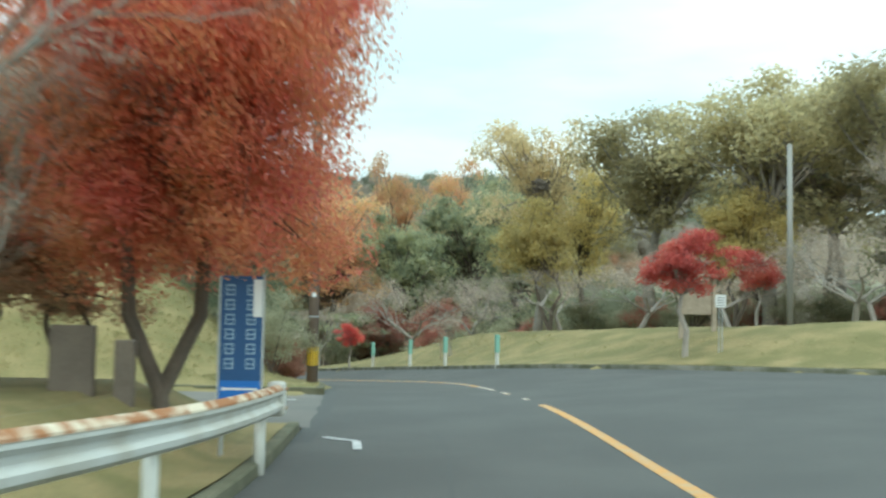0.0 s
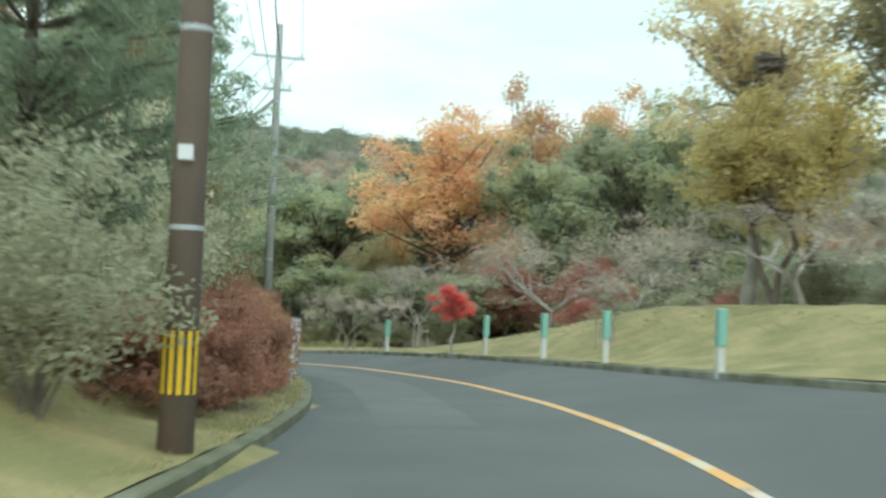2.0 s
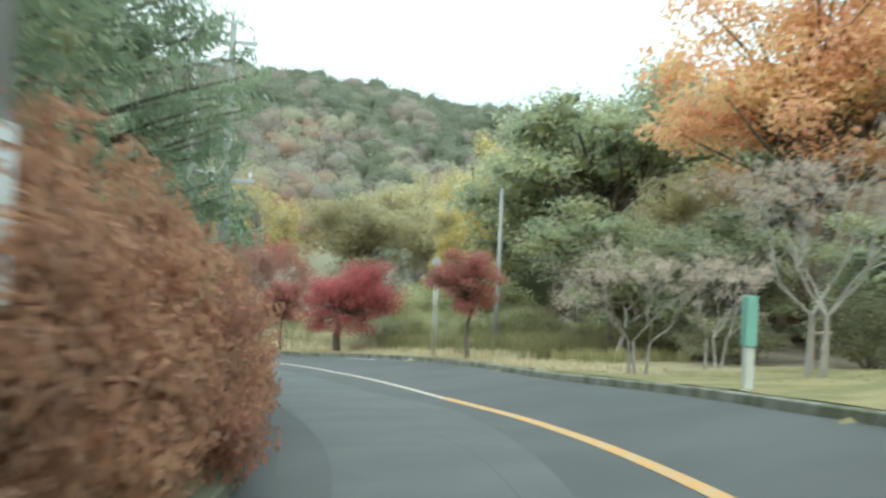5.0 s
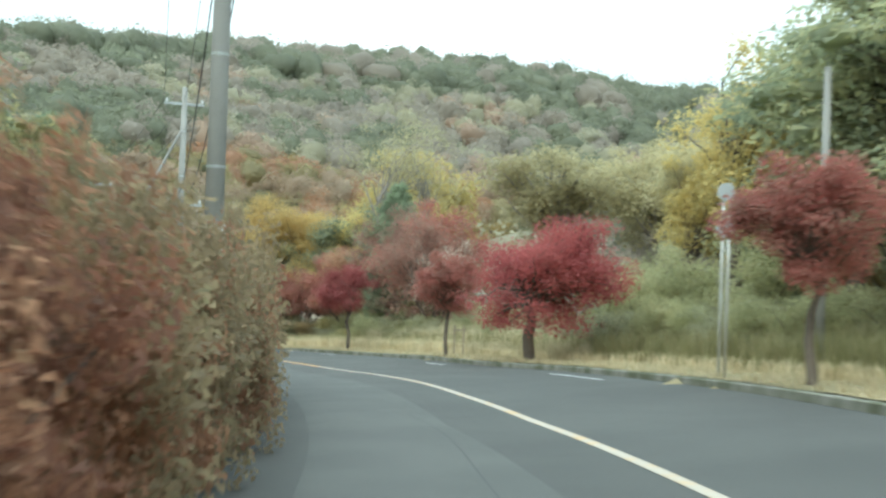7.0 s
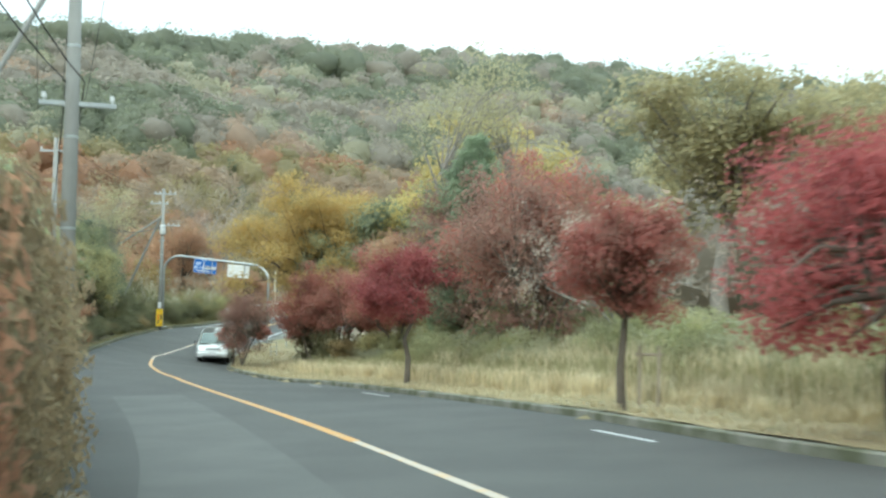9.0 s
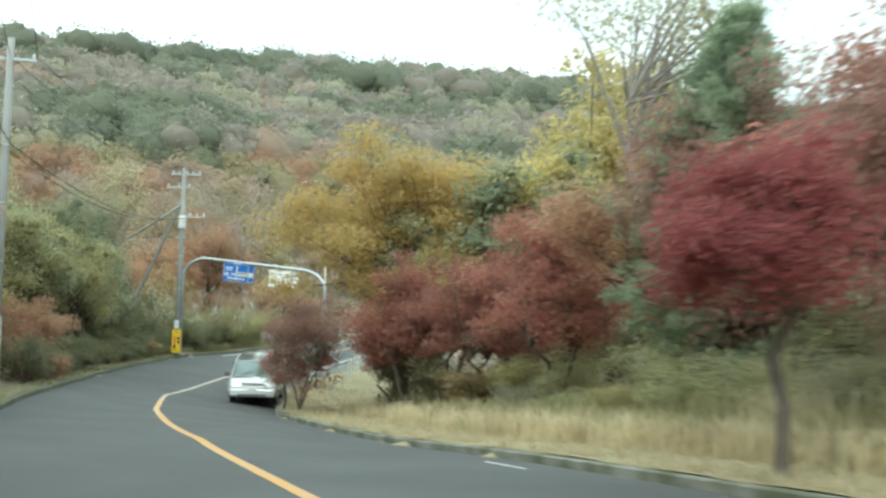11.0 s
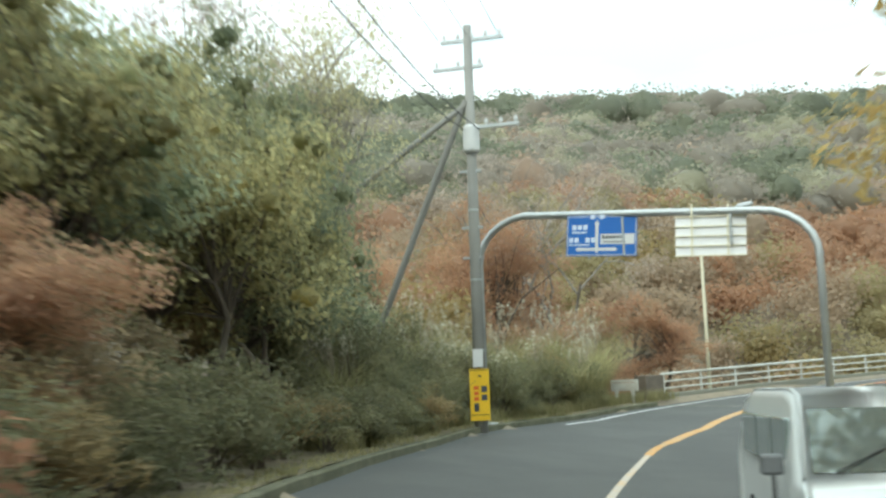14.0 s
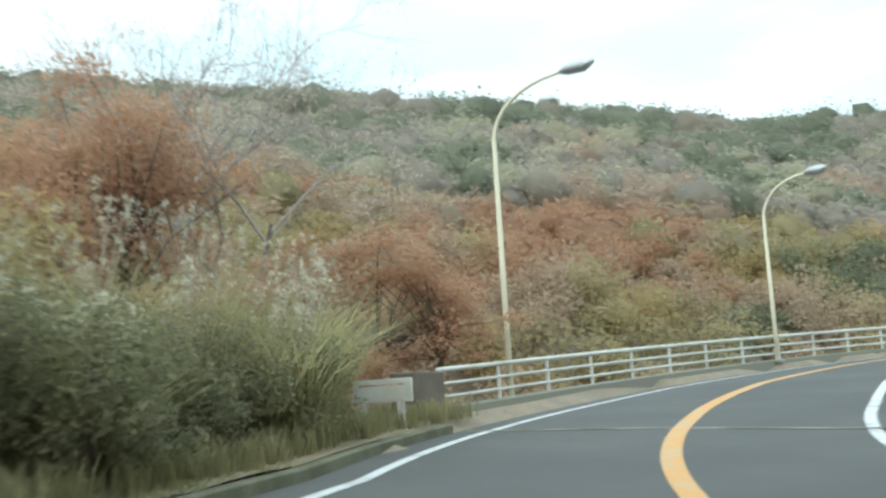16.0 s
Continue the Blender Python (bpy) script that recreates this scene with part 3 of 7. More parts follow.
# ---- plants ----
def leaf_quads(rng, centres, radii, count, size, up=0.4, slim=0.5, shell=2.0, loose=0.6, flat=0.8):
    """Small pointed leaves scattered in balls round the centres: vertices and faces; flat: how high a ball is for its width."""
    weight = radii ** 2 / (radii ** 2).sum()
    pick = rng.choice(len(centres), count, p=weight)
    d = rng.normal(size=(count, 3))
    d /= np.linalg.norm(d, axis=1, keepdims=True)
    pos = centres[pick] + d * (radii[pick] * rng.random(count) ** (1 / shell))[:, None] * np.array([1, 1, flat])
    nrm = loose * rng.normal(size=(count, 3)) + np.array([0, 0, up * 2]) + 0.75 * d
    nrm /= np.linalg.norm(nrm, axis=1, keepdims=True)
    a = np.cross(nrm, rng.normal(size=(count, 3)))
    a /= np.linalg.norm(a, axis=1, keepdims=True)
    b = np.cross(nrm, a)
    ln = size * rng.uniform(0.6, 1.35, (count, 1))
    v = np.stack([pos + a * ln * 0.6, pos + b * ln * slim / 2 - a * ln * 0.4, pos - b * ln * slim / 2 - a * ln * 0.4], 1).reshape(-1, 3)
    return v, np.arange(3 * count).reshape(-1, 3)


ICO = bmesh.new()
bmesh.ops.create_icosphere(ICO, subdivisions=2, radius=1.0)
ICO.verts.ensure_lookup_table()
ICO_V = np.array([v.co[:] for v in ICO.verts])
ICO_F = np.array([[v.index for v in f.verts] for f in ICO.faces])
ICO.free()


def hearts(rng, centres, radii, fill, flat=0.8):
    """The dense, uneven inner mass of each spray, which its outer leaves hide: vertices and faces."""
    vs, fs = [], []
    for k, (c, r) in enumerate(zip(centres, radii)):
        lump = 1 + 0.28 * rng.normal(size=(len(ICO_V), 1))
        vs.append(c + ICO_V * np.clip(lump, 0.45, 1.35) * r * fill * np.array([1, 1, flat]))
        fs.append(ICO_F + k * len(ICO_V))
    return np.concatenate(vs), np.concatenate(fs)


def limbs(bm, rng, start, tips, r0, bend=0.25, sides=5):
    """Bent, tapering branches from a trunk's points to the tips."""
    for tip in tips:
        k = int(rng.integers(len(start) // 2, len(start)))
        a, tip = Vector(start[k]), Vector(tip)
        mid = a.lerp(tip, 0.5) + Vector(rng.normal(size=3)) * bend * (tip - a).length * 0.3 + Vector((0, 0, bend * 0.3 * (tip - a).length))
        tube(bm, [a, a.lerp(mid, 0.55), mid, tip], [r0, r0 * 0.7, r0 * 0.45, r0 * 0.12], sides, False)


def twigs(bm, rng, at_, way, length, r, depth, spread):
    """A branch that forks into finer and finer ones."""
    end = at_ + way * length
    mid = at_.lerp(end, 0.5) + Vector(rng.normal(size=3)) * length * 0.08
    tube(bm, [at_, mid, end], [r, r * 0.8, r * 0.6], 5 if depth > 3 else 3, False)
    if depth:
        for _ in range(int(rng.integers(2, 4))):
            w = (way + Vector(rng.normal(size=3)) * spread + Vector((0, 0, 0.08))).normalized()
            twigs(bm, rng, mid.lerp(end, float(rng.uniform(0.2, 1))), w, length * float(rng.uniform(0.55, 0.85)), r * 0.55, depth - 1, spread)


def crown_centres(rng, n, wide, low, high, ragged=0.35, lean=0.0):
    """Middles and radii of the sprays that make up an uneven crown: a few boughs, each with its own sprays."""
    boughs = max(4, n // 7)
    d = rng.normal(size=(boughs, 3))
    d[:, 2] = d[:, 2] * 0.8 + 0.25
    d /= np.linalg.norm(d, axis=1, keepdims=True)
    d[0] = (0.1, 0.0, 1.0)
    r = rng.uniform(0.5, 1.0, boughs) * rng.uniform(1 - ragged, 1.05, boughs)
    r[0] = 0.62
    half = np.array([wide / 2, wide / 2, (high - low) / 2])
    main = d * r[:, None] * half * 0.72
    pick = rng.integers(0, boughs, n)
    c = main[pick] + rng.normal(size=(n, 3)) * half * np.array([0.24, 0.24, 0.17])
    c[: n // 5] = rng.normal(size=(n // 5, 3)) * half * 0.28
    over = np.linalg.norm(c / half, axis=1)
    rad = wide * rng.uniform(0.085, 0.165, n)
    c *= np.minimum(1, (1.0 - 1.1 * rad / wide) / np.maximum(over, 1e-6))[:, None]
    c[:, 2] += (low + high) / 2
    c[:, 0] += lean * (c[:, 2] - low)
    return c, rad


def tree_proto(name, label, category, seed, height, wide, low, leaf_mat, bark, sprays=34, leaves=7000, size=0.2, trunk=0.2, forks=1, ragged=0.35, up=0.3, lean=0.0, fill=0.0, flat=0.8, clump=1.0, skirt=0):
    """A broadleaf tree of a trunk with limbs and a crown of leaves; low: where the crown begins."""
    rng = np.random.default_rng(seed)
    root = empty(name, Matrix.Identity(4), label, category)
    c, rad = crown_centres(rng, sprays, wide, low, height, ragged, lean)
    if skirt:
        # low sprays that hang round the trunk and close the crown from below
        a, o = rng.uniform(0, 6.283, skirt), wide * 0.38 * rng.random(skirt) ** 0.5
        up_ = (height - low) * (0.08 + 0.22 * rng.random(skirt) + 0.25 * (o / wide) ** 2)
        c = np.concatenate([c, np.c_[np.cos(a) * o + lean * up_, np.sin(a) * o, low + up_]])
        rad = np.concatenate([rad, wide * rng.uniform(0.08, 0.13, skirt)])
    bm = bmesh.new()
    for f in range(forks):
        a = 2 * math.pi * f / forks + rng.uniform(0, 1)
        out = 0.0 if forks == 1 else wide * 0.16
        pts = [Vector((0, 0, -0.25)), Vector((0, 0, 0.15 * low))]
        for k in (0.35, 0.6, 0.8, 1.0):
            z = k * (low + 0.35 * (height - low))
            pts.append(Vector((math.cos(a) * out * k + rng.normal() * 0.04 * wide * k, math.sin(a) * out * k + rng.normal() * 0.04 * wide * k, z)))
        r = trunk / forks ** 0.5
        tube(bm, pts, [r * 1.35, r, r * 0.9, r * 0.78, r * 0.6, r * 0.35], 9, False)
        limbs(bm, rng, pts[2:], c[f::forks], r * 0.42)
    part("trunk", bm, bark, root, smooth_faces=True)
    v, q = leaf_quads(rng, c, rad * clump, leaves, size, up, flat=flat, shell=2.6 if fill else 2.0)
    if fill:
        hv, hq = hearts(rng, c, rad * clump, fill, flat)
        v, q = np.concatenate([v, hv]), np.concatenate([q, hq + len(v)])
    mesh_object("crown", v, q, leaf_mat, root, flat=False)
    return root


def bare_proto(name, label, seed, height, wide, low, bark, depth=5, stems=1, trunk=0.12, haze=0, spread=0.42):
    """A leafless tree; haze: how many fine twig ends its crown shows."""
    rng = np.random.default_rng(seed)
    root = empty(name, Matrix.Identity(4), label, "tree")
    bm = bmesh.new()
    for k in range(stems):
        base = Vector((rng.normal() * 0.06 * stems, rng.normal() * 0.06 * stems, -0.2))
        fork = base + Vector((rng.normal() * 0.1, rng.normal() * 0.1, low + 0.2))
        tube(bm, [base, base.lerp(fork, 0.5), fork], [trunk * 1.3, trunk, trunk * 0.85], 8, False)
        for j in range(4 if stems == 1 else 2):
            a = rng.uniform(0, 6.283)
            flat = wide / max(height, 0.1)
            way = Vector((math.cos(a) * flat, math.sin(a) * flat, 0.9)).normalized()
            twigs(bm, rng, fork, way, (height - low) * 0.34, trunk * 0.6, depth, spread)
    tips = np.array([v.co[:] for v in bm.verts])
    part("trunk", bm, bark, root)
    if haze:
        tips = tips[tips[:, 2] > low * 1.2]
        pick = tips[rng.integers(0, len(tips), 120)]
        v, q = leaf_quads(rng, pick, np.full(120, 0.07 * wide), haze, 0.1, 0.2, 0.3)
        mesh_object("crown", v, q, TWIG_LEAF, root)
    return root


def pine_proto(name, label, seed, height, wide):
    rng = np.random.default_rng(seed)
    root = empty(name, Matrix.Identity(4), label, "tree")
    bm = bmesh.new()
    tube(bm, [(0, 0, -0.2), (0.05, 0, height * 0.5), (0, 0.04, height * 0.97)], [0.17, 0.11, 0.03], 8, False)
    cs, rs = [], []
    for z in np.arange(height * 0.08, height, height * 0.055):
        reach = wide / 2 * min(1.0, 1.7 * (1 - z / height)) ** 0.8 * min(1, 0.75 + z / height * 1.2)
        for a in rng.uniform(0, 6.283, 11):
            r = reach * rng.uniform(0.75, 1.08)
            tip = np.array([math.cos(a) * r, math.sin(a) * r, z + 0.22 * r])
            tube(bm, [(0, 0, z - 0.1), tuple(tip * [0.55, 0.55, 1] - [0, 0, 0.1 * r]), tuple(tip)], [0.04, 0.025, 0.008], 4, False)
            for k in (0.45, 0.65, 0.82, 0.95, 1.03):
                cs.append(np.array([tip[0] * k, tip[1] * k, z + (tip[2] - z) * k]) + rng.normal(size=3) * 0.1)
                rs.append(0.14 * wide / 3.0 * (1.25 - 0.55 * k))
    for k in range(5):
        cs.append(np.array([rng.normal() * 0.1, rng.normal() * 0.1, height * (0.9 + 0.025 * k)]))
        rs.append(0.2)
    part("trunk", bm, BARK, root)
    v, q = leaf_quads(rng, np.array(cs), np.array(rs) * 1.25, 42000, 0.2, 0.1, 0.18)
    mesh_object("crown", v, q, PINE_LEAF, root)
    return root


def shrub_proto(name, label, seed, height, wide, leaf_mat, leaves=3400, size=0.075, sprays=26, deep=1.0):
    rng = np.random.default_rng(seed)
    root = empty(name, Matrix.Identity(4), label, "shrub")
    c, rad = crown_centres(rng, sprays, wide, -0.12 * height, height, 0.3)
    c[:, 2] = np.maximum(c[:, 2], 0.1)
    c[:, 1] *= deep
    bm = bmesh.new()
    for k in range(9):
        tip = c[int(rng.integers(0, len(c)))]
        tube(bm, [(rng.normal() * 0.08, rng.normal() * 0.08, -0.1), tuple(tip * [0.5, 0.5, 0.55]), tuple(tip)], [0.022, 0.015, 0.005], 4, False)
    part("stem", bm, BARK, root)
    v, q = leaf_quads(rng, c, rad * 1.15, leaves, size, 0.3, loose=0.8)
    mesh_object("foliage", v, q, leaf_mat, root)
    return root


def hedge_proto(name, label, seed, height, wide, leaf_mat, leaves=7400, size=0.078):
    """A dense shrub of a hedge, leafy from the ground up, with a rounded, uneven top."""
    rng = np.random.default_rng(seed)
    root = empty(name, Matrix.Identity(4), label, "shrub")
    n = 60
    c = rng.uniform(-1, 1, (n, 3)) * [wide * 0.42, wide * 0.3, 0.5] + [0, 0, 0.5]
    c[:, 2] = (0.04 + 0.9 * c[:, 2] * (1 - 0.3 * (np.abs(c[:, 1]) / (wide * 0.3)) ** 2 - 0.12 * rng.random(n))) * height
    rad = wide * rng.uniform(0.08, 0.14, n)
    bm = bmesh.new()
    for k in range(12):
        tip = c[int(rng.integers(0, n))]
        tube(bm, [(rng.normal() * 0.1, rng.normal() * 0.1, -0.1), tuple(tip * [0.5, 0.5, 0.55]), tuple(tip)], [0.022, 0.015, 0.005], 4, False)
    part("stem", bm, BARK, root)
    v, q = leaf_quads(rng, c, rad * 1.1, leaves, size, 0.3, loose=0.8)
    mesh_object("foliage", v, q, leaf_mat, root)
    return root


USED = set()


def plant(proto, x, y, height=None, wide=None, turn=0.0, label="", group="", sink=0.0, size=None):
    """Sets a tree or shrub; the first one is the model itself, the next are copies."""
    z = float(ground_z((x, y), False)[0]) - sink
    base_h, base_w = SIZES[proto]
    m = Matrix.Translation((x, y, z)) @ Matrix.Rotation(radians(turn), 4, "Z")
    if proto in USED:
        ob = copy_thing(proto, m)
    else:
        USED.add(proto)
        ob = proto
        ob.matrix_world = m
    sh = size if size else (height / base_h if height else 1.0)
    sw = size if size else (wide / base_w if wide else sh)
    ob.scale = (sw, sw, sh)
    return tagged(ob, label, group=group)


SIZES = {}


def kind_of(ob, h, w):
    SIZES[ob] = (h, w)
    return ob


MAPLE = kind_of(tree_proto("maple_tree", "spreading maple with layered crimson leaves on the verge", "tree", 104, 4.0, 4.6, 0.55, PINK_LEAF, BARK, 100, 34000, 0.085, 0.16, 1, 0.8, lean=0.22, flat=0.55, clump=1.12, skirt=22), 4.0, 4.6)
MAPLE_PINK = kind_of(tree_proto("maple_tree", "young maple with a rounded crimson crown on the verge", "tree", 41, 4.4, 3.6, 1.1, PINK_LEAF, BARK, 54, 17000, 0.085, 0.09, 1, 0.45, flat=0.7, clump=1.1), 4.4, 3.6)
MAPLE_SLIM = kind_of(tree_proto("maple_tree", "slim young maple with dull red leaves on the verge", "tree", 2, 3.9, 2.9, 0.9, DULL_RED_LEAF, BARK, 56, 17000, 0.08, 0.08, 1, 0.45, flat=0.7, clump=1.05), 3.9, 2.9)
MAPLE_MAROON = kind_of(tree_proto("maple_tree", "spreading maple with maroon and rust leaves", "tree", 3, 5.0, 5.0, 0.2, MAROON_LEAF, BARK, 80, 21000, 0.115, 0.12, 3, 0.55, flat=0.65), 5.0, 5.0)
MAPLE_DULL = kind_of(tree_proto("maple_tree", "half-bare maple with dull brown-red leaves and grey limbs", "tree", 33, 6.0, 6.0, 0.5, leaf("brown_maroon_leaves", (0.19, 0.135, 0.1), (0.25, 0.155, 0.115), (0.31, 0.15, 0.11), (0.23, 0.2, 0.13), patch=1.0), BARK, 76, 17000, 0.115, 0.12, 3, 0.6, flat=0.65, clump=1.05, skirt=14), 6.0, 6.0)
MAPLE_FLAME = kind_of(tree_proto("maple_tree", "large maple with flame-red and orange leaves", "tree", 4, 6.2, 5.0, 1.15, FLAME_LEAF, BARK, 210, 190000, 0.062, 0.13, 2, 0.0, lean=0.05, flat=0.85, clump=1.05, skirt=54), 6.2, 5.0)
MAPLE_RED = kind_of(tree_proto("maple_tree", "small maple with bright red leaves on the grass", "tree", 5, 3.0, 2.3, 0.95, RED_LEAF, PALE_BARK, 36, 8000, 0.08, 0.06, 1, 0.5, flat=0.65, clump=1.1), 3.0, 2.3)
YELLOW_TREE = kind_of(tree_proto("broadleaf_tree", "tall tree with thinning yellow leaves", "tree", 6, 12.0, 7.5, 2.6, YELLOW_LEAF, BARK, 70, 10500, 0.22, 0.24, 1, 0.5), 12.0, 7.5)
TAN_TREE = kind_of(tree_proto("broadleaf_tree", "tall tree with thin tan and pale yellow leaves", "tree", 6, 12.0, 7.5, 3.6, leaf("tan_yellow_leaves", (0.34, 0.28, 0.17), (0.45, 0.37, 0.2), (0.52, 0.42, 0.22), (0.44, 0.33, 0.21), gain=1.5), PALE_BARK, 64, 9500, 0.2, 0.24, 1, 0.6, flat=0.6), 12.0, 7.5)
YELLOW_LOW = kind_of(tree_proto("broadleaf_tree", "round tree with golden yellow leaves", "tree", 7, 8.0, 6.5, 0.9, YELLOW_LEAF, BARK, 60, 14000, 0.18, 0.18, 2, 0.5, flat=0.65), 8.0, 6.5)
OLIVE_TREE = kind_of(tree_proto("broadleaf_tree", "tall tree with thin olive and tan leaves", "tree", 8, 12.5, 7.0, 2.4, OLIVE_LEAF, PALE_BARK, 70, 13000, 0.21, 0.24, 1, 0.5), 12.5, 7.0)
ORANGE_TREE = kind_of(tree_proto("broadleaf_tree", "tall tree with orange autumn leaves", "tree", 9, 13.0, 8.0, 0.8, ORANGE_LEAF, BARK, 84, 19000, 0.2, 0.24, 1, 0.5, flat=0.7), 13.0, 8.0)
EVERGREEN = kind_of(tree_proto("evergreen_tree", "broad dark evergreen tree", "tree", 10, 11.0, 8.0, 0.8, GREEN_LEAF, BARK, 84, 19000, 0.2, 0.26, 1, 0.4, fill=0.3, flat=0.72), 11.0, 8.0)
EVERGREEN_LOW = kind_of(tree_proto("evergreen_tree", "bushy evergreen tree on the bank", "tree", 11, 7.0, 6.0, 0.1, GREEN_LEAF, BARK, 60, 13000, 0.13, 0.16, 2, 0.4, fill=0.22, flat=0.75, clump=1.05), 7.0, 6.0)
LIME_TREE = kind_of(tree_proto("broadleaf_tree", "bushy green tree turning yellow on the bank", "tree", 12, 7.0, 5.5, 0.1, LIME_LEAF, BARK, 56, 14000, 0.12, 0.14, 2, 0.45, fill=0.22, flat=0.75, clump=1.05), 7.0, 5.5)
RUST_TREE_LEAF = leaf("rust_orange_leaves", (0.28, 0.17, 0.1), (0.38, 0.21, 0.12), (0.44, 0.26, 0.14), (0.3, 0.24, 0.13), gain=1.15)
RUST_TREE = kind_of(tree_proto("broadleaf_tree", "tree with rust-orange leaves on the bank", "tree", 13, 6.5, 5.0, 0.8, RUST_TREE_LEAF, BARK, 44, 11000, 0.12, 0.14, 2, 0.5, flat=0.75, clump=1.05), 6.5, 5.0)
RUST_TALL = kind_of(tree_proto("broadleaf_tree", "tall tree with rust-red leaves behind the bank", "tree", 43, 15.0, 8.0, 2.0, RUST_TREE_LEAF, BARK, 80, 18000, 0.17, 0.2, 1, 0.5, flat=0.75), 15.0, 8.0)
BARE = kind_of(bare_proto("bare_tree", "wide leafless tree with pale grey branches", 14, 5.0, 6.0, 0.9, PALE_BARK, 6, 1, 0.085, 2600, 0.5), 5.0, 6.0)
BARE_YOUNG = kind_of(bare_proto("bare_tree", "young leafless tree with pinkish-grey twigs", 15, 4.0, 2.6, 0.9, PALE_BARK, 6, 3, 0.04, 1800, 0.33), 4.0, 2.6)
BARE_GREAT = kind_of(bare_proto("bare_tree", "tall pale leafless tree with fine twigs", 44, 18.5, 10.0, 7.0, PALE_BARK, 6, 1, 0.15, 6000, 0.45), 18.5, 10.0)
BARE_TALL = kind_of(bare_proto("bare_tree", "tall thin leafless tree", 16, 10.0, 5.0, 3.0, GREY_BARK, 6, 1, 0.09, 3200, 0.4), 10.0, 5.0)
PINE = kind_of(pine_proto("pine_tree", "dense dark green pine on the grassy bank", 17, 8.5, 6.0), 8.5, 6.0)
SHRUB_RUST = kind_of(hedge_proto("hedge_shrub", "rust-brown azalea shrub in the roadside hedge", 18, 1.7, 2.3, RUST_LEAF), 1.7, 2.3)
SHRUB_RED = kind_of(hedge_proto("hedge_shrub", "reddish azalea shrub in the roadside hedge", 19, 1.6, 2.2, leaf("red_brown_leaves", (0.19, 0.125, 0.08), (0.28, 0.135, 0.085), (0.36, 0.15, 0.085), (0.33, 0.2, 0.095), patch=0.6, gain=1.15)), 1.6, 2.2)
SHRUB_GREY = kind_of(shrub_proto("shrub", "tall grey-green shrub with thin leaves", 20, 3.0, 3.2, GREY_LEAF, 6000, 0.09, 34), 3.0, 3.2)
SHRUB_OLIVE = kind_of(shrub_proto("shrub", "dense olive-brown roadside shrub", 21, 2.6, 2.8, leaf("olive_brown_leaves", (0.1, 0.088, 0.045), (0.19, 0.15, 0.068), (0.28, 0.195, 0.082), (0.14, 0.14, 0.065), patch=0.9), 5500, 0.085, 34), 2.6, 2.8)
SHRUB_GREEN = kind_of(shrub_proto("shrub", "dark green roadside shrub", 22, 1.8, 2.4, leaf("dark_shrub_leaves", (0.09, 0.095, 0.05), (0.148, 0.145, 0.072), (0.225, 0.195, 0.1), patch=0.7), 4200, 0.08, 28), 1.8, 2.4)

SHRUB_MAROON = kind_of(shrub_proto("shrub", "low maroon-leaved shrub under the maples", 23, 2.2, 3.2, MAROON_LEAF, 5000, 0.1, 30), 2.2, 3.2)
SHRUB_LIME = kind_of(shrub_proto("shrub", "yellow-green shrub on the grassy slope", 24, 1.8, 2.6, LIME_LEAF, 4200, 0.09, 28), 1.8, 2.6)
SHRUB_WEED = kind_of(shrub_proto("shrub", "tall pale green weeds behind the dry grass", 27, 2.0, 2.8, leaf("weed_leaves", (0.2, 0.21, 0.105), (0.29, 0.285, 0.14), (0.38, 0.345, 0.18)), 5200, 0.08, 30), 2.0, 2.8)
SHRUB_BROWN = kind_of(hedge_proto("hedge_shrub", "olive-brown azalea shrub in the roadside hedge", 28, 1.9, 2.3, leaf("brown_hedge_leaves", (0.18, 0.15, 0.085), (0.25, 0.19, 0.105), (0.3, 0.215, 0.115), (0.25, 0.225, 0.11), patch=0.7, gain=1.3, mottle=0.6)), 1.9, 2.3)
SPARSE_TREE = kind_of(tree_proto("broadleaf_tree", "tall thin tree with a few pale yellow leaves", "tree", 25, 11.0, 7.0, 3.0, leaf("pale_yellow_leaves", (0.28, 0.26, 0.14), (0.38, 0.34, 0.18), (0.34, 0.31, 0.19)), PALE_BARK, 70, 6500, 0.11, 0.16, 2, 0.5), 11.0, 7.0)
GOLD_TREE = kind_of(tree_proto("broadleaf_tree", "wide spreading tree with golden autumn leaves", "tree", 26, 11.0, 11.5, 0.8, leaf("golden_leaves", (0.34, 0.26, 0.1), (0.47, 0.33, 0.105), (0.55, 0.38, 0.11), (0.33, 0.31, 0.13), patch=2.2, gain=1.24), BARK, 96, 56000, 0.16, 0.22, 2, 0.6, flat=0.6, clump=0.85), 11.0, 11.5)


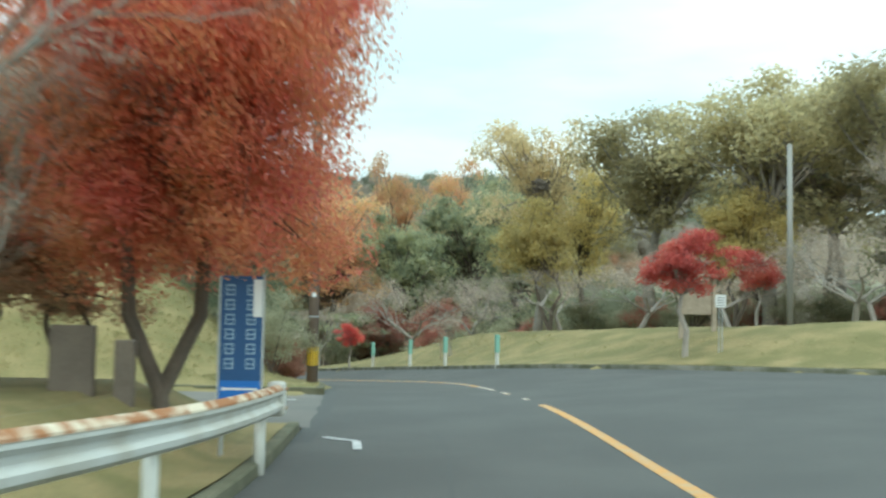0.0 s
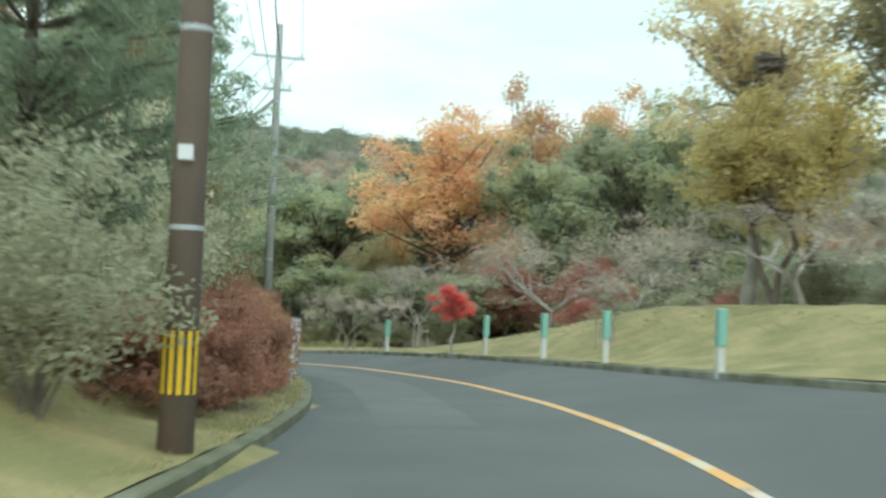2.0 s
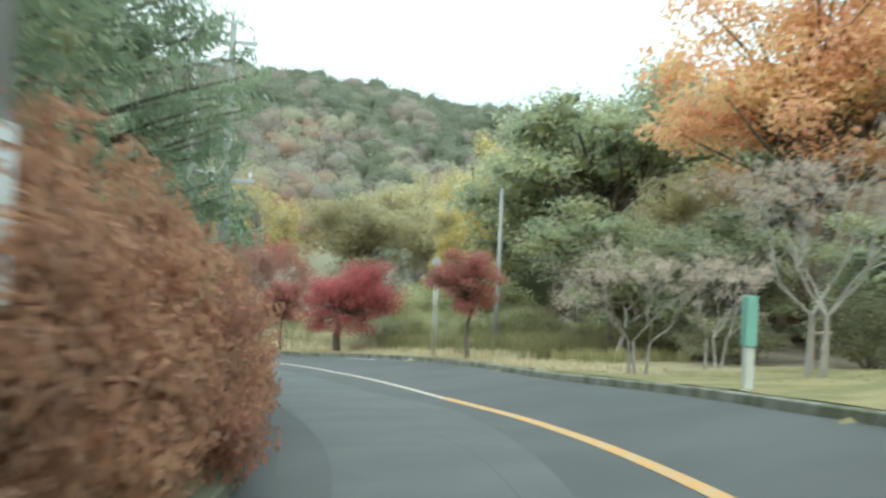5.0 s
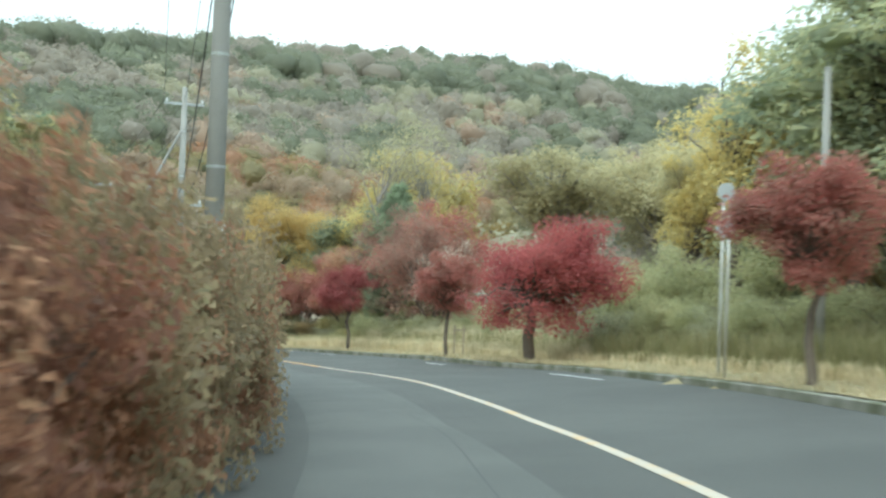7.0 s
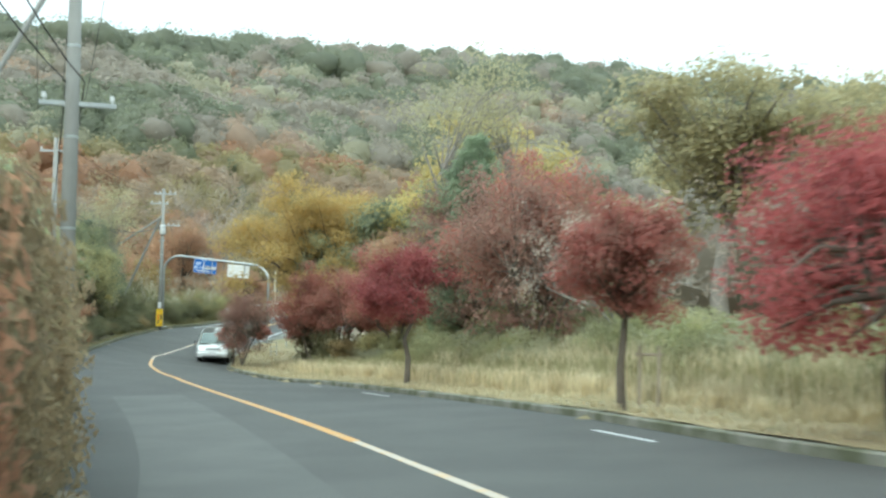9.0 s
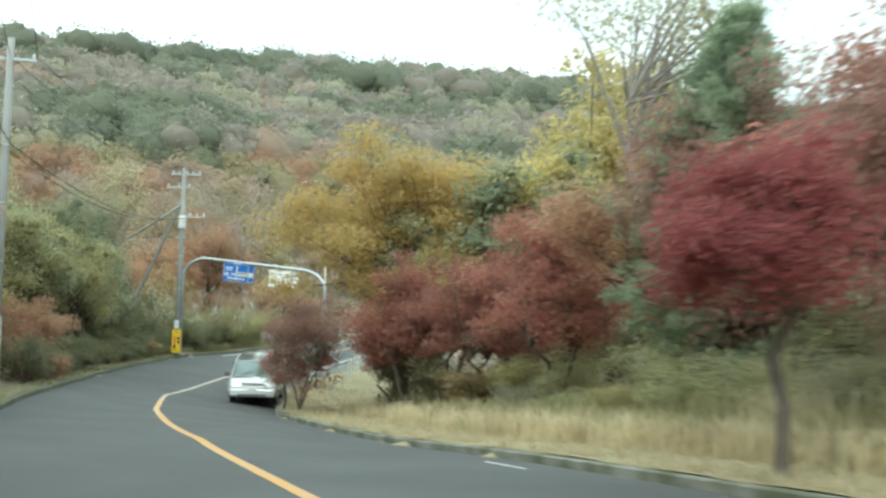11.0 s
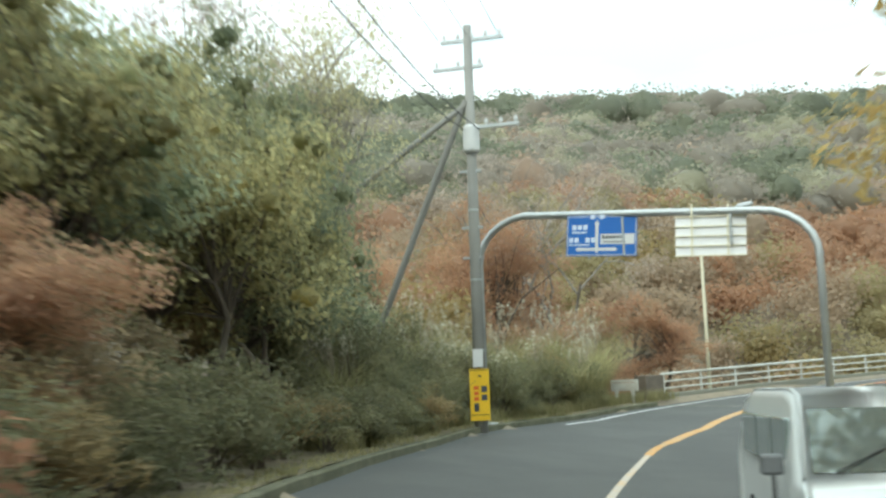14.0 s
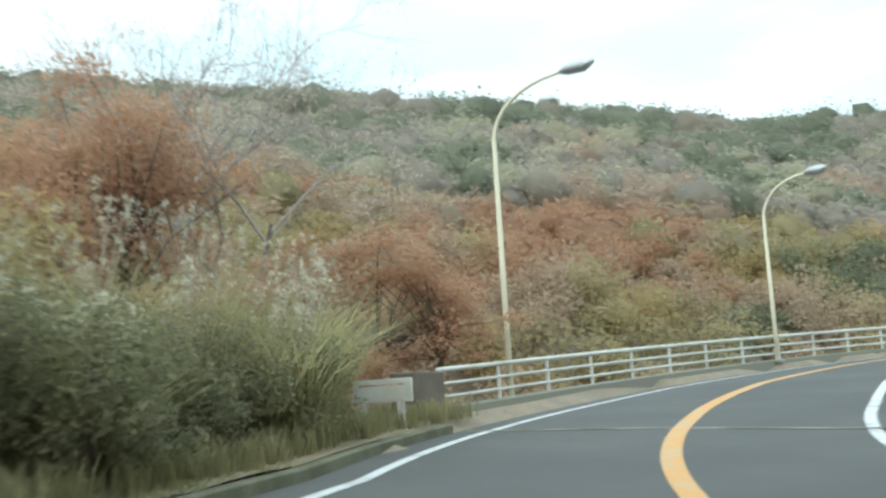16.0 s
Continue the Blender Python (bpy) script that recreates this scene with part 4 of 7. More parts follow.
# ---- where the plants stand ----
TREES = [
    (MAPLE_FLAME, -2.95, 13.2, 6.9, 5.35), (TAN_TREE, 7.2, 62.2, 14.2, 8.4), (YELLOW_LOW, 7.4, 58.2, 8.2, 6.6), (OLIVE_TREE, 12.9, 58.5, 14.6, 10.5), (OLIVE_TREE, 27.5, 43.0, 14.0, 10.0), (OLIVE_TREE, 31.0, 36.0, 14.0, 10.0), (OLIVE_TREE, 22.5, 57.5, 17.0, 11.5), (BARE, 19.5, 45.0, 6.0, 8.5), (BARE, 23.5, 41.0, 6.2, 8.5), (EVERGREEN, 26.0, 55.0, 14.0, 10.0), (OLIVE_TREE, 24.0, 62.0, 15.0, 10.0), (YELLOW_LOW, 15.5, 52.0, 7.6, 6.5), (BARE_TALL, 21.0, 42.0, 9.0, 6.0), (BARE, 21.5, 39.0, 5.0, 7.5),
    (BARE_TALL, -3.95, 9.0, 6.4, 4.6), (BARE_YOUNG, -5.0, 12.0, 4.6, 3.4), (BARE_YOUNG, -5.9, 13.0, 5.4, 3.6), (BARE_TALL, -7.6, 13.5, 9.5, 5.5), (RUST_TREE, -6.2, 15.6, 4.0, 4.6), (RUST_TREE, -5.4, 13.6, 3.4, 3.6), (BARE_YOUNG, -4.9, 12.6, 2.6, 2.2), (MAPLE_SLIM, -10.4, 38.0, 2.6, 4.0), (RUST_TREE, -4.6, 14.8, 2.6, 2.6),
    (OLIVE_TREE, 17.5, 53.0, 15.6, 11.0), (OLIVE_TREE, 22.5, 48.0, 15.6, 11.0), (YELLOW_TREE, 10.5, 67.0, 12.5, 7.0), (EVERGREEN, 19.5, 61.0, 11.0, 8.0), (ORANGE_TREE, -6.6, 88.5, 16.2, 12.0),
    (ORANGE_TREE, -1.9, 100.7, 20.5, 9.0), (ORANGE_TREE, 3.9, 104.0, 21.0, 9.0), (EVERGREEN, -0.3, 85.9, 13.6, 9.4), (EVERGREEN, 4.6, 91.1, 17.4, 11.0), (EVERGREEN, 8.5, 86.0, 17.0, 11.0),
    (EVERGREEN, -21.3, 108.5, 12.3, 10.0), (EVERGREEN, -16.4, 96.5, 12.6, 12.5), (EVERGREEN, -12.5, 102.0, 14.6, 13.0), (EVERGREEN, -9.0, 84.0, 5.0, 6.5), (EVERGREEN, -4.0, 80.0, 5.0, 6.5), (EVERGREEN, -13.5, 88.5, 6.0, 7.0), (OLIVE_TREE, -10.8, 91.5, 8.5, 5.0),
    (OLIVE_TREE, -37.8, 117.9, 11.5, 9.0), (YELLOW_LOW, -27.6, 111.5, 8.6, 5.4), (OLIVE_TREE, -33.0, 120.0, 10.8, 7.0), (OLIVE_TREE, -28.5, 114.5, 10.5, 7.0),
    (YELLOW_TREE, -25.6, 108.5, 11.5, 7.2), (OLIVE_TREE, -66.5, 194.0, 23.0, 16.0), (OLIVE_TREE, -58.0, 190.0, 22.0, 15.0), (GOLD_TREE, -65.3, 130.1, 11.2, 11.6), (YELLOW_LOW, -60.6, 131.4, 10.0, 7.5), (MAPLE_DULL, -42.2, 113.6, 7.6, 6.6), (EVERGREEN, -60.9, 131.0, 10.4, 8.4), (YELLOW_LOW, -61.6, 127.6, 6.0, 5.0),
    (YELLOW_LOW, -59.3, 140.4, 17.0, 14.0), (YELLOW_LOW, -63.0, 129.4, 6.2, 4.4), (MAPLE_MAROON, -61.6, 125.6, 5.4, 4.8), (MAPLE_MAROON, -58.4, 125.2, 5.0, 4.8),
    (RUST_TREE, -51.0, 120.8, 6.8, 6.4), (MAPLE_DULL, -47.6, 119.6, 8.4, 7.0), (SPARSE_TREE, -52.8, 126.4, 15.5, 9.0), (MAPLE_MAROON, -43.6, 115.6, 7.4, 7.2), (MAPLE_MAROON, -54.6, 122.9, 6.0, 5.4), (MAPLE_MAROON, -63.8, 127.4, 3.6, 3.2), (MAPLE_MAROON, -2.1, 79.5, 5.0, 5.6), (MAPLE_MAROON, 2.0, 76.0, 4.4, 5.0),
    (MAPLE_SLIM, -33.4, 100.2, 3.9, 2.9), (MAPLE_PINK, -44.3, 109.3, 4.5, 3.6), (MAPLE_SLIM, -17.2, 84.0, 3.8, 3.0),
    (MAPLE_DULL, -64.7, 123.7, 4.7, 3.9), (MAPLE_SLIM, -66.2, 124.6, 2.2, 2.0), (EVERGREEN, -63.4, 129.4, 8.8, 5.2), (PINE, -48.6, 119.8, 8.8, 5.4), (MAPLE_RED, -3.25, 59.2, 2.55, 2.1), (MAPLE_RED, 9.0, 35.8, 4.5, 3.9), (MAPLE_RED, 14.6, 46.0, 3.6, 3.0),
    (BARE, -0.2, 70.5, 7.0, 9.0), (BARE, 4.0, 71.5, 7.0, 9.5), (BARE, 7.5, 54.5, 4.2, 8.5), (BARE, 10.6, 51.0, 4.2, 8.5), (BARE, 13.8, 46.6, 4.8, 8.5), (BARE, 17.0, 42.0, 5.4, 8.5), (BARE, -12.8, 86.0, 5.0, 6.5),
    (BARE_YOUNG, -9.4, 73.0, 3.0, 2.3), (BARE_YOUNG, -5.8, 69.2, 4.4, 3.0), (BARE_YOUNG, 1.9, 52.6, 2.2, 1.6), (BARE_YOUNG, -8.4, 77.2, 3.2, 2.2), (BARE, -38.5, 110.5, 6.6, 5.5), (BARE, -30.0, 104.5, 5.6, 5.5),
    (PINE, -5.3, 32.3, 5.9, 3.9), (SHRUB_GREY, -3.7, 29.6, 2.3, 2.6), (SHRUB_GREY, -4.6, 31.0, 2.2, 2.6), (BARE_YOUNG, -7.6, 33.5, 3.4, 2.6), (LIME_TREE, -75.6, 120.2, 6.6, 5.4), (RUST_TREE, -68.3, 111.3, 6.0, 4.6), (BARE_TALL, -84.0, 126.6, 9.0, 5.0), (RUST_TALL, -99.5, 151.1, 15.5, 8.0), (RUST_TREE, -94.4, 145.1, 7.0, 5.0),
    (RUST_TALL, -101.5, 155.0, 17.0, 8.5), (BARE_GREAT, -98.6, 151.6, 20.0, 10.0), (BARE_GREAT, -95.2, 152.4, 18.5, 10.0), (RUST_TALL, -95.4, 148.4, 13.4, 7.0), (RUST_TREE, -88.6, 149.6, 4.4, 5.0), (RUST_TREE, -90.4, 147.6, 4.6, 4.6), (RUST_TALL, -97.8, 156.5, 13.0, 8.0), (LIME_TREE, -80.8, 125.2, 5.2, 4.4), (EVERGREEN_LOW, -79.2, 119.5, 9.0, 5.5), (EVERGREEN_LOW, -84.5, 130.6, 3.6, 4.2),
]
for k, (proto, x, y, h, w) in enumerate(TREES):
    plant(proto, x, y, h, w, turn=(k * 137) % 360)

plant(MAPLE, -28.2, 96.4, 4.9, 5.4, turn=30)

for x, y, h in ((-27.0, 102.6, 3.2), (-24.6, 101.0, 3.4), (-30.4, 106.2, 3.0), (-23.2, 103.6, 4.0), (-29.0, 108.0, 3.6)):
    plant(SHRUB_WEED, x, y, h, h * 1.25, turn=x * 40)

# the bank on the left, seen over the hedge
for k, (proto, s, lat, h, w) in enumerate([
    (SHRUB_GREY, 100.6, 4.8, 2.8, 3.4), (SHRUB_GREY, 102.6, 3.9, 3.4, 3.4), (SHRUB_OLIVE, 104.5, 5.4, 4.0, 4.2), (SHRUB_GREY, 105.6, 4.2, 3.8, 3.8), (SHRUB_OLIVE, 108.4, 4.6, 3.8, 4.0), (EVERGREEN_LOW, 109.5, 6.4, 5.2, 4.6), (EVERGREEN_LOW, 112, 6.6, 6.5, 5.5),
    (EVERGREEN_LOW, 114.5, 5.0, 5.2, 5.0), (PINE, 117.5, 5.6, 10.5, 7.0), (EVERGREEN_LOW, 120.5, 5.4, 5.2, 4.8), (PINE, 123.5, 5.6, 10.0, 6.6), (EVERGREEN_LOW, 126, 5.0, 5.0, 4.6), (PINE, 129, 6.2, 10.0, 6.6), (RUST_TREE, 121.5, 4.8, 4.6, 3.2),
    (PINE, 133.2, 4.0, 8.8, 5.6), (PINE, 140, 6.4, 9.0, 6.0), (EVERGREEN, 133, 12.0, 12.0, 9.0), (EVERGREEN, 121, 12.0, 12.0, 9.0), (EVERGREEN_LOW, 137, 5.0, 4.6, 4.4), (LIME_TREE, 144.5, 5.6, 6.2, 5.0),
    (EVERGREEN_LOW, 149, 6.8, 5.4, 5.0), (LIME_TREE, 154, 6.0, 4.6, 4.4), (OLIVE_TREE, 150.5, 9.5, 8.5, 5.5), (EVERGREEN_LOW, 160, 7.2, 4.2, 4.6), (RUST_TREE, 166, 6.4, 3.8, 4.2), (LIME_TREE, 171, 6.4, 3.6, 4.0),
    (PINE, 178.5, 6.2, 8.2, 5.0), (PINE, 184, 8.2, 8.6, 5.4), (RUST_TREE, 188.5, 5.4, 4.2, 3.6), (RUST_TREE, 193, 7.0, 8.0, 5.6), (SPARSE_TREE, 196, 8.8, 10.5, 6.0), (RUST_TREE, 198.5, 6.4, 6.2, 5.2), (RUST_TREE, 189, 8.0, 8.0, 5.4), (EVERGREEN_LOW, 203, 8.0, 4.6, 5.0),
    (LIME_TREE, 208.5, 6.8, 4.2, 4.4), (LIME_TREE, 212, 8.4, 5.6, 5.4), (SPARSE_TREE, 226.8, 4.8, 8.0, 4.6), (SPARSE_TREE, 206, 6.4, 7.6, 4.6), (LIME_TREE, 215, 6.2, 4.8, 5.0), (LIME_TREE, 219, 6.4, 6.4, 5.6), (EVERGREEN_LOW, 222.5, 5.2, 7.2, 5.0), (LIME_TREE, 220.5, 4.6, 6.4, 4.6), (EVERGREEN_LOW, 225.0, 4.8, 7.4, 4.6), (EVERGREEN_LOW, 217.5, 5.6, 6.4, 5.2), (EVERGREEN_LOW, 224, 5.2, 4.6, 4.4), (LIME_TREE, 226, 5.2, 5.0, 4.2), (EVERGREEN_LOW, 228.5, 5.6, 4.6, 4.0), (SHRUB_GREEN, 230.5, 4.8, 2.8, 3.4), (SHRUB_GREEN, 227.5, 3.8, 2.4, 3.0), (LIME_TREE, 223, 4.4, 6.2, 4.0), (SHRUB_GREEN, 233, 5.4, 2.6, 3.4), (SHRUB_GREEN, 235.5, 4.4, 2.0, 3.0), (SHRUB_OLIVE, 236.5, 6.4, 2.6, 3.6), (SHRUB_GREEN, 238.5, 4.8, 1.7, 2.8), (SHRUB_GREEN, 229.0, 3.7, 2.2, 2.8), (SHRUB_GREEN, 231.2, 3.5, 1.9, 2.6), (SHRUB_GREEN, 233.0, 3.6, 1.8, 2.6), (SHRUB_GREEN, 235.0, 3.0, 1.6, 2.4), (SHRUB_GREEN, 236.8, 2.9, 1.7, 2.4), (SHRUB_GREEN, 238.4, 3.0, 1.6, 2.4), (SHRUB_GREEN, 233.6, 2.7, 1.7, 2.4), (SHRUB_OLIVE, 237.6, 3.9, 2.2, 2.8), (SHRUB_OLIVE, 240.5, 6.2, 2.0, 3.2), (RUST_TREE, 236, 9.0, 4.4, 4.4), (EVERGREEN_LOW, 231.5, 7.6, 5.6, 4.8), (SPARSE_TREE, 227.6, 4.8, 10.2, 6.0), (SHRUB_RUST, 210.8, 4.0, 2.6, 3.2), (RUST_TREE, 213.8, 3.9, 2.6, 3.2), (SHRUB_BROWN, 214.6, 4.8, 2.2, 3.0), (SHRUB_BROWN, 216.4, 4.6, 2.0, 3.0), (SHRUB_OLIVE, 212.4, 5.0, 2.4, 3.2), (RUST_TREE, 203.6, 5.4, 6.2, 4.8), (RUST_TREE, 200.6, 4.6, 5.2, 4.2), (SHRUB_OLIVE, 204.6, 4.9, 2.4, 3.2), (SHRUB_BROWN, 207.0, 4.7, 2.0, 3.0), (SHRUB_BROWN, 202.6, 4.5, 1.9, 2.8), (SHRUB_OLIVE, 208.8, 5.2, 2.6, 3.2), (MAPLE_SLIM, 222.5, -5.6, 1.7, 1.8),
]):
    p = at(s, lat)
    plant(proto, p[0], p[1], h, w, turn=(k * 101) % 360)

# the clipped hedge along the left kerb
rng = np.random.default_rng(5)
for k, s in enumerate(np.arange(97.5, 168, 1.25)):
    p = at(s, left_edge(s) + float(table(s, (97, 1.4), (103, 1.4), (105.5, 1.12), (107.3, 1.15), (109, 1.85), (113, 1.85), (116.5, 1.0), (122, 0.72), (134, 0.6), (146, 0.55), (156, 0.65), (168, 0.7))) + rng.uniform(-0.08, 0.12))
    h = float(table(s, (97, 1.1), (104, 1.5), (113, 2.1), (118, 2.3), (135, 2.25), (146, 2.2), (152, 2.9), (168, 2.9))) * rng.uniform(0.92, 1.1)
    plant((SHRUB_RED if s < 106 or k % 11 == 0 and s < 146 else SHRUB_BROWN if s > 149 and k % 5 or s > 136 and k % 2 else SHRUB_RUST), p[0], p[1], h, 2.2 * rng.uniform(0.95, 1.1), turn=math.degrees(heading(s)) + rng.uniform(-12, 12) + 180 * (k % 2), group="roadside hedge")
for k, s in enumerate(np.r_[np.arange(168, 202, 1.5), np.arange(208.5, 231, 1.5)]):
    p = at(s, left_edge(s) + 0.9 + rng.uniform(-0.1, 0.25))
    h = float(table(s, (168, 2.9), (186, 2.0), (205, 1.3), (231, 1.2))) * rng.uniform(0.8, 1.15)
    proto = (SHRUB_GREEN, SHRUB_OLIVE, SHRUB_GREEN, SHRUB_GREEN, SHRUB_GREEN)[k % 5] if s > 186 else (SHRUB_BROWN, SHRUB_OLIVE, SHRUB_BROWN)[k % 3]
    plant(proto, p[0], p[1], h, 2.2 * rng.uniform(0.9, 1.1), turn=math.degrees(heading(s)) + rng.uniform(-12, 12) + 180 * (k % 2), group="roadside hedge")
for k, s in enumerate(np.arange(120, 226, 3.1)):
    p = at(s, left_edge(s) + 3.2 + rng.uniform(-0.2, 0.6))
    plant((SHRUB_OLIVE, SHRUB_GREEN, SHRUB_OLIVE)[k % 3], p[0], p[1], float(rng.uniform(2.6, 3.4)), 3.0, turn=rng.uniform(0, 360))
# undergrowth on the right
for k, s in enumerate(np.arange(137, 214, 2.2)):
    p = at(s, right_edge(s) - 6.0 - rng.uniform(0, 2.6))
    plant((SHRUB_GREEN, SHRUB_GREY, SHRUB_GREEN)[k % 3] if s < 150 else (SHRUB_WEED, SHRUB_LIME, SHRUB_GREY, SHRUB_WEED, SHRUB_WEED)[k % 5], p[0], p[1], float(rng.uniform(1.0, 2.0)), 3.2, turn=rng.uniform(0, 360))


for k, s in enumerate(np.arange(158, 190, 1.9)):
    p = at(s, right_edge(s) - 4.6 - rng.uniform(0, 1.4))
    plant((SHRUB_WEED, SHRUB_WEED, SHRUB_GREY)[k % 3], p[0], p[1], float(rng.uniform(1.3, 2.2)), 3.0, turn=rng.uniform(0, 360))
for k, (proto, x, y, h, w) in enumerate([
    (SHRUB_OLIVE, -58.6, 127.6, 2.8, 4.6), (SHRUB_OLIVE, -56.2, 126.6, 3.0, 4.6), (SHRUB_GREEN, -53.6, 125.2, 2.8, 4.6), (SHRUB_OLIVE, -51.0, 123.8, 3.0, 4.6), (SHRUB_OLIVE, -48.4, 122.0, 3.0, 4.6), (SHRUB_GREEN, -45.8, 119.8, 3.0, 4.6),
    (SHRUB_GREEN, -63.2, 125.8, 1.7, 2.8), (SHRUB_GREEN, -61.0, 124.8, 1.9, 3.2), (SHRUB_OLIVE, -58.8, 123.4, 1.8, 3.2), (SHRUB_GREY, -56.0, 121.4, 1.2, 3.0), (SHRUB_WEED, -53.6, 119.6, 1.0, 2.6),
    (SHRUB_LIME, -51.4, 117.8, 1.2, 2.4), (SHRUB_WEED, -49.4, 116.4, 1.5, 3.0), (SHRUB_WEED, -47.6, 114.8, 1.8, 3.2), (SHRUB_GREY, -45.4, 113.6, 1.7, 3.2), (SHRUB_WEED, -43.2, 111.6, 1.8, 3.0), (SHRUB_WEED, -50.2, 118.8, 2.2, 4.2), (SHRUB_LIME, -46.4, 116.6, 2.6, 4.4),
]):
    plant(proto, x + 0.8, y + 0.75, h, w, turn=k * 70)


def wood_crown(rng, wide, high, count, size):
    """A tree of the far woods: a lumpy domed mass and the leaf sprays that stand out of it."""
    lobes = rng.normal(size=(12, 3)) + [0, 0, 0.4]
    lobes /= np.linalg.norm(lobes, axis=1, keepdims=True)
    swell = rng.uniform(0.05, 0.3, 12)

    def reach(d):
        return 0.76 + (np.maximum(0, d @ lobes.T) ** 5 @ swell)[:, None]
    half, mid = np.array([wide / 2, wide / 2, high * 0.5]), np.array([0, 0, high * 0.46])
    hull = mid + ICO_V * reach(ICO_V) * half * (0.86 + 0.05 * rng.normal(size=(len(ICO_V), 1)))
    d = rng.normal(size=(count, 3)) + [0, 0, 0.35]
    d /= np.linalg.norm(d, axis=1, keepdims=True)
    pos = mid + d * reach(d) * half * rng.uniform(0.84, 1.12, (count, 1))
    nrm = d + 0.6 * rng.normal(size=(count, 3)) + [0, 0, 0.3]
    nrm /= np.linalg.norm(nrm, axis=1, keepdims=True)
    a = np.cross(nrm, rng.normal(size=(count, 3)))
    a /= np.linalg.norm(a, axis=1, keepdims=True)
    b = np.cross(nrm, a)
    ln = size * rng.uniform(0.6, 1.4, (count, 1))
    v = np.stack([pos + a * ln * 0.6, pos + b * ln * 0.42 - a * ln * 0.4, pos - b * ln * 0.42 - a * ln * 0.4], 1).reshape(-1, 3)
    return np.concatenate([hull, v]), np.concatenate([ICO_F, np.arange(3 * count).reshape(-1, 3) + len(ICO_V)])


# dull red and dark undergrowth in the shade behind the mound
for k, t in enumerate(np.linspace(0, 1, 22)):
    x, y = 28.0 - 27.0 * t + rng.uniform(-0.8, 0.8), 46.0 + 26.0 * t - 6.0 * math.sin(math.pi * t) + rng.uniform(-1, 1)
    plant((SHRUB_MAROON, SHRUB_GREY, SHRUB_GREEN, SHRUB_GREY)[k % 4], x, y + 4.0, float(rng.uniform(1.6, 2.6)), 4.0, turn=rng.uniform(0, 360))


# the woods on the hill and behind the first trees
def woods():
    rng = np.random.default_rng(11)
    def foliage(name, *colours, patch, grey):
        return leaf(name, *colours, patch=patch, through=0.6, gain=1.0, grey=grey, mottle=0.15)

    kinds = [
        # far woods: distance haze is mixed into these paler, greyer leaf colours
        ("evergreen", foliage("hazed_wood_green", (0.215, 0.23, 0.15), (0.28, 0.295, 0.19), (0.335, 0.345, 0.225), patch=7, grey=0.12)),
        ("brown", foliage("hazed_wood_brown", (0.37, 0.325, 0.26), (0.43, 0.375, 0.295), (0.48, 0.415, 0.32), patch=7, grey=0.12)),
        ("olive", foliage("hazed_wood_olive", (0.34, 0.325, 0.22), (0.42, 0.39, 0.26), (0.48, 0.44, 0.29), patch=7, grey=0.12)),
        ("rust", foliage("hazed_wood_rust", (0.42, 0.315, 0.225), (0.47, 0.34, 0.24), (0.53, 0.385, 0.26), patch=7, grey=0.12)),
        ("yellow", foliage("hazed_wood_yellow", (0.44, 0.395, 0.23), (0.52, 0.455, 0.25), (0.57, 0.48, 0.27), patch=7, grey=0.12)),
        # nearer slopes: deeper colours without that haze
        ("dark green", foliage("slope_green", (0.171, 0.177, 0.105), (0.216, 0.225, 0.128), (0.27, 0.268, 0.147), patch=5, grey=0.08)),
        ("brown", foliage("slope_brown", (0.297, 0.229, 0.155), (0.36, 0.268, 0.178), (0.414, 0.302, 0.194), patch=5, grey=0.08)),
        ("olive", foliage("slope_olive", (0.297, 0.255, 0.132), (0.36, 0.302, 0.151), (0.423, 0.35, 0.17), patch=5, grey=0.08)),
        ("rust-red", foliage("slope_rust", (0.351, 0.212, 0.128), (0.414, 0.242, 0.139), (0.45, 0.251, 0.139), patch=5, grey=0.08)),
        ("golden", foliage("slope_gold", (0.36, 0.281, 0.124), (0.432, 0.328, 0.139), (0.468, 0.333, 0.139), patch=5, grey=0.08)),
    ]
    parts = [([], []) for _ in kinds]
    gx, gy = np.meshgrid(np.arange(-335, 130, 5.0), np.arange(-40, 475, 5.0))
    xy = np.c_[gx.ravel(), gy.ravel()] + rng.uniform(-2.4, 2.4, (gx.size, 2))
    s, lat = along(xy)
    out = np.maximum(lat - left_edge(s), right_edge(s) - lat)
    deep = np.where(lat > 0, np.where(s > 236, 6.5, 11.0), np.where(s > 212, 11.0, 19.0))
    keep = (out > deep) & ((xy[:, 1] > 60 + 0.1 * np.abs(xy[:, 0])) | (lat < 0) & (xy[:, 0] < 75) & (s > 45)) & (hill(xy) > -60)
    # nothing beyond the crest, and nothing where the road and the view over the bridge lie open
    beyond = np.zeros(len(xy), bool)
    for a, b in zip(CREST, CREST[1:]):
        d = np.array(b[:2]) - np.array(a[:2])
        u = ((xy - a[:2]) @ d) / (d @ d)
        side = d[0] * (xy[:, 1] - a[1]) - d[1] * (xy[:, 0] - a[0])
        beyond |= (u >= -0.05) & (u <= 1.05) & (side / np.linalg.norm(d) > 14)
    keep &= ~beyond
    for cx, cy, r in ((-59.3, 140.4, 9.0), (-56.5, 134.5, 7.0)):
        keep &= np.hypot(xy[:, 0] - cx, xy[:, 1] - cy) > r
    # a denser second growth on the slope across the bridge
    mx, my = np.meshgrid(np.arange(-190, 0, 3.7), np.arange(120, 262, 3.7))
    more = np.c_[mx.ravel(), my.ravel()] + rng.uniform(-1.6, 1.6, (mx.size, 2))
    ms, ml = along(more)
    mo = np.maximum(ml - left_edge(ms), right_edge(ms) - ml)
    more = more[(mo > 7.5) & (ms > 236) & (mo < 110)]
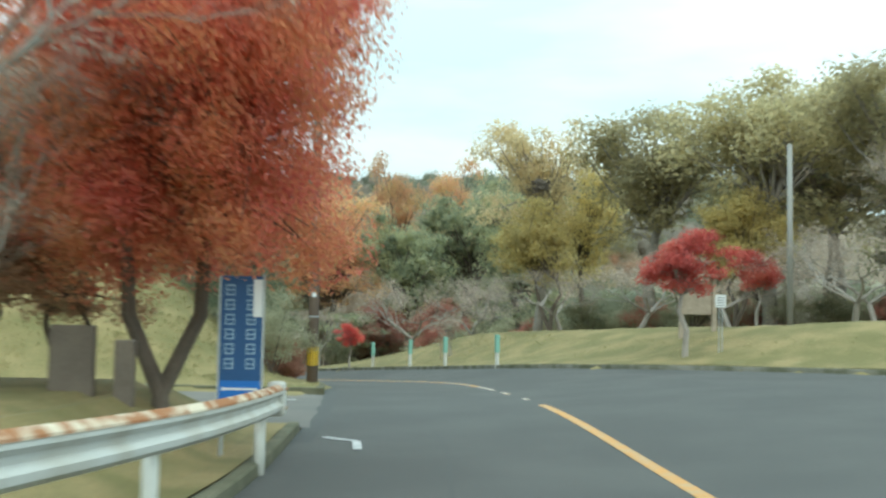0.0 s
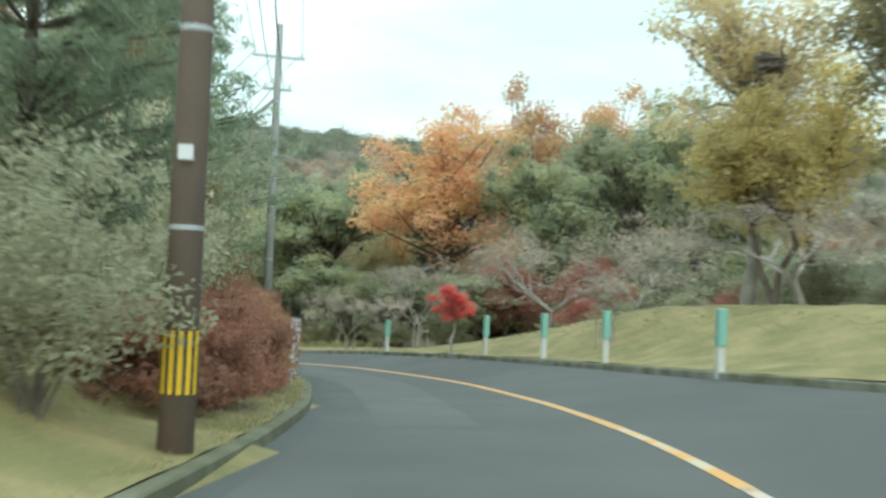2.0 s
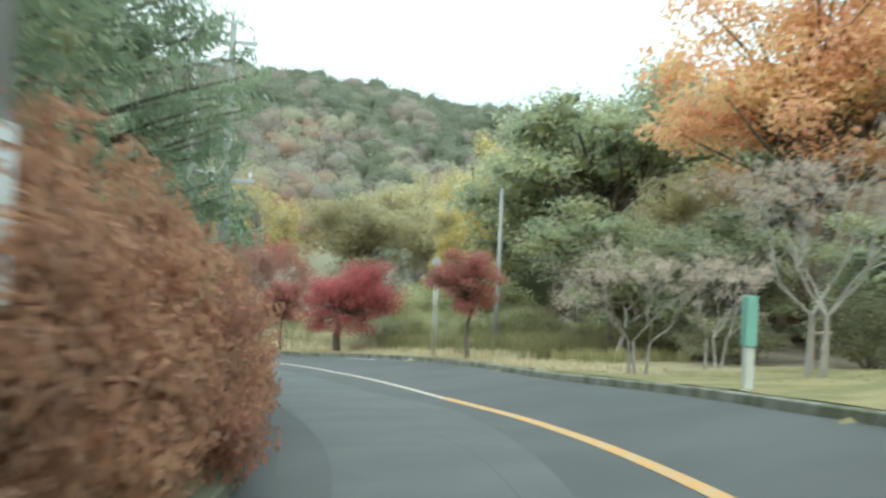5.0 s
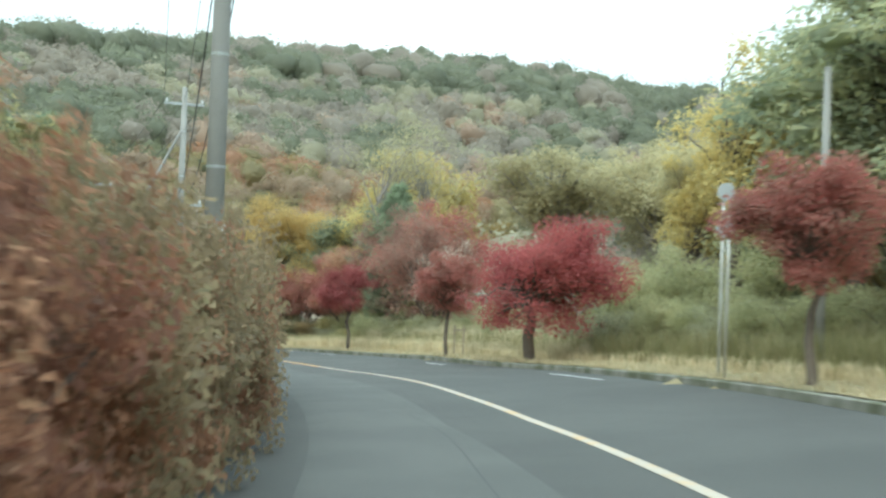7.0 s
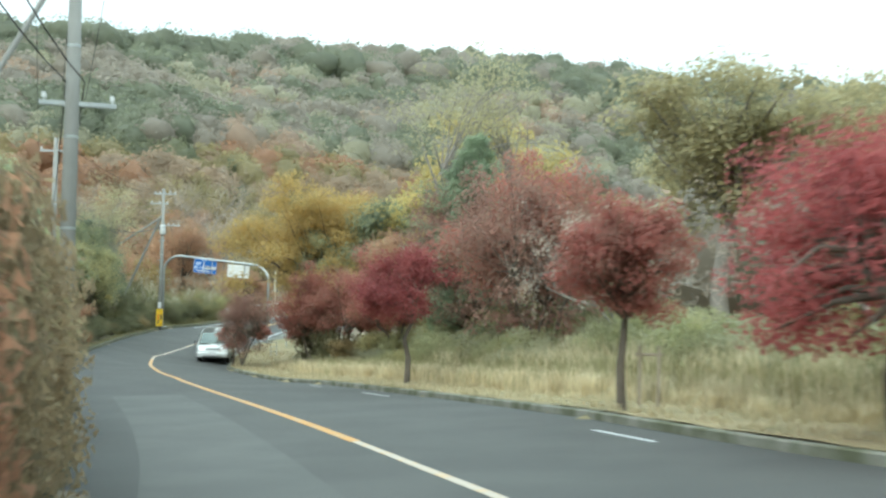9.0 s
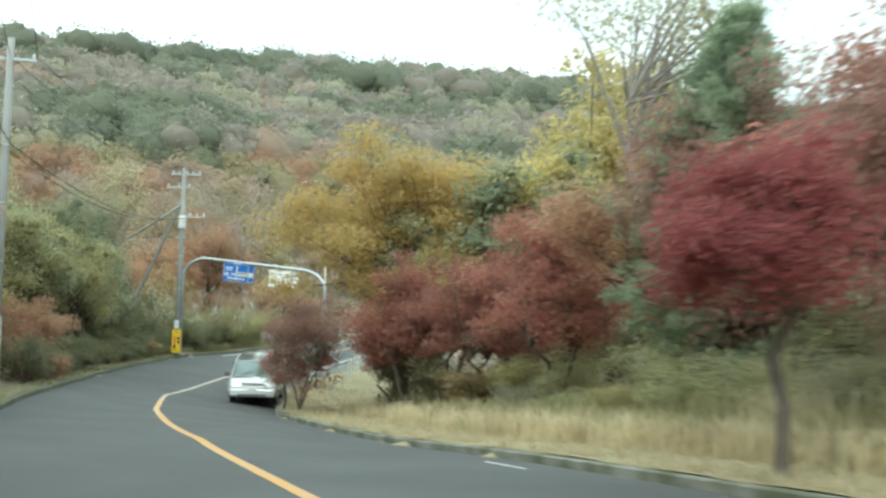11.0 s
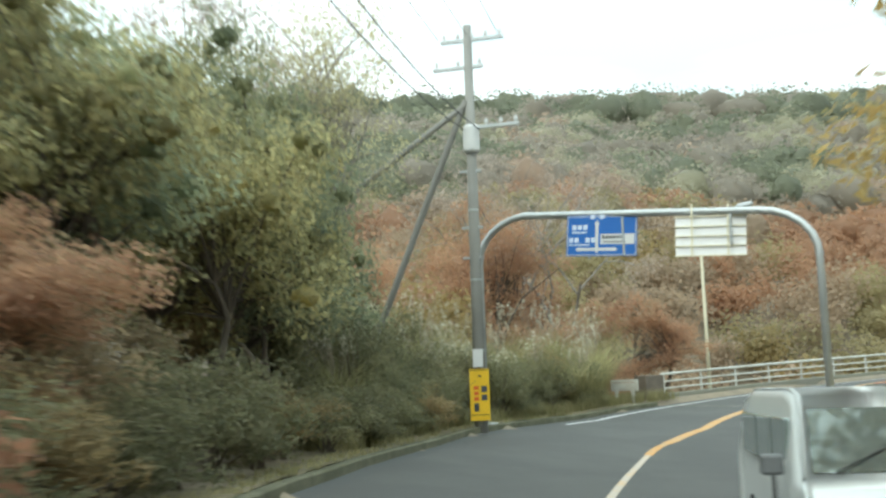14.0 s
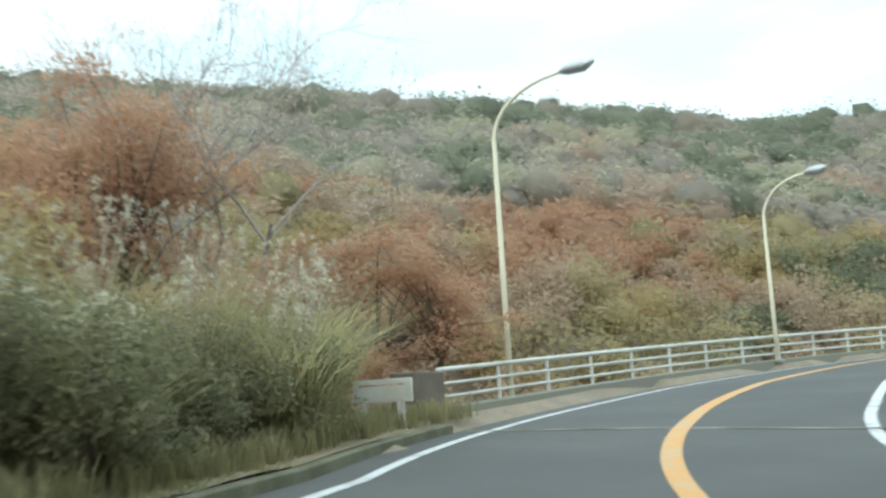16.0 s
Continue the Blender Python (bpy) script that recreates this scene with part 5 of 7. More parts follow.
    keep &= ~((s > 236) & (out < 108) & (xy[:, 0] > -188) & (xy[:, 1] < 260))
    xy = np.vstack([xy[keep], more])
    s, lat = along(xy)
    out = np.maximum(lat - left_edge(s), right_edge(s) - lat)
    z = ground_z(xy, False)
    lean = bumps(xy, 26.0, 3.0)
    grove = bumps(xy, 15.0, 7.0)
    for (x, y), zz, o, b, g, la, ss in zip(xy, z, out, lean, grove, lat, s):
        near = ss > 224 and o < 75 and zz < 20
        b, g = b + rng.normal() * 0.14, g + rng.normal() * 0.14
        # slope colours close by, colours with painted haze farther off
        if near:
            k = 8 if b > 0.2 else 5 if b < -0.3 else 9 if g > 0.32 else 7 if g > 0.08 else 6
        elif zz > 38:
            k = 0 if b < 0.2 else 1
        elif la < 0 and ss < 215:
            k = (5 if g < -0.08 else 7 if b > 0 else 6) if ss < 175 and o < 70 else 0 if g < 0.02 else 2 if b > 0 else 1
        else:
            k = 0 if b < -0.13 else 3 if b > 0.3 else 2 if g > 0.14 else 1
        h = rng.uniform(4.5, 10.5) if zz > 40 else rng.uniform(3.8, 6.2) if near else rng.uniform(5.4, 7.6) if la > 0 or zz > 12 else rng.uniform(6.5, 10.0)
        wide = h * rng.uniform(0.85, 1.2) * (1.15 if near else 1.0)
        if near and o < 60:
            n, size = (1300, 0.23) if o < 22 else (700, 0.34)
            c, rad = crown_centres(rng, 11, wide, 0.05 * h, h * 0.95, 0.3)
            v, q = leaf_quads(rng, c, rad * 1.9, n, size, 0.35, 0.8, 2.6, 0.8)
        else:
            n, size = (330, 0.5) if o < 90 else (210, 0.68)
            v, q = wood_crown(rng, wide, h, n, size)
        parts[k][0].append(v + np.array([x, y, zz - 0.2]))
        parts[k][1].append(q)
    for (nm, mat), (vs, ns) in zip(kinds, parts):
        if vs:
            start = np.cumsum([0] + [len(v) for v in vs[:-1]])
            f = np.concatenate([q + k for q, k in zip(ns, start)])
            ob = mesh_object("wood", np.concatenate(vs), f, mat, None, f"{nm} trees of the wooded hillside", flat=False)
            tagged(ob, category="woods", kind="stuff")


woods()


# ---- things along the road ----
def pose_at(x, y, z, turn):
    return Matrix.Translation((x, y, z)) @ Matrix.Rotation(turn, 4, "Z")


# the side road on the left, and the crash barrier before it
def side_road():
    lat = np.r_[1.5, 2.15, np.arange(3.4, 34, 1.5)]
    s = np.array([81.9, 84.5, 86.5, 88.5, 90.45])
    v, idx = [], np.arange(len(lat) * len(s)).reshape(len(lat), len(s))
    for la in lat:
        p = at(s, la)
        for q, k in zip(p, s):
            v.append((q[0], q[1], float(road_z(k, min(la, 2.1))) + (-0.02 if la < 1.6 else 0.005 if la < 2.2 else 0.035) + 0.012 * max(0.0, la - 2)))
    f = [(idx[i, j], idx[i + 1, j], idx[i + 1, j + 1], idx[i, j + 1]) for i in range(len(lat) - 1) for j in range(len(s) - 1)]
    ob = mesh_object("side_road", v, [tuple(int(k) for k in q) for q in f], PALE_PAVING, None, "worn grey side road joining the street")
    tagged(ob, category="road", kind="structure")
    # its far kerb
    rows = []
    for la in np.arange(2.0, 34, 1.0):
        p = at(90.6, la)
        rows.append((p[0], p[1], float(road_z(87.0, 2.0)) + 0.012 * (la - 2)))
    bm = bmesh.new()
    for a, b in zip(rows, rows[1:]):
        ang = math.atan2(b[1] - a[1], b[0] - a[0])
        ln = math.dist(a[:2], b[:2])
        box(bm, 0, -0.07, -0.2, ln - 0.01, 0.07, 0.09, 0.02, Matrix.Translation(a) @ Matrix.Rotation(ang, 4, "Z"))
    tagged(part("kerb_side", bm, MOSS, None, "mossy concrete kerb at the foot of the grass bank"), category="kerb", kind="structure")


side_road()


def barrier():
    """A white crash barrier with a rusty upper edge."""
    root = empty("crash_barrier", place(79.5, 2.25), "white steel crash barrier streaked with rust along its top", "barrier")
    inv = root.matrix_world.inverted()
    s = np.arange(50, 77.6, 0.5)
    prof = [(0.0, 0.40), (0.05, 0.44), (0.055, 0.49), (0.0, 0.535), (0.0, 0.58), (0.055, 0.625), (0.05, 0.675), (0.0, 0.715)]

    def lie(k):
        return float(table(k, (50, 2.75), (69, 2.46), (74, 2.22), (77.6, 2.08)))

    def high(k):
        return float(table(k, (50, 0.26), (77.6, 0.22)))

    def sweep(rows, thick, name, mat, label):
        v = []
        for k in s:
            for d, z in rows + [(a - thick, b) for a, b in rows[::-1]]:
                p = at(k, lie(k) - d)
                v.append(inv @ Vector((p[0], p[1], float(road_z(k, left_edge(k))) + z + high(k))))
        n = 2 * len(rows)
        f = [(i * n + j, i * n + (j + 1) % n, (i + 1) * n + (j + 1) % n, (i + 1) * n + j) for i in range(len(s) - 1) for j in range(n)]
        f += [tuple(range(n))[::-1], tuple((len(s) - 1) * n + j for j in range(n))]
        mesh_object(name, v, f, mat, root, label)

    sweep(prof, 0.012, "beam", WHITE_PAINT, "")
    sweep([(0.058, 0.66), (0.053, 0.68), (0.004, 0.722), (-0.012, 0.722)], 0.014, "top_edge", RUST, "rust-streaked upper edge")
    for k in (52.9, 56.9, 60.9, 64.9, 68.9, 72.9, 76.9):
        p = at(k, lie(k) + 0.1)
        z = float(road_z(k, left_edge(k)))
        b = inv @ Vector((p[0], p[1], z))
        part("post", tubes(([b + Vector((0, 0, -0.3)), b + Vector((0, 0, 0.66 + high(k)))], 0.06), sides=14), WHITE_PAINT, root, smooth_faces=True)
    p = at(77.6, 2.12)
    e = inv @ Vector((p[0], p[1], float(road_z(77.6, 2.2)) + 0.22))
    bm = boxes((e.x - 0.14, e.y - 0.1, e.z + 0.36, e.x + 0.1, e.y + 0.1, e.z + 0.75), bevel=0.04)
    part("end_piece", bm, WHITE_PAINT, root, "curled white end piece")
    for z in (0.45, 0.67):
        for dx in (-0.05, 0.02):
            part("bolt", tubes(([e + Vector((dx, -0.1, z)), e + Vector((dx, -0.125, z))], 0.014), sides=6), RUST, root)


barrier()


def bars(root, rows, mat, y, name="lettering", thick=0.003):
    """Writing that cannot be read: plain bars x0, z0, x1, z1 on a board whose face looks along -y."""
    for x0, z0, x1, z1 in rows:
        part(name, boxes((x0, y - thick, z0, x1, y, z1)), mat, root)


def blue_board():
    m = pose_at(*at(77.3, 2.5), float(road_z(76.6, 2.2)), heading(76.6) - math.pi / 2)
    root = empty("park_sign", m, "tall narrow blue park sign with white lettering and an arrow", "sign")
    part("panel", boxes((-0.235, -0.02, 0.72, 0.235, 0.02, 2.16), bevel=0.006), OLD_BLUE, root)
    for x in (-0.255, 0.235):
        part("frame", boxes((x, -0.03, 0.7, x + 0.02, 0.03, 2.18)), STEEL, root)
    for x in (-0.2, 0.2):
        part("leg", tubes(([(x, 0.03, -0.2), (x, 0.03, 1.95)], 0.025), sides=10), STEEL, root)
    glyph = []
    for col in (-0.13, 0.11):
        for k in range(6):
            z = 2.05 - k * 0.165
            glyph += [(col - 0.05, z - 0.005, col + 0.05, z + 0.01), (col - 0.05, z - 0.11, col + 0.05, z - 0.095), (col - 0.05, z - 0.11, col - 0.037, z + 0.01), (col + 0.037, z - 0.11, col + 0.05, z + 0.01), (col - 0.035, z - 0.058, col + 0.035, z - 0.046)]
    bars(root, glyph, material("faded_white", (0.24, 0.33, 0.42), 0.6, vary=0.2, size=0.2, fine=30, bump=0), -0.021)
    part("arrow", boxes((-0.18, -0.027, 0.88, 0.2, -0.0238, 0.905), (0.175, -0.027, 0.84, 0.2, -0.0238, 0.88), (-0.2, -0.027, 0.872, -0.17, -0.0238, 0.913)), SIGN_WHITE, root)
    part("arrow_panel", boxes((-0.232, -0.0235, 0.725, 0.232, -0.0205, 0.985)), BLUE, root, "brighter blue arrow field")
    part("label_plate", boxes((0.13, -0.03, 1.7, 0.23, -0.022, 2.12), bevel=0.002), SIGN_WHITE, root, "small white notice plate")


blue_board()


def slab(x, y, w, d, h, label):
    bm = bmesh.new()
    box(bm, -w / 2, -d / 2, -0.1, w / 2, d / 2, h, 0.02)
    ob = part("stone_slab", bm, STONE, None, label)
    ob.matrix_world = stand(x, y, 0, 4)
    tagged(ob, category="monument")


slab(-3.85, 12.7, 0.5, 0.16, 0.75, "low dark stone slab standing behind the barrier")
slab(-3.2, 12.5, 0.22, 0.16, 0.7, "narrow dark stone post standing behind the barrier")


# utility poles with their arms and wires
def insulator(root, x, y, z, big=1.0):
    part("insulator", tubes(([(x, y, z), (x, y, z + 0.05 * big)], 0.02 * big), ([(x, y, z + 0.05 * big), (x, y, z + 0.14 * big)], [0.05 * big, 0.035 * big]), sides=8), SIGN_WHITE, root)


def utility_pole(s, lat, height, mat, arms, label, lean=0.0, slim=1.0):
    m = place(s, lat)
    root = empty("utility_pole", m @ Matrix.Rotation(radians(lean), 4, "X"), label, "pole", "poles along the road")
    z = 0.0
    part("pole", tubes(([(0, 0, -0.5), (0, 0, height * 0.5), (0, 0, height)], [0.15 * slim, 0.125 * slim, 0.095 * slim]), sides=16), mat, root, smooth_faces=True)
    for zz, y0, y1, n in arms:
        arm = part("cross_arm", boxes((-0.04, y0, zz - 0.04, 0.04, y1, zz + 0.04), bevel=0.006), STEEL, root)
        for k in range(n):
            y = y0 + 0.08 + (y1 - y0 - 0.16) * k / max(1, n - 1)
            insulator(root, 0, y, zz + 0.04)
    for zz in np.arange(1.8, height - 1.5, 1.6):
        part("band", tubes(([(0, 0, zz), (0, 0, zz + 0.04)], (0.15 - 0.055 * zz / height) * slim + 0.005), sides=14), STEEL, root)
    return root


POLE_A = utility_pole(95.1, 2.2, 11.0, BROWN_POLE, [(9.6, -0.8, 0.8, 3), (8.2, -0.1, 0.75, 1)], "brown utility pole with yellow and black stripes at its foot")
def stripes(root, z0, z1, r):
    part("stripe_sleeve", tubes(([(0, 0, z0), (0, 0, z1)], r), sides=24), YELLOW, root, "yellow warning sleeve")
    for k in range(14):
        a = 2 * math.pi * k / 14
        w = 0.015
        c, t = Vector((math.cos(a), math.sin(a), 0)), Vector((-math.sin(a), math.cos(a), 0))
        bm = bmesh.new()
        q = [bm.verts.new(c * (r + 0.004) + t * x + Vector((0, 0, z))) for x, z in ((-w, z0), (w, z0), (w, z1), (-w, z1))]
        q2 = [bm.verts.new(c * (r - 0.01) + t * x + Vector((0, 0, z))) for x, z in ((-w, z0), (w, z0), (w, z1), (-w, z1))]
        bm.faces.new(q)
        for i in range(4):
            bm.faces.new((q[i], q2[i], q2[(i + 1) % 4], q[(i + 1) % 4]))
        part("stripe", bm, BLACK, root)
stripes(POLE_A, 0.5, 1.0, 0.157)
for z in (2.35, 4.4):
    part("name_plate", boxes((-0.19, -0.06, z, -0.165, 0.06, z + 0.12)), SIGN_WHITE, POLE_A)

POLE_B = utility_pole(120.4, 2.0, 10.6, POLE, [(9.6, -0.8, 0.8, 3), (8.6, -0.45, 0.45, 2)], "grey concrete utility pole rising out of the hedge")
POLE_C = utility_pole(150.2, 2.0, 10.2, POLE, [(9.3, -0.8, 0.8, 3), (6.0, -0.75, 0.6, 2)], "grey concrete utility pole rising out of the hedge")
utility_pole(138.5, 1.66, 7.4, POLE, [(7.0, -0.5, 0.5, 2), (4.2, -0.55, 0.45, 2)], "slim grey pole with two cross arms behind the hedge", slim=0.68)
POLE_C2 = utility_pole(175.0, 1.8, 9.8, POLE, [(9.2, -0.7, 0.7, 3), (5.6, -0.75, 0.55, 2)], "grey concrete utility pole with a slanting stay")
POLE_E = utility_pole(206.4, 3.6, 9.6, POLE, [(9.0, -0.7, 0.7, 3)], "grey concrete utility pole with a pale sleeve at its foot")
POLE_D = utility_pole(229.8, 1.7, 9.4, POLE, [(9.05, -0.85, 0.65, 5), (8.4, -0.35, 0.85, 3), (6.95, -1.15, 0.05, 4)], "grey concrete utility pole carrying a transformer and a yellow notice")
for root, z0, z1 in ((POLE_B, 1.25, 2.0), (POLE_C, 1.85, 2.6)):
    part("notice_sleeve", tubes(([(0, 0, z0), (0, 0, z1)], 0.165), sides=20), SIGN_WHITE, root, "faded white notice wrapped round the pole")
part("pale_sleeve", tubes(([(0, 0, 0.55), (0, 0, 1.92)], 0.175), sides=20), material("dull_sleeve", (0.42, 0.405, 0.34), 0.7, vary=0.12, size=0.4, fine=30, bump=0.05), POLE_E, "pale sleeve round the pole's foot")
for k in range(6):
    a = k * math.pi / 3
    part("rod", tubes(([(0.19 * math.cos(a), 0.19 * math.sin(a), 0.02), (0.19 * math.cos(a), 0.19 * math.sin(a), 0.55)], 0.014), sides=6), CREAM, POLE_E)
part("transformer", tubes(([(-0.05, -0.02, 6.35), (-0.05, -0.02, 6.4), (-0.05, -0.02, 6.95), (-0.05, -0.02, 7.0)], [0.15, 0.19, 0.19, 0.14]), sides=18), SIGN_WHITE, POLE_D, "white drum-shaped transformer")
for z in (5.9, 4.6, 3.9):
    part("bracket", boxes((-0.06, -0.2, z, 0.06, 0.28, z + 0.05)), STEEL, POLE_D)


def stay(root, top, foot, r=0.05):
    part("stay", tubes(([top, foot], [r, r * 1.15]), sides=10), POLE, root, "slanting support pole")


stay(POLE_D, (-0.05, 0.08, 7.5), (-0.6, 6.2, 3.3), 0.07)
stay(POLE_D, (-0.05, 0.08, 7.6), (0.5, 2.95, 1.5), 0.075)
stay(POLE_C2, (0, 0.05, 8.3), (-0.9, 2.6, 3.2))
stay(POLE_B, (0, 0.05, 8.3), (-1.6, 2.8, 5.6), 0.05)


def notice():
    m = POLE_D.matrix_world @ Matrix.Rotation(radians(-84), 4, "Z")
    root = empty("warning_notice", m @ Matrix.Translation((0.02, -0.19, 0.29)), "yellow road warning board strapped to the utility pole", "sign")
    part("board", boxes((-0.22, -0.012, -0.02, 0.22, 0.012, 1.12), bevel=0.004), YELLOW, root)
    for z in (0.1, 1.085):
        part("border", boxes((-0.2, -0.016, z, 0.2, -0.012, z + 0.015)), BLACK, root)
    red = material("sign_red", (0.62, 0.12, 0.02), 0.5, vary=0.1, size=0.3, fine=20, bump=0)
    bars(root, [(-0.13, 0.66 - 0.12 * k, -0.02, 0.74 - 0.12 * k) for k in range(3)], red, -0.013)
    bars(root, [(0.04, 0.6, 0.17, 0.74), (0.04, 0.42, 0.17, 0.55), (-0.13, 0.18, -0.02, 0.36)], INK, -0.013)
    part("pictogram", tubes(([(-0.02, -0.014, 0.97), (0.05, -0.014, 0.95)], [0.02, 0.012]), sides=6), BLACK, root)
    part("plate", boxes((-0.13, -0.01, 1.16, 0.1, 0.01, 1.56), bevel=0.003), SIGN_WHITE, root, "small white plate above the notice")


notice()


def cables():
    """Wires that hang from pole to pole."""
    poles = [(at(66, 2.6), 9.2), (None, POLE_A), (None, POLE_B), (None, POLE_C), (None, POLE_C2), (None, POLE_E), (None, POLE_D)]

    def hook(entry, y, z):
        if entry[0] is None:
            return entry[1].matrix_world @ Vector((0, y, z))
        p = entry[0]
        return Vector((p[0], p[1], float(ground_z(p, False)[0]) + z))
    tops = [9.7, 9.75, 9.75, 9.45, 9.3, 9.1, 9.15]
    lows = [7.8, 8.25, 8.65, 6.1, 6.0, 6.6, 6.9]
    for i in range(len(poles) - 1):
        for y, level, sag in ((-0.72, tops, 0.5), (0.0, tops, 0.55), (0.72, tops, 0.5), (0.12, lows, 0.8), (-0.2, lows, 0.75)):
            a, b = hook(poles[i], y, level[i]), hook(poles[i + 1], y, level[i + 1])
            pts = [a.lerp(b, k / 10) - Vector((0, 0, 4 * sag * (k / 10) * (1 - k / 10))) for k in range(11)]
            r = 0.009 if level is tops else 0.012
            tagged(part("power_cable", tubes((pts, r), sides=5), CABLE, None, "black overhead power cable between the poles"), category="cable", group="overhead cables")


cables()


# the tall white notice in the hedge
def tall_notice():
    root = empty("safety_notice", place(109.8, 1.93, -0.06) @ Matrix.Rotation(radians(-97), 4, "Z") @ Matrix.Rotation(radians(2), 4, "Y"), "tall narrow white safety notice with dark vertical lettering", "sign")
    part("panel", boxes((-0.1, -0.012, 0.3, 0.1, 0.012, 1.46), bevel=0.004), SIGN_WHITE, root)
    for x0, z0, x1, z1 in ((-0.106, 0.29, -0.094, 1.47), (0.094, 0.29, 0.106, 1.47), (-0.094, 0.29, 0.094, 0.302), (-0.094, 1.458, 0.094, 1.47)):
        part("frame", boxes((x0, -0.02, z0, x1, 0.02, z1)), STEEL, root)
    rows = [(-0.088, 0.315, -0.083, 1.445), (0.083, 0.315, 0.088, 1.445), (-0.083, 0.315, 0.083, 0.32), (-0.083, 1.44, 0.083, 1.445)]
    for col, top, n in ((0.04, 1.42, 14), (-0.04, 1.42, 7)):
        for k in range(n):
            z, w = top - k * 0.07, 0.03 - 0.004 * (k % 3)
            rows += [(col - w, z - 0.018, col + w, z - 0.01), (col - w, z - 0.058, col + w, z - 0.05), (col - 0.005 - 0.012 * (k % 2), z - 0.06, col + 0.005 - 0.012 * (k % 2), z - 0.006), (col + 0.014, z - 0.05, col + 0.022, z - 0.018), (col - w, z - 0.038, col + 0.012, z - 0.031)]
    bars(root, rows, INK, -0.013)
    bars(root, [(-0.06, 0.345, 0.06, 0.356), (-0.06, 0.366, 0.06, 0.374)], INK, -0.013)
    part("stake", tubes(([(0, 0.02, -0.3), (0, 0.02, 1.4)], 0.02), sides=8), STEEL, root)


tall_notice()


# green-topped posts along the right verge
def marker(s, lat):
    root = empty("marker_post", place(s, lat), "pale concrete post with a green reflector plate on top", "post", "posts along the verge")
    part("post", boxes((-0.065, -0.065, -0.2, 0.065, 0.065, 0.65), bevel=0.012), WHITE_PAINT, root)
    part("plate", boxes((-0.09, -0.08, 0.6, 0.09, 0.08, 1.28), bevel=0.012), GREEN_PLATE, root, "green plate")
    return root


first = marker(105.4, -5.75)
for s, lat in ((112.0, -5.55), (115.9, -5.25), (120.5, -5.1), (129.7, -5.1)):
    copy_thing(first, place(s, lat))


def stake_pair(x, y, h=1.1):
    root = empty("tree_stake", stand(x, y, 0, 30), "pair of weathered timber stakes tied beside a young tree", "stake")
    for k in (-0.16, 0.16):
        part("stake", tubes(([(k, 0.0, -0.2), (k, 0.02, h)], 0.03), sides=7), TIMBER, root)
    part("crossbar", tubes(([(-0.24, 0.03, h - 0.15), (0.24, 0.03, h - 0.15)], 0.025), sides=7), TIMBER, root)


stake_pair(-33.0, 100.4)
stake_pair(1.6, 52.8, 0.8)
stake_pair(-5.9, 73.4, 0.9)


# the small white sign, the timber notice board and posts on the mound
def small_sign():
    root = empty("small_sign", stand(10.0, 35.2, 0, -4), "small white sign on a thin double post in the grass", "sign")
    for x in (-0.05, 0.05):
        part("post", tubes(([(x, 0.02, -0.2), (x, 0.02, 1.75)], 0.018), sides=8), STEEL, root)
    part("plate", boxes((-0.17, -0.012, 1.45, 0.17, 0.004, 1.85), bevel=0.004), SIGN_WHITE, root)
    bars(root, [(-0.12, 1.74 - 0.08 * k, 0.12, 1.765 - 0.08 * k) for k in range(4)], INK, -0.013)


small_sign()


def notice_board():
    root = empty("notice_board", stand(10.3, 39.2, -0.05, 2), "weathered timber notice board with a small roof", "notice board")
    for x in (-0.6, 0.6):
        part("post", boxes((x - 0.08, -0.08, -0.2, x + 0.08, 0.08, 2.1), bevel=0.01), TIMBER, root)
    part("panel", boxes((-0.52, -0.03, 0.75, 0.52, 0.03, 1.85), bevel=0.005), TIMBER, root)
    part("roof", boxes((-0.85, -0.35, 2.1, 0.85, 0.35, 2.2), bevel=0.02), TIMBER, root)


notice_board()


def white_pole(x, y, h, r, label, turn=0.0):
    root = empty("white_pole", stand(x, y), label, "pole")
    for k in (-0.055, 0.055):
        part("tube", tubes(([(k, 0, -0.2), (k, 0, h)], r), sides=10), WHITE_PAINT, root, smooth_faces=True)
    for z in (h - 0.16, h - 0.82):
        part("round_plate", tubes(([(0, -0.07, z), (0, -0.055, z)], 0.16), sides=24), STEEL, root, "grey back of a round sign plate")


white_pole(-19.25, 86.15, 3.5, 0.03, "slim white twin-tube pole standing in the dry grass")
slim = part("slim_pole", tubes(([(0, 0, -0.3), (0, 0, 6.5)], [0.1, 0.075]), sides=12), POLE, None, "slim pale pole standing among the trees", True)
slim.matrix_world = stand(-18.6, 91.0)
tagged(slim, category="pole")
slim = part("slim_pole", tubes(([(0, 0, -0.3), (0, 0, 7.4)], [0.13, 0.1]), sides=12), POLE, None, "pale grey pole standing among the bare trees", True)
slim.matrix_world = stand(15.2, 43.6)
tagged(slim, category="pole")


# the sign arch over the road
def hang(ob, x, y, z, tilt, turn):
    ob.matrix_basis = ob.matrix_basis @ Matrix.Translation((x, y, z)) @ Matrix.Rotation(radians(turn), 4, "Z") @ Matrix.Rotation(radians(tilt), 4, "Y") @ Matrix.Translation((-x, -y, -z))


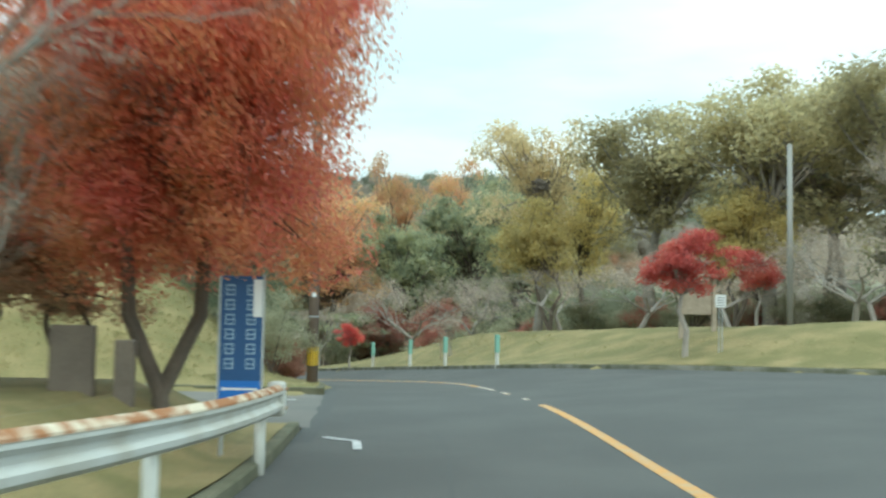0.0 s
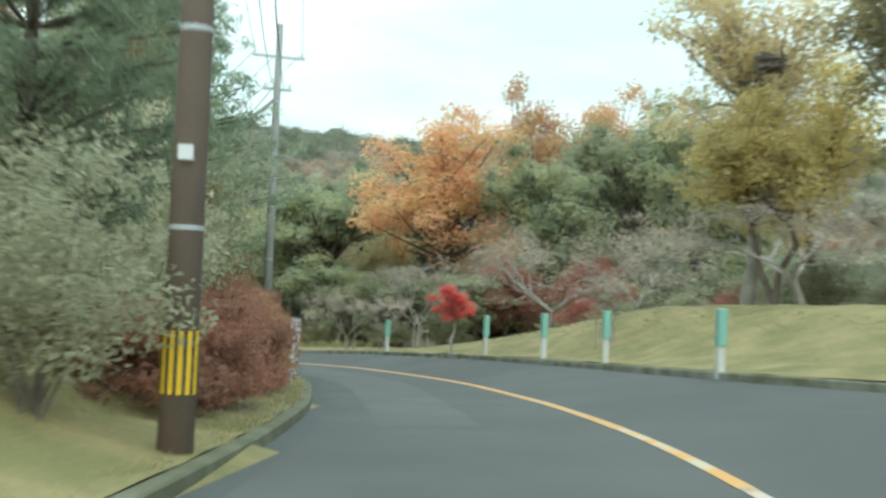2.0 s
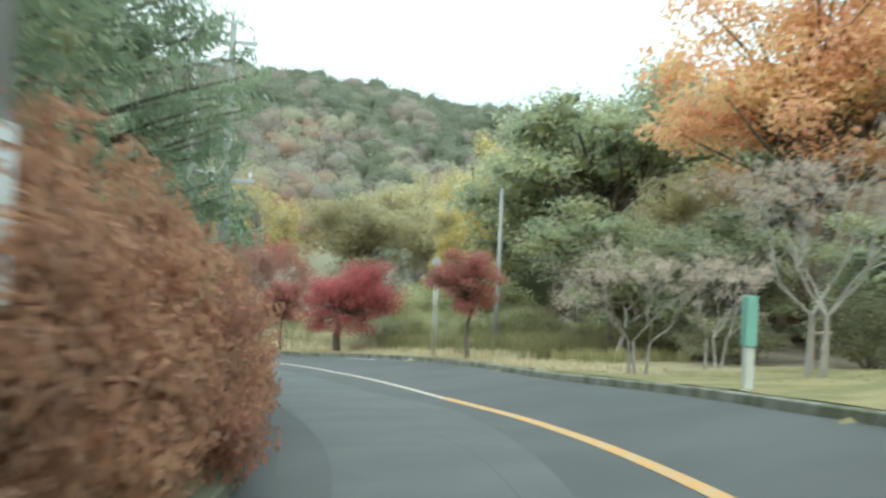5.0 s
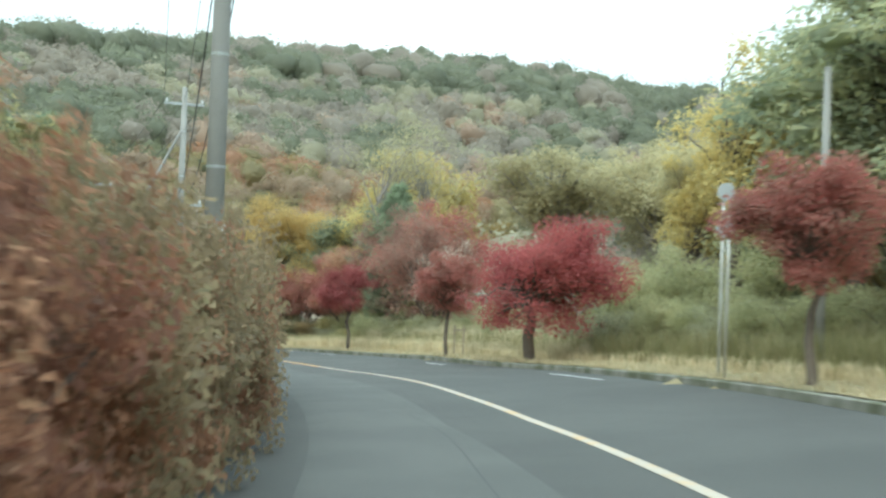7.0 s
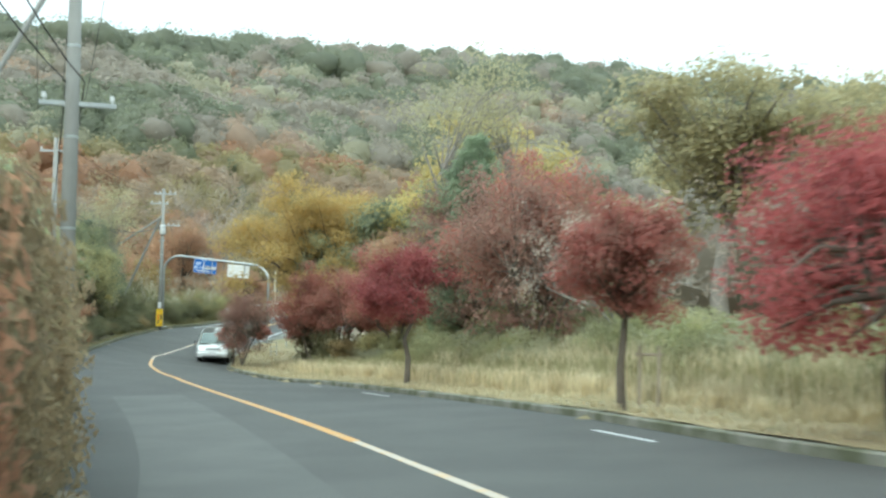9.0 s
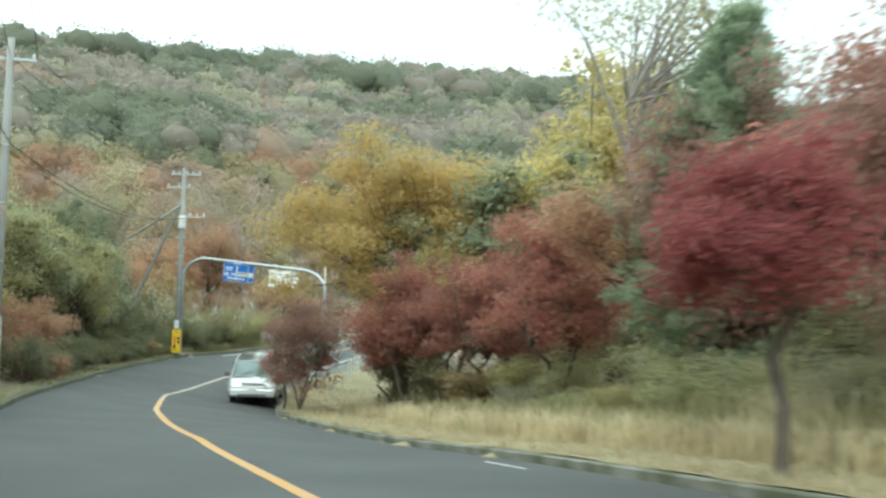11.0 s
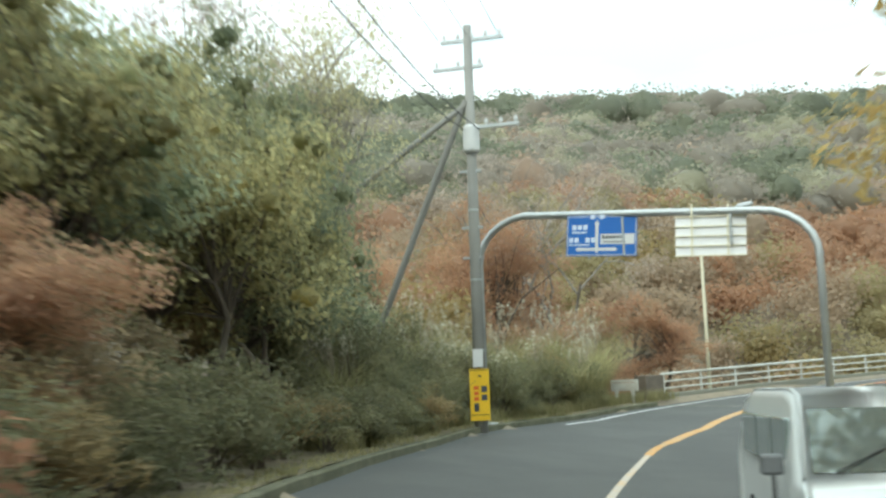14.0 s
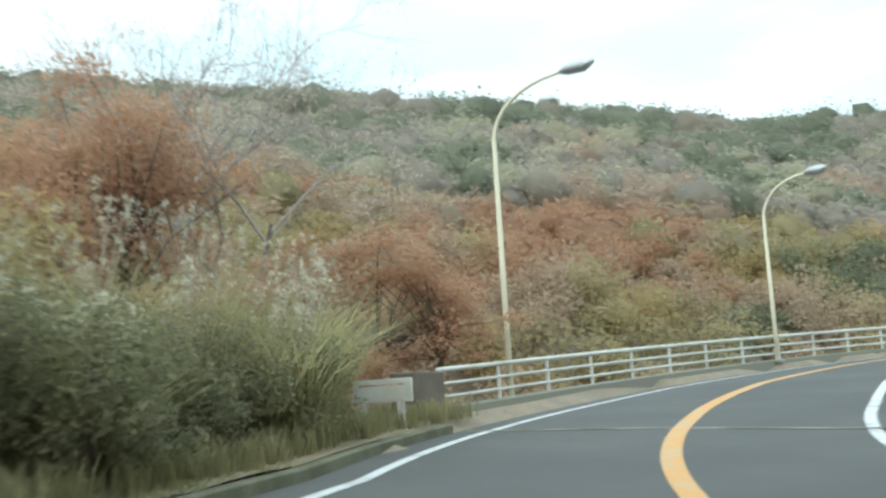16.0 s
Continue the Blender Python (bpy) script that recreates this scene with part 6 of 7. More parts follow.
def sign_arch():
    a, b = Vector((-82.5, 134.48, -6.1)), Vector((-74.9, 136.57, -6.6))
    turn = math.atan2(b.y - a.y, b.x - a.x)
    root = empty("sign_arch", pose_at(a.x, a.y, 0.0, turn), "grey steel arch over the road carrying two sign boards", "sign arch")
    w = (b.xy - a.xy).length
    pts = [(0, 0, -6.4), (0, 0, -2.25)] + [(1.3 - 1.3 * math.cos(t), 0, -2.25 + 1.02 * math.sin(t)) for t in np.linspace(0.25, 1.5, 6)]
    pts += [(w - 1.3 + 1.3 * math.sin(t), 0, -2.75 + 1.02 * math.cos(t)) for t in np.linspace(0.07, 1.4, 6)] + [(w, 0, -2.85), (w, 0, -6.9)]
    part("tube", tubes((pts, 0.078), sides=16), STEEL, root, smooth_faces=True)
    for x, z in ((0, -6.05), (w, -6.6)):
        part("base_plate", boxes((x - 0.22, -0.22, z - 0.25, x + 0.22, 0.22, z + 0.03), bevel=0.02), STEEL, root)
    for x in (2.85, 3.7, 5.37, 6.12):
        part("hanger", boxes((x - 0.025, -0.05, -2.4, x + 0.025, 0.0, -1.02 - 0.095 * x), bevel=0.004), STEEL, root)
    x0, x1, z0, z1, y = 2.41, 4.05, -2.38, -1.46, -0.07
    panel = part("direction_panel", boxes((x0, y - 0.012, z0, x1, y + 0.012, z1), bevel=0.006), BLUE, root, "blue direction sign with white arrows and lettering")
    part("border", boxes((x0 + 0.02, y - 0.016, z0 + 0.02, x1 - 0.02, y - 0.013, z0 + 0.035), (x0 + 0.02, y - 0.016, z1 - 0.035, x1 - 0.02, y - 0.013, z1 - 0.02), (x0 + 0.02, y - 0.016, z0 + 0.035, x0 + 0.035, y - 0.013, z1 - 0.035), (x1 - 0.035, y - 0.016, z0 + 0.035, x1 - 0.02, y - 0.013, z1 - 0.035)), SIGN_WHITE, panel)
    bm = boxes((x0 + 0.68, y - 0.017, z0 + 0.08, x0 + 0.75, y - 0.013, z0 + 0.72), (x0 + 0.3, y - 0.017, z0 + 0.12, x0 + 1.12, y - 0.0135, z0 + 0.19))
    for pts3 in (((x0 + 0.65, z0 + 0.72), (x0 + 0.78, z0 + 0.72), (x0 + 0.715, z0 + 0.82)), ((x0 + 0.3, z0 + 0.1), (x0 + 0.3, z0 + 0.21), (x0 + 0.22, z0 + 0.155)), ((x0 + 1.12, z0 + 0.21), (x0 + 1.12, z0 + 0.1), (x0 + 1.2, z0 + 0.155))):
        bm.faces.new([bm.verts.new((x, y - 0.0165, z)) for x, z in pts3])
    part("arrow", bm, SIGN_WHITE, panel)
    rows = [(x0 + 0.13 + 0.13 * k, z0 + 0.6, x0 + 0.23 + 0.13 * k, z0 + 0.71) for k in range(3)] + [(x0 + 0.06 + 0.13 * k, z0 + 0.31, x0 + 0.16 + 0.13 * k, z0 + 0.42) for k in (0, 1, 3, 4)]
    rows += [(x0 + 0.13, z0 + 0.52, x0 + 0.48, z0 + 0.555), (x0 + 0.06, z0 + 0.24, x0 + 0.55, z0 + 0.27), (x0 + 0.56, z0 + 0.84, x0 + 0.66, z0 + 0.94), (x0 + 0.78, z0 + 0.84, x0 + 0.88, z0 + 0.94)]
    bars(panel, rows, material("pale_lettering", (0.55, 0.63, 0.74), 0.5, vary=0.2, size=0.05, fine=80, bump=0), y - 0.013)
    plate = part("place_plate", boxes((x0 + 0.8, y - 0.018, z0 + 0.27, x1 - 0.06, y - 0.013, z0 + 0.5)), SIGN_WHITE, panel, "white plate with dark lettering")
    bars(plate, [(x0 + 0.84 + 0.085 * k, z0 + 0.39, x0 + 0.9 + 0.085 * k, z0 + 0.46) for k in range(6)] + [(x0 + 0.86, z0 + 0.31, x0 + 1.38, z0 + 0.335)], INK, y - 0.0185)
    hang(panel, 3.23, y, -1.5, 4.4, 6)
    # the second board, a white panel of five lights behind a grid of rails
    x0, x1, z0, z1 = 4.97, 6.44, -2.6, -1.76
    board = part("white_panel", boxes((x0, y + 0.005, z0, x1, y + 0.02, z1), bevel=0.004), material("panel_white", (0.8, 0.8, 0.8), 0.4, vary=0.04, size=0.5, fine=10, bump=0.0), root, "white panel behind a grid of thin steel rails")
    for k in range(5):
        z = z0 + (z1 - z0) * k / 4
        part("rail", boxes((x0 - 0.02, y - 0.03, z - 0.012, x1 + 0.02, y, z + 0.012)), CREAM, board)
    for x in (x0 + 0.35, x0 + 1.1):
        part("upright", boxes((x - 0.018, y - 0.05, z0 - 0.02, x + 0.018, y - 0.03, z1 + 0.26)), CREAM, board)
    hang(board, 5.7, y, -1.8, 2.6, 14)


sign_arch()


# the bridge
def rail_run(name, s0, s1, lat, label, base=True):
    root = empty(name, place(s0, lat), label, "railing")
    inv = root.matrix_world.inverted()

    def spot(s, up, dl=0.0):
        p = at(s, lat(s) + dl if callable(lat) else lat + dl)
        return inv @ Vector((p[0], p[1], float(road_z(s, max(min(lat, 99), -99) if not callable(lat) else lat(s))) + up))
    ss = np.arange(s0, s1, 0.8)
    for z, r in ((0.92, 0.045), (0.66, 0.032), (0.42, 0.032)):
        part("rail", tubes(([spot(s, z) for s in ss], r), sides=8), WHITE_PAINT, root, smooth_faces=True)
    for s in np.arange(s0 + 0.1, s1, 1.9):
        part("post", tubes(([spot(s, 0.15), spot(s, 0.92)], [0.045, 0.04]), sides=6), WHITE_PAINT, root)
    if base:
        v = []
        for s in ss:
            v += [spot(s, -0.4, 0.22), spot(s, 0.22, 0.22), spot(s, 0.24, 0.2), spot(s, 0.24, -0.2), spot(s, 0.22, -0.22), spot(s, -0.4, -0.22)]
        f = [(i * 6 + j, i * 6 + j + 1, i * 6 + 7 + j, i * 6 + 6 + j) for i in range(len(ss) - 1) for j in range(5)] + [(0, 1, 2, 3, 4, 5)]
        mesh_object("base_wall", v, f, KERB, root, "low stained concrete base wall")
    return root


rail_run("bridge_railing", 243.6, 316, 3.75, "cream-white steel bridge railing on a concrete base")
rail_run("bridge_railing", 237.5, 316, -6.3, "cream-white steel bridge railing on the inner side of the bend")
block = part("end_block", boxes((-0.55, -0.26, -0.5, 0.45, 0.26, 0.92), bevel=0.03), STONE, None, "dark stained concrete end block of the bridge railing")
block.matrix_world = Matrix.Translation((*at(243.0, 3.72), float(road_z(243, 2.8)))) @ Matrix.Rotation(heading(243), 4, "Z")
tagged(block, category="bridge block")


def low_board():
    root = empty("low_board", Matrix.Translation((*at(240.9, 3.05), float(road_z(241, 2.1)))) @ Matrix.Rotation(heading(241) - math.pi / 2, 4, "Z"), "low white board on two short white legs beside the bridge", "sign")
    part("board", boxes((-0.52, -0.03, 0.52, 0.52, 0.03, 0.88), bevel=0.01), WHITE_PAINT, root)
    for x in (-0.3, 0.3):
        part("leg", tubes(([(x * 1.35, 0, -0.35), (x, 0, 0.6)], 0.065), sides=4), WHITE_PAINT, root)
    bars(root, [(-0.4, 0.78, 0.4, 0.8)], RUST, -0.031)


low_board()


def street_lamp(s, lat, h, reach, label):
    root = empty("street_lamp", Matrix.Translation((*at(s, lat), float(road_z(s, 2.8)) + 0.2)) @ Matrix.Rotation(heading(s), 4, "Z"), label, "street lamp", "lamps along the bridge")
    pts = [(0, 0, -0.3), (0, 0, h * 0.45), (0, 0, h - 1.2)] + [(0, -reach * 0.72 * (1 - math.cos(t)), h - 1.2 + 1.12 * math.sin(t)) for t in np.linspace(0.2, 1.35, 7)] + [(0, -reach * 0.8, h - 0.04)]
    part("pole", tubes((pts, [0.075, 0.06, 0.05] + [0.04] * 8), sides=12), CREAM, root, smooth_faces=True)
    part("lamp_head", tubes(([(0, -reach * 0.72, h - 0.07), (0, -reach * 0.8, h - 0.05), (0, -reach * 0.95, h - 0.05), (0, -reach * 1.05, h + 0.0)], [0.05, 0.12, 0.13, 0.05]), sides=12), STEEL, root, "grey lamp head", True)
    part("base_plate", boxes((-0.14, -0.14, -0.02, 0.14, 0.14, 0.04), bevel=0.01), STEEL, root)


street_lamp(246.1, 3.8, 6.5, 2.3, "tall pale street lamp with a curved arm over the bridge")
street_lamp(258.4, 3.5, 5.4, 2.0, "tall pale street lamp with a curved arm over the bridge")
street_lamp(272.0, 3.75, 6.0, 2.0, "tall pale street lamp with a curved arm over the bridge")

# the joint where the bridge begins
js = np.array([241.3, 241.45])
strip(js, [(np.full(2, k), road_z(js, np.full(2, k)) + 0.008) for k in np.linspace(-4.9, 1.9, 6)], [KERB_TOP], [0] * 5, "expansion_joint", "pale expansion joint across the bridge deck", "road marking")
# tar seams in the worn lane
for a, b, lat in ((73, 82, 0.15), (118, 150, -0.9)):
    sm = np.arange(a, b, 0.6)
    off = lat + 0.06 * np.sin(sm * 0.7) * np.cos(sm * 0.23)
    strip(sm, [(off - 0.018, road_z(sm, off) + 0.004), (off + 0.018, road_z(sm, off) + 0.004)], [PATCHED], [0], "tar_seam", "dark tar seam along the lane", "road")
# short white strokes at the side road's mouth
for s, lat, ln, turn in ((80.3, 1.53, 0.66, 45), (79.6, 1.27, 0.9, 3), (87.55, 2.8, 0.5, 64), (85.6, 2.93, 0.6, -23)):
    p = at(s, lat)
    ob = part("stroke", boxes((-ln / 2, -0.06, 0.0, ln / 2, 0.06, 0.004)), WHITE, None, "short worn white stroke on the asphalt")
    ob.matrix_world = Matrix.Translation((p[0], p[1], float(road_z(s, min(lat, 2.2))) + 0.03 + (0.012 * (lat - 2) if lat > 2 else -0.02))) @ Matrix.Rotation(heading(s) + radians(turn), 4, "Z")
    tagged(ob, category="road marking", kind="structure")


# little white fence pieces and a post inside the bend
def fence_piece(x, y, turn, n, label):
    root = empty("low_fence", stand(x, y, 0, turn), label, "fence")
    for k in range(n):
        part("post", tubes(([(k * 0.35, 0, -0.2), (k * 0.35, 0, 0.85)], 0.025), sides=7), WHITE_PAINT, root)
    for z in (0.3, 0.55, 0.8):
        part("rail", tubes(([(-0.05, 0, z), ((n - 1) * 0.35 + 0.05, 0, z)], 0.018), sides=7), WHITE_PAINT, root)


fence_piece(-68.9, 130.4, 60, 2, "short white tubular fence piece inside the bend")
fence_piece(-73.0, 137.2, 35, 6, "white tubular fence inside the bend")
fence_piece(-75.6, 140.6, -60, 9, "white tubular fence curving along the inner pavement")
fence_piece(-73.6, 137.0, -48, 8, "white tubular fence curving along the inner pavement")
lp = empty("marker_lamp", stand(-66.0, 131.8), "pale twin post with a yellow reflector on top", "post")
for k in (-0.05, 0.05):
    part("tube", tubes(([(k, 0, -0.2), (k, 0, 1.25)], 0.022), sides=8), WHITE_PAINT, lp)
part("reflector", boxes((-0.1, -0.03, 1.25, 0.1, 0.03, 1.5), bevel=0.01), YELLOW, lp, "yellow reflector")


# the silver van in the other lane
def van():
    m = Matrix.Translation((*at(217.2, -3.5), float(road_z(217.2, -3.5)))) @ Matrix.Rotation(heading(217.2) + math.pi + radians(-3), 4, "Z") @ Matrix.Diagonal((1, 1, 0.93, 1))
    root = empty("van", m, "silver-white van driving in the opposite lane", "van")
    silver = material("silver_paint", (0.6, 0.62, 0.61), 0.3, 0.25, vary=0.03, size=1.0, fine=5, bump=0)
    # the sky's reflection is put into the glass as a grey-green, half-metallic base
    glass = material("van_glass", (0.3, 0.35, 0.33), 0.05, 0.55, vary=0.1, size=0.5, fine=4, bump=0)
    rubber = material("tyre_rubber", (0.025, 0.025, 0.025), 0.85, vary=0.2, size=0.2, fine=40)
    trim = material("grey_trim", (0.12, 0.125, 0.125), 0.55, vary=0.1, size=0.3, fine=30, bump=0)
    lens = material("lamp_glass", (0.75, 0.78, 0.78), 0.12, vary=0.05, size=0.2, fine=20, bump=0)
    # side outline, x forward
    side = [(-2.2, 0.34), (2.12, 0.34), (2.26, 0.5), (2.25, 0.78), (2.12, 0.98), (1.95, 1.08), (1.32, 1.72), (1.15, 1.83), (0.6, 1.9), (-1.9, 1.9), (-2.12, 1.82), (-2.24, 1.1), (-2.24, 0.5)]
    bm = bmesh.new()
    rings = []
    for y in (-0.84, -0.8, 0.8, 0.84):
        k = 1.0 if abs(y) < 0.82 else 0.0
        rings.append([bm.verts.new((x * (1 if k else 0.985), y * (1.0 if z < 1.05 else 1 - 0.16 * (z - 1.05) / 0.85), z * (1 if k else 0.99) + (0 if k else 0.01))) for x, z in side])
    for a, b in zip(rings, rings[1:]):
        for i in range(len(side)):
            bm.faces.new((a[i], b[i], b[(i + 1) % len(side)], a[(i + 1) % len(side)]))
    bm.faces.new(rings[0])
    bm.faces.new(rings[-1][::-1])
    bmesh.ops.recalc_face_normals(bm, faces=bm.faces)
    bmesh.ops.bevel(bm, geom=[e for e in bm.edges if e.calc_face_angle(0) > 0.5], offset=0.1, segments=4, profile=0.5, affect="EDGES")
    part("body", bm, silver, root, smooth_faces=True)
    bm = bmesh.new()
    bm.faces.new([bm.verts.new(v) for v in ((1.93, -0.7, 1.12), (1.93, 0.7, 1.12), (1.36, 0.62, 1.7), (1.36, -0.62, 1.7))])
    bmesh.ops.solidify(bm, geom=bm.faces[:], thickness=-0.02)
    part("windscreen", bm, glass, root)
    for sy in (-1, 1):
        for x0, x1 in ((0.55, 1.35), (-0.6, 0.45), (-1.9, -0.7)):
            part("side_window", boxes((x0, sy * 0.8 - 0.03, 1.12, x1, sy * 0.8 + 0.03, 1.62), bevel=0.02), glass, root)
        lamp = part("headlight", boxes((2.1, sy * 0.61 - 0.2, 0.76, 2.2, sy * 0.61 + 0.2, 0.9), bevel=0.03), lens, root)
        part("mirror", boxes((1.45, sy * 0.98 - 0.1, 1.08, 1.58, sy * 0.98 + 0.1, 1.28), bevel=0.03), trim, root)
        for x in (1.4, -1.35):
            wheel = empty("wheel", m, "", "")
            wheel.parent = root
            wheel.matrix_parent_inverse = Matrix.Identity(4)
            wheel.matrix_basis = Matrix.Translation((x, sy * 0.74, 0.31))
            part("tyre", tubes(([(0, -0.1, 0), (0, 0.1, 0)], 0.31), sides=24), rubber, wheel)
            part("rim", tubes(([(0, -0.108, 0), (0, 0.108, 0)], 0.19), sides=20), STEEL, wheel)
    part("bumper", boxes((2.15, -0.8, 0.36, 2.32, 0.8, 0.64), bevel=0.05), silver, root)
    part("grille", boxes((2.2, -0.38, 0.77, 2.25, 0.38, 0.88), bevel=0.01), trim, root)
    part("lower_grille", boxes((2.28, -0.5, 0.4, 2.33, 0.5, 0.455), bevel=0.01), trim, root)
    for z in (0.795, 0.825, 0.855):
        part("grille_slat", boxes((2.245, -0.36, z - 0.006, 2.258, 0.36, z + 0.006)), silver, root)
    part("side_skirt", boxes((-2.0, -0.855, 0.3, 1.95, 0.855, 0.5), bevel=0.03), trim, root, "dark grey lower body")
    for y in (-0.83, 0.83):
        part("door_seam", boxes((0.46, y - 0.02, 0.5, 0.475, y + 0.02, 1.1)), trim, root)
    part("number_plate", boxes((2.32, -0.17, 0.5, 2.335, 0.17, 0.66), bevel=0.003), SIGN_WHITE, root)
    for y in (-0.5, 0.1):
        part("wiper", tubes(([(1.96, y, 1.13), (1.75, y + 0.45, 1.32)], 0.01), sides=5), BLACK, root)


van()


def bird_nest(x, y, z):
    rng = np.random.default_rng(61)
    bm = bmesh.new()
    for k in range(70):
        a, r, h = rng.uniform(0, 6.283), rng.uniform(0.1, 0.42), rng.uniform(-0.28, 0.28)
        p = Vector((r * math.cos(a), r * math.sin(a), h))
        w = Vector((-math.sin(a), math.cos(a), rng.normal() * 0.3)) * rng.uniform(0.2, 0.4)
        tube(bm, [p - w, p + w * 0.1 + Vector((0, 0, 0.03)), p + w], 0.03, 4)
    ob = part("bird_nest", bm, BARK, None, "round dark bird nest high in the yellow tree")
    ob.matrix_world = Matrix.Translation((x, y, z))
    tagged(ob, category="nest")


bird_nest(6.5, 55.5, 8.3)


# ---- grasses ----
def blades(rng, xy, z, height, spread, per, width, droop=0.35):
    """Tufts of thin bent blades at the given places: vertices and faces."""
    n = len(xy) * per
    base = np.repeat(np.c_[xy, z], per, 0) + np.c_[rng.normal(size=(n, 2)) * spread * 0.35, np.full(n, -0.03)]
    h = np.repeat(np.broadcast_to(height, len(xy)), per) * rng.uniform(0.55, 1.15, n)
    a = rng.uniform(0, 6.283, n)
    out = np.c_[np.cos(a), np.sin(a)] * (h * rng.uniform(0.1, droop * 2, n))[:, None]
    side = np.c_[-np.sin(a), np.cos(a), np.zeros(n)] * (width * rng.uniform(0.6, 1.3, n))[:, None] / 2
    mid = base + np.c_[out * 0.35, h * 0.62]
    tip = base + np.c_[out, h * rng.uniform(0.75, 1.0, n)]
    v = np.stack([base - side, base + side, mid + side * 0.8, mid - side * 0.8, tip], 1).reshape(-1, 3)
    i = np.arange(n)[:, None] * 5
    f = np.concatenate([i + [0, 1, 2, 3]]).tolist() + np.concatenate([i + [3, 2, 4]]).tolist()
    return v, f


def meadow(name, label, mat, seed, s0, s1, side, d0, d1, count, height, per, width, spread=0.12):
    rng = np.random.default_rng(seed)
    s = rng.uniform(s0, s1, count)
    d = d0 + (d1 - d0) * rng.random(count) ** 1.3
    lat = left_edge(s) + d if side > 0 else right_edge(s) - d
    xy = at(s, lat)
    v, f = blades(rng, xy, ground_z(xy, False), height, spread, per, width)
    tagged(mesh_object(name, v, f, mat, None, label), category="grass", kind="stuff")


meadow("dry_grass", "dry straw-coloured grass tufts behind the kerb", STRAW, 31, 139, 222, -1, 0.3, 3.4, 2600, 0.2, 9, 0.016)
meadow("tall_grass", "tall green and straw grass on the slope", STRAW, 32, 150, 214, -1, 2.4, 5.5, 900, 0.42, 20, 0.022, 0.3)
meadow("tall_grass", "tall green grass on the slope", GRASS_LEAF, 33, 145, 214, -1, 3.4, 8.0, 800, 0.5, 18, 0.025, 0.3)
meadow("tall_grass", "tall pale feathery grass on the slope", STRAW, 38, 166, 190, -1, 2.6, 5.6, 420, 0.7, 22, 0.02, 0.3)
meadow("tall_grass", "shoulder-high green and straw grass on the bank", GRASS_LEAF, 39, 150, 192, -1, 3.2, 7.0, 620, 1.05, 26, 0.02, 0.5)
meadow("tall_grass", "tall straw grass with feathery tips on the bank", STRAW, 40, 168, 190, -1, 3.4, 6.4, 300, 1.25, 20, 0.018, 0.5)
meadow("tall_grass", "deep bank of straw and green grass inside the bend", STRAW, 41, 176, 206, -1, 2.2, 7.5, 900, 0.75, 22, 0.02, 0.45)
meadow("tall_grass", "deep bank of green grass inside the bend", GRASS_LEAF, 42, 176, 206, -1, 2.8, 8.0, 600, 0.85, 22, 0.02, 0.45)
meadow("lawn_grass", "short autumn lawn with fallen leaves", GRASS_LEAF, 34, 88, 139, -1, 0.25, 5.0, 4200, 0.07, 8, 0.014)
meadow("lawn_grass", "short autumn lawn on the bank", GRASS_LEAF, 35, 91, 112, 1, 0.25, 9.0, 6000, 0.1, 8, 0.014)
meadow("verge_grass", "tufts of grass and moss along the left kerb", GRASS_LEAF, 36, 96, 236, 1, 0.2, 0.75, 2400, 0.13, 8, 0.014)
meadow("tall_grass", "rough grass at the bank's foot before the bridge", GRASS_LEAF, 37, 222, 243, 1, 0.5, 4.2, 1300, 0.45, 14, 0.016, 0.2)


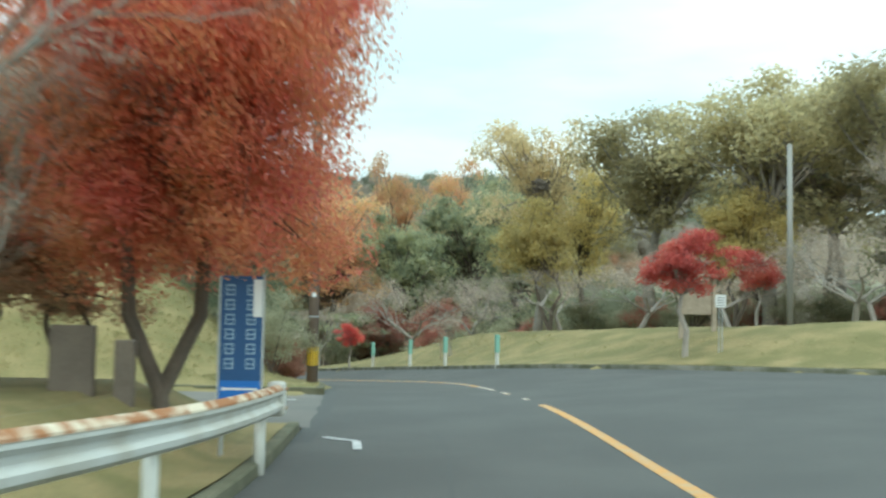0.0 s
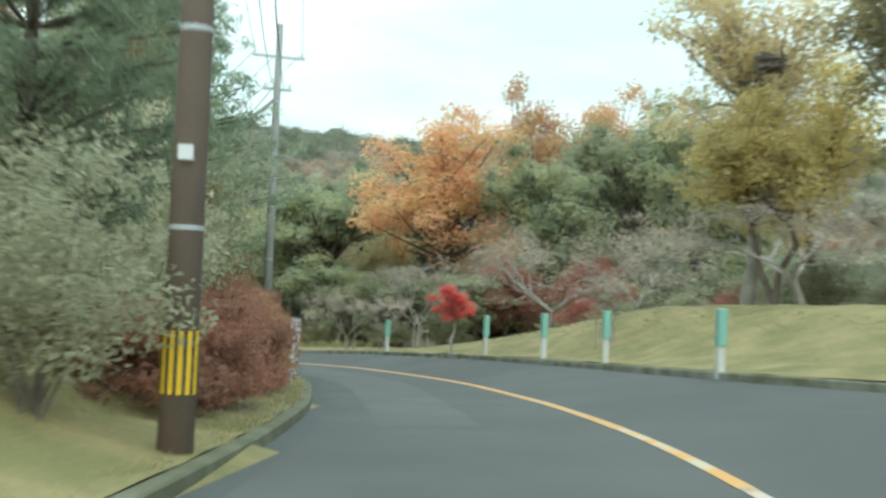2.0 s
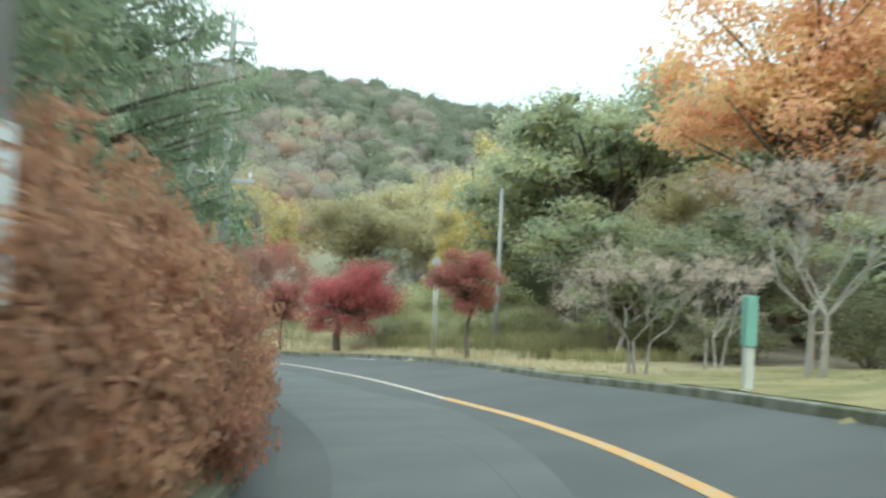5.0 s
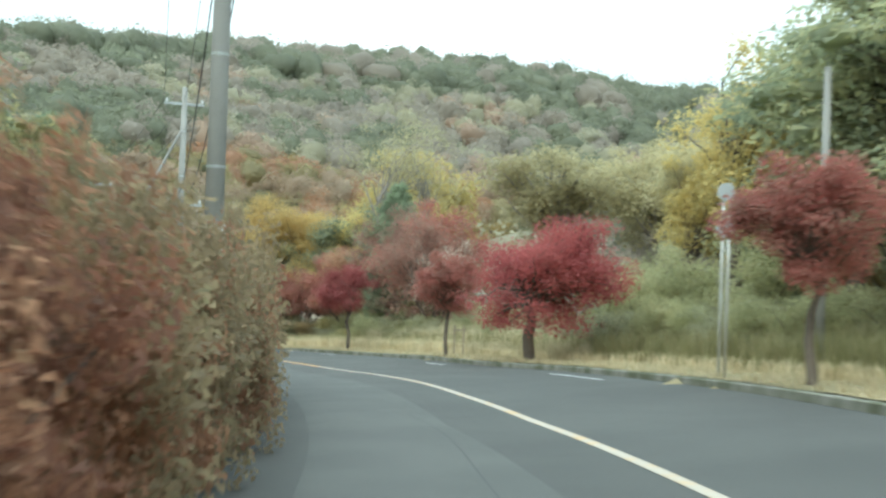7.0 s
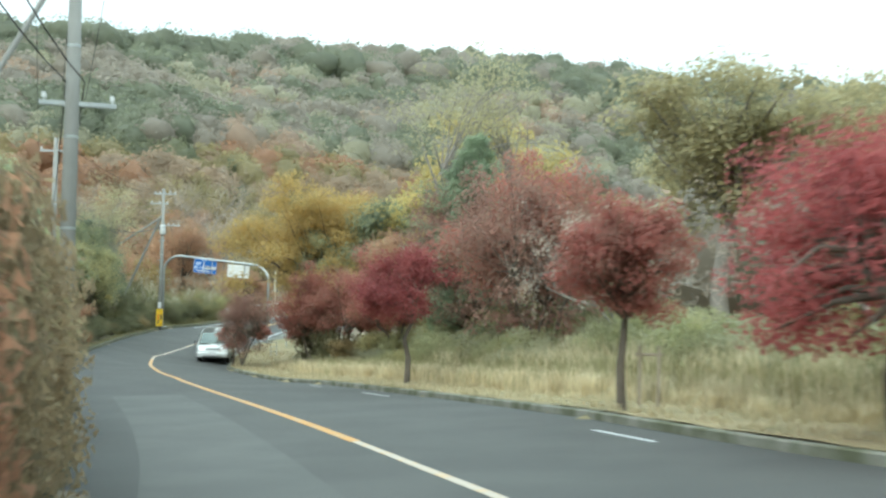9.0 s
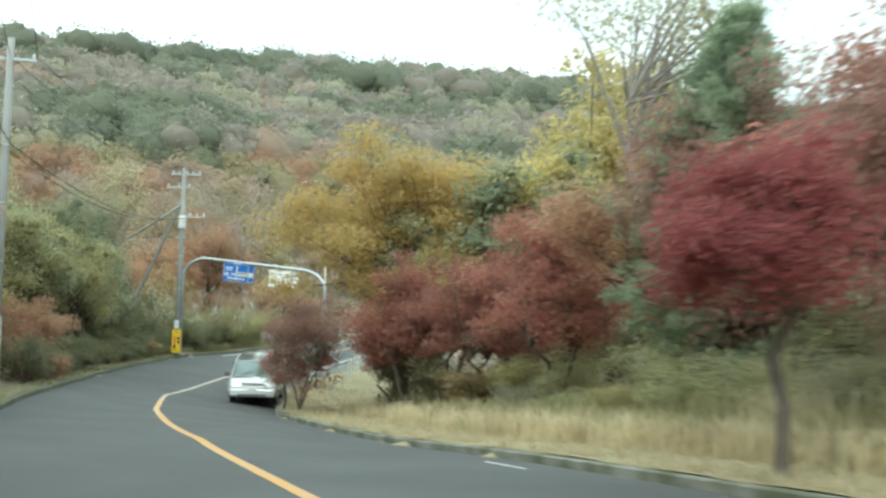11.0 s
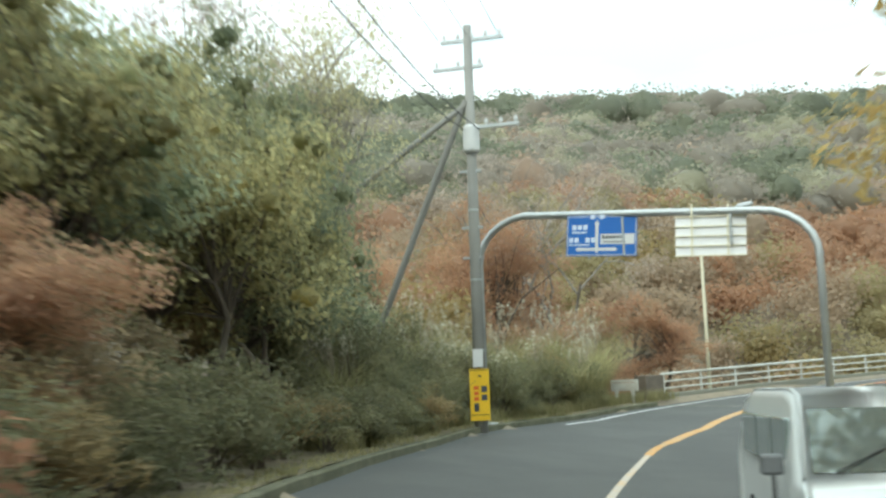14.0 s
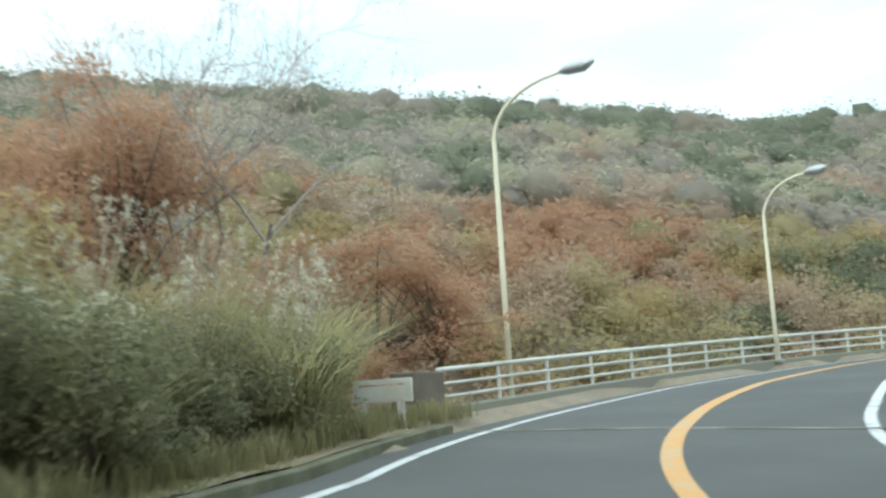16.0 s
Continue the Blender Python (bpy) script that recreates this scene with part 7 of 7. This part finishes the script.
def pampas(x, y, h, seed):
    rng = np.random.default_rng(seed)
    root = empty("pampas_grass", stand(x, y), "tall pampas grass clump with pale feathery plumes", "grass", "pampas beside the bridge")
    v, f = blades(rng, np.zeros((1, 2)), np.zeros(1), h * 0.85, 0.5, 480, 0.024, 0.6)
    mesh_object("blades", v, f, GRASS_LEAF, root)
    c, r = [], []
    bm = bmesh.new()
    for k in range(16):
        a, o = rng.uniform(0, 6.283), rng.uniform(0.1, 0.55) * h * 0.5
        tip = np.array([math.cos(a) * o, math.sin(a) * o, h * rng.uniform(0.8, 1.05)])
        tube(bm, [(0, 0, 0), tuple(tip * [0.4, 0.4, 0.7]), tuple(tip)], 0.006, 4, False)
        for t in np.linspace(0, 1, 5):
            c.append(tip + np.array([math.cos(a) * 0.12 * t, math.sin(a) * 0.12 * t, 0.18 - 0.3 * (t - 0.35) ** 2 - 0.2 * t * 0]) * [1, 1, 1] + [0, 0, 0.16 * (1 - t) - 0.1])
            r.append(0.055)
    part("stalk", bm, TIMBER, root)
    v, q = leaf_quads(rng, np.array(c), np.array(r) * 1.2, 700, 0.05, 0.0, 0.25)
    mesh_object("plume", v, q, PLUME, root)
    return root


PLUME = leaf("plumes", (0.33, 0.3, 0.22), (0.42, 0.39, 0.29), (0.5, 0.46, 0.36))
rng = np.random.default_rng(8)
for k, (s, lat, h) in enumerate([(231.5, 3.4, 1.7), (232.6, 4.4, 2.1), (233.6, 3.6, 1.8), (234.6, 4.6, 2.2), (235.6, 3.8, 1.6), (236.6, 4.8, 2.0), (237.8, 4.2, 1.5), (228.5, 4.2, 2.0), (239, 4.8, 1.5), (226.5, 3.9, 1.8), (235.2, 6.2, 2.9), (232.0, 6.2, 2.8), (237.0, 3.5, 2.1), (238.6, 4.6, 3.0), (240.2, 5.2, 3.0), (236.4, 4.4, 2.8), (233.8, 5.2, 2.6), (230.0, 4.6, 2.4), (238.2, 2.9, 1.9), (240.8, 4.2, 2.6), (241.6, 5.0, 3.0), (239.6, 3.6, 2.3), (234.4, 3.0, 1.5), (236.0, 5.6, 2.6), (233.0, 6.8, 2.8)]):
    p = at(s, lat)
    pampas(p[0], p[1], h, 50 + k)
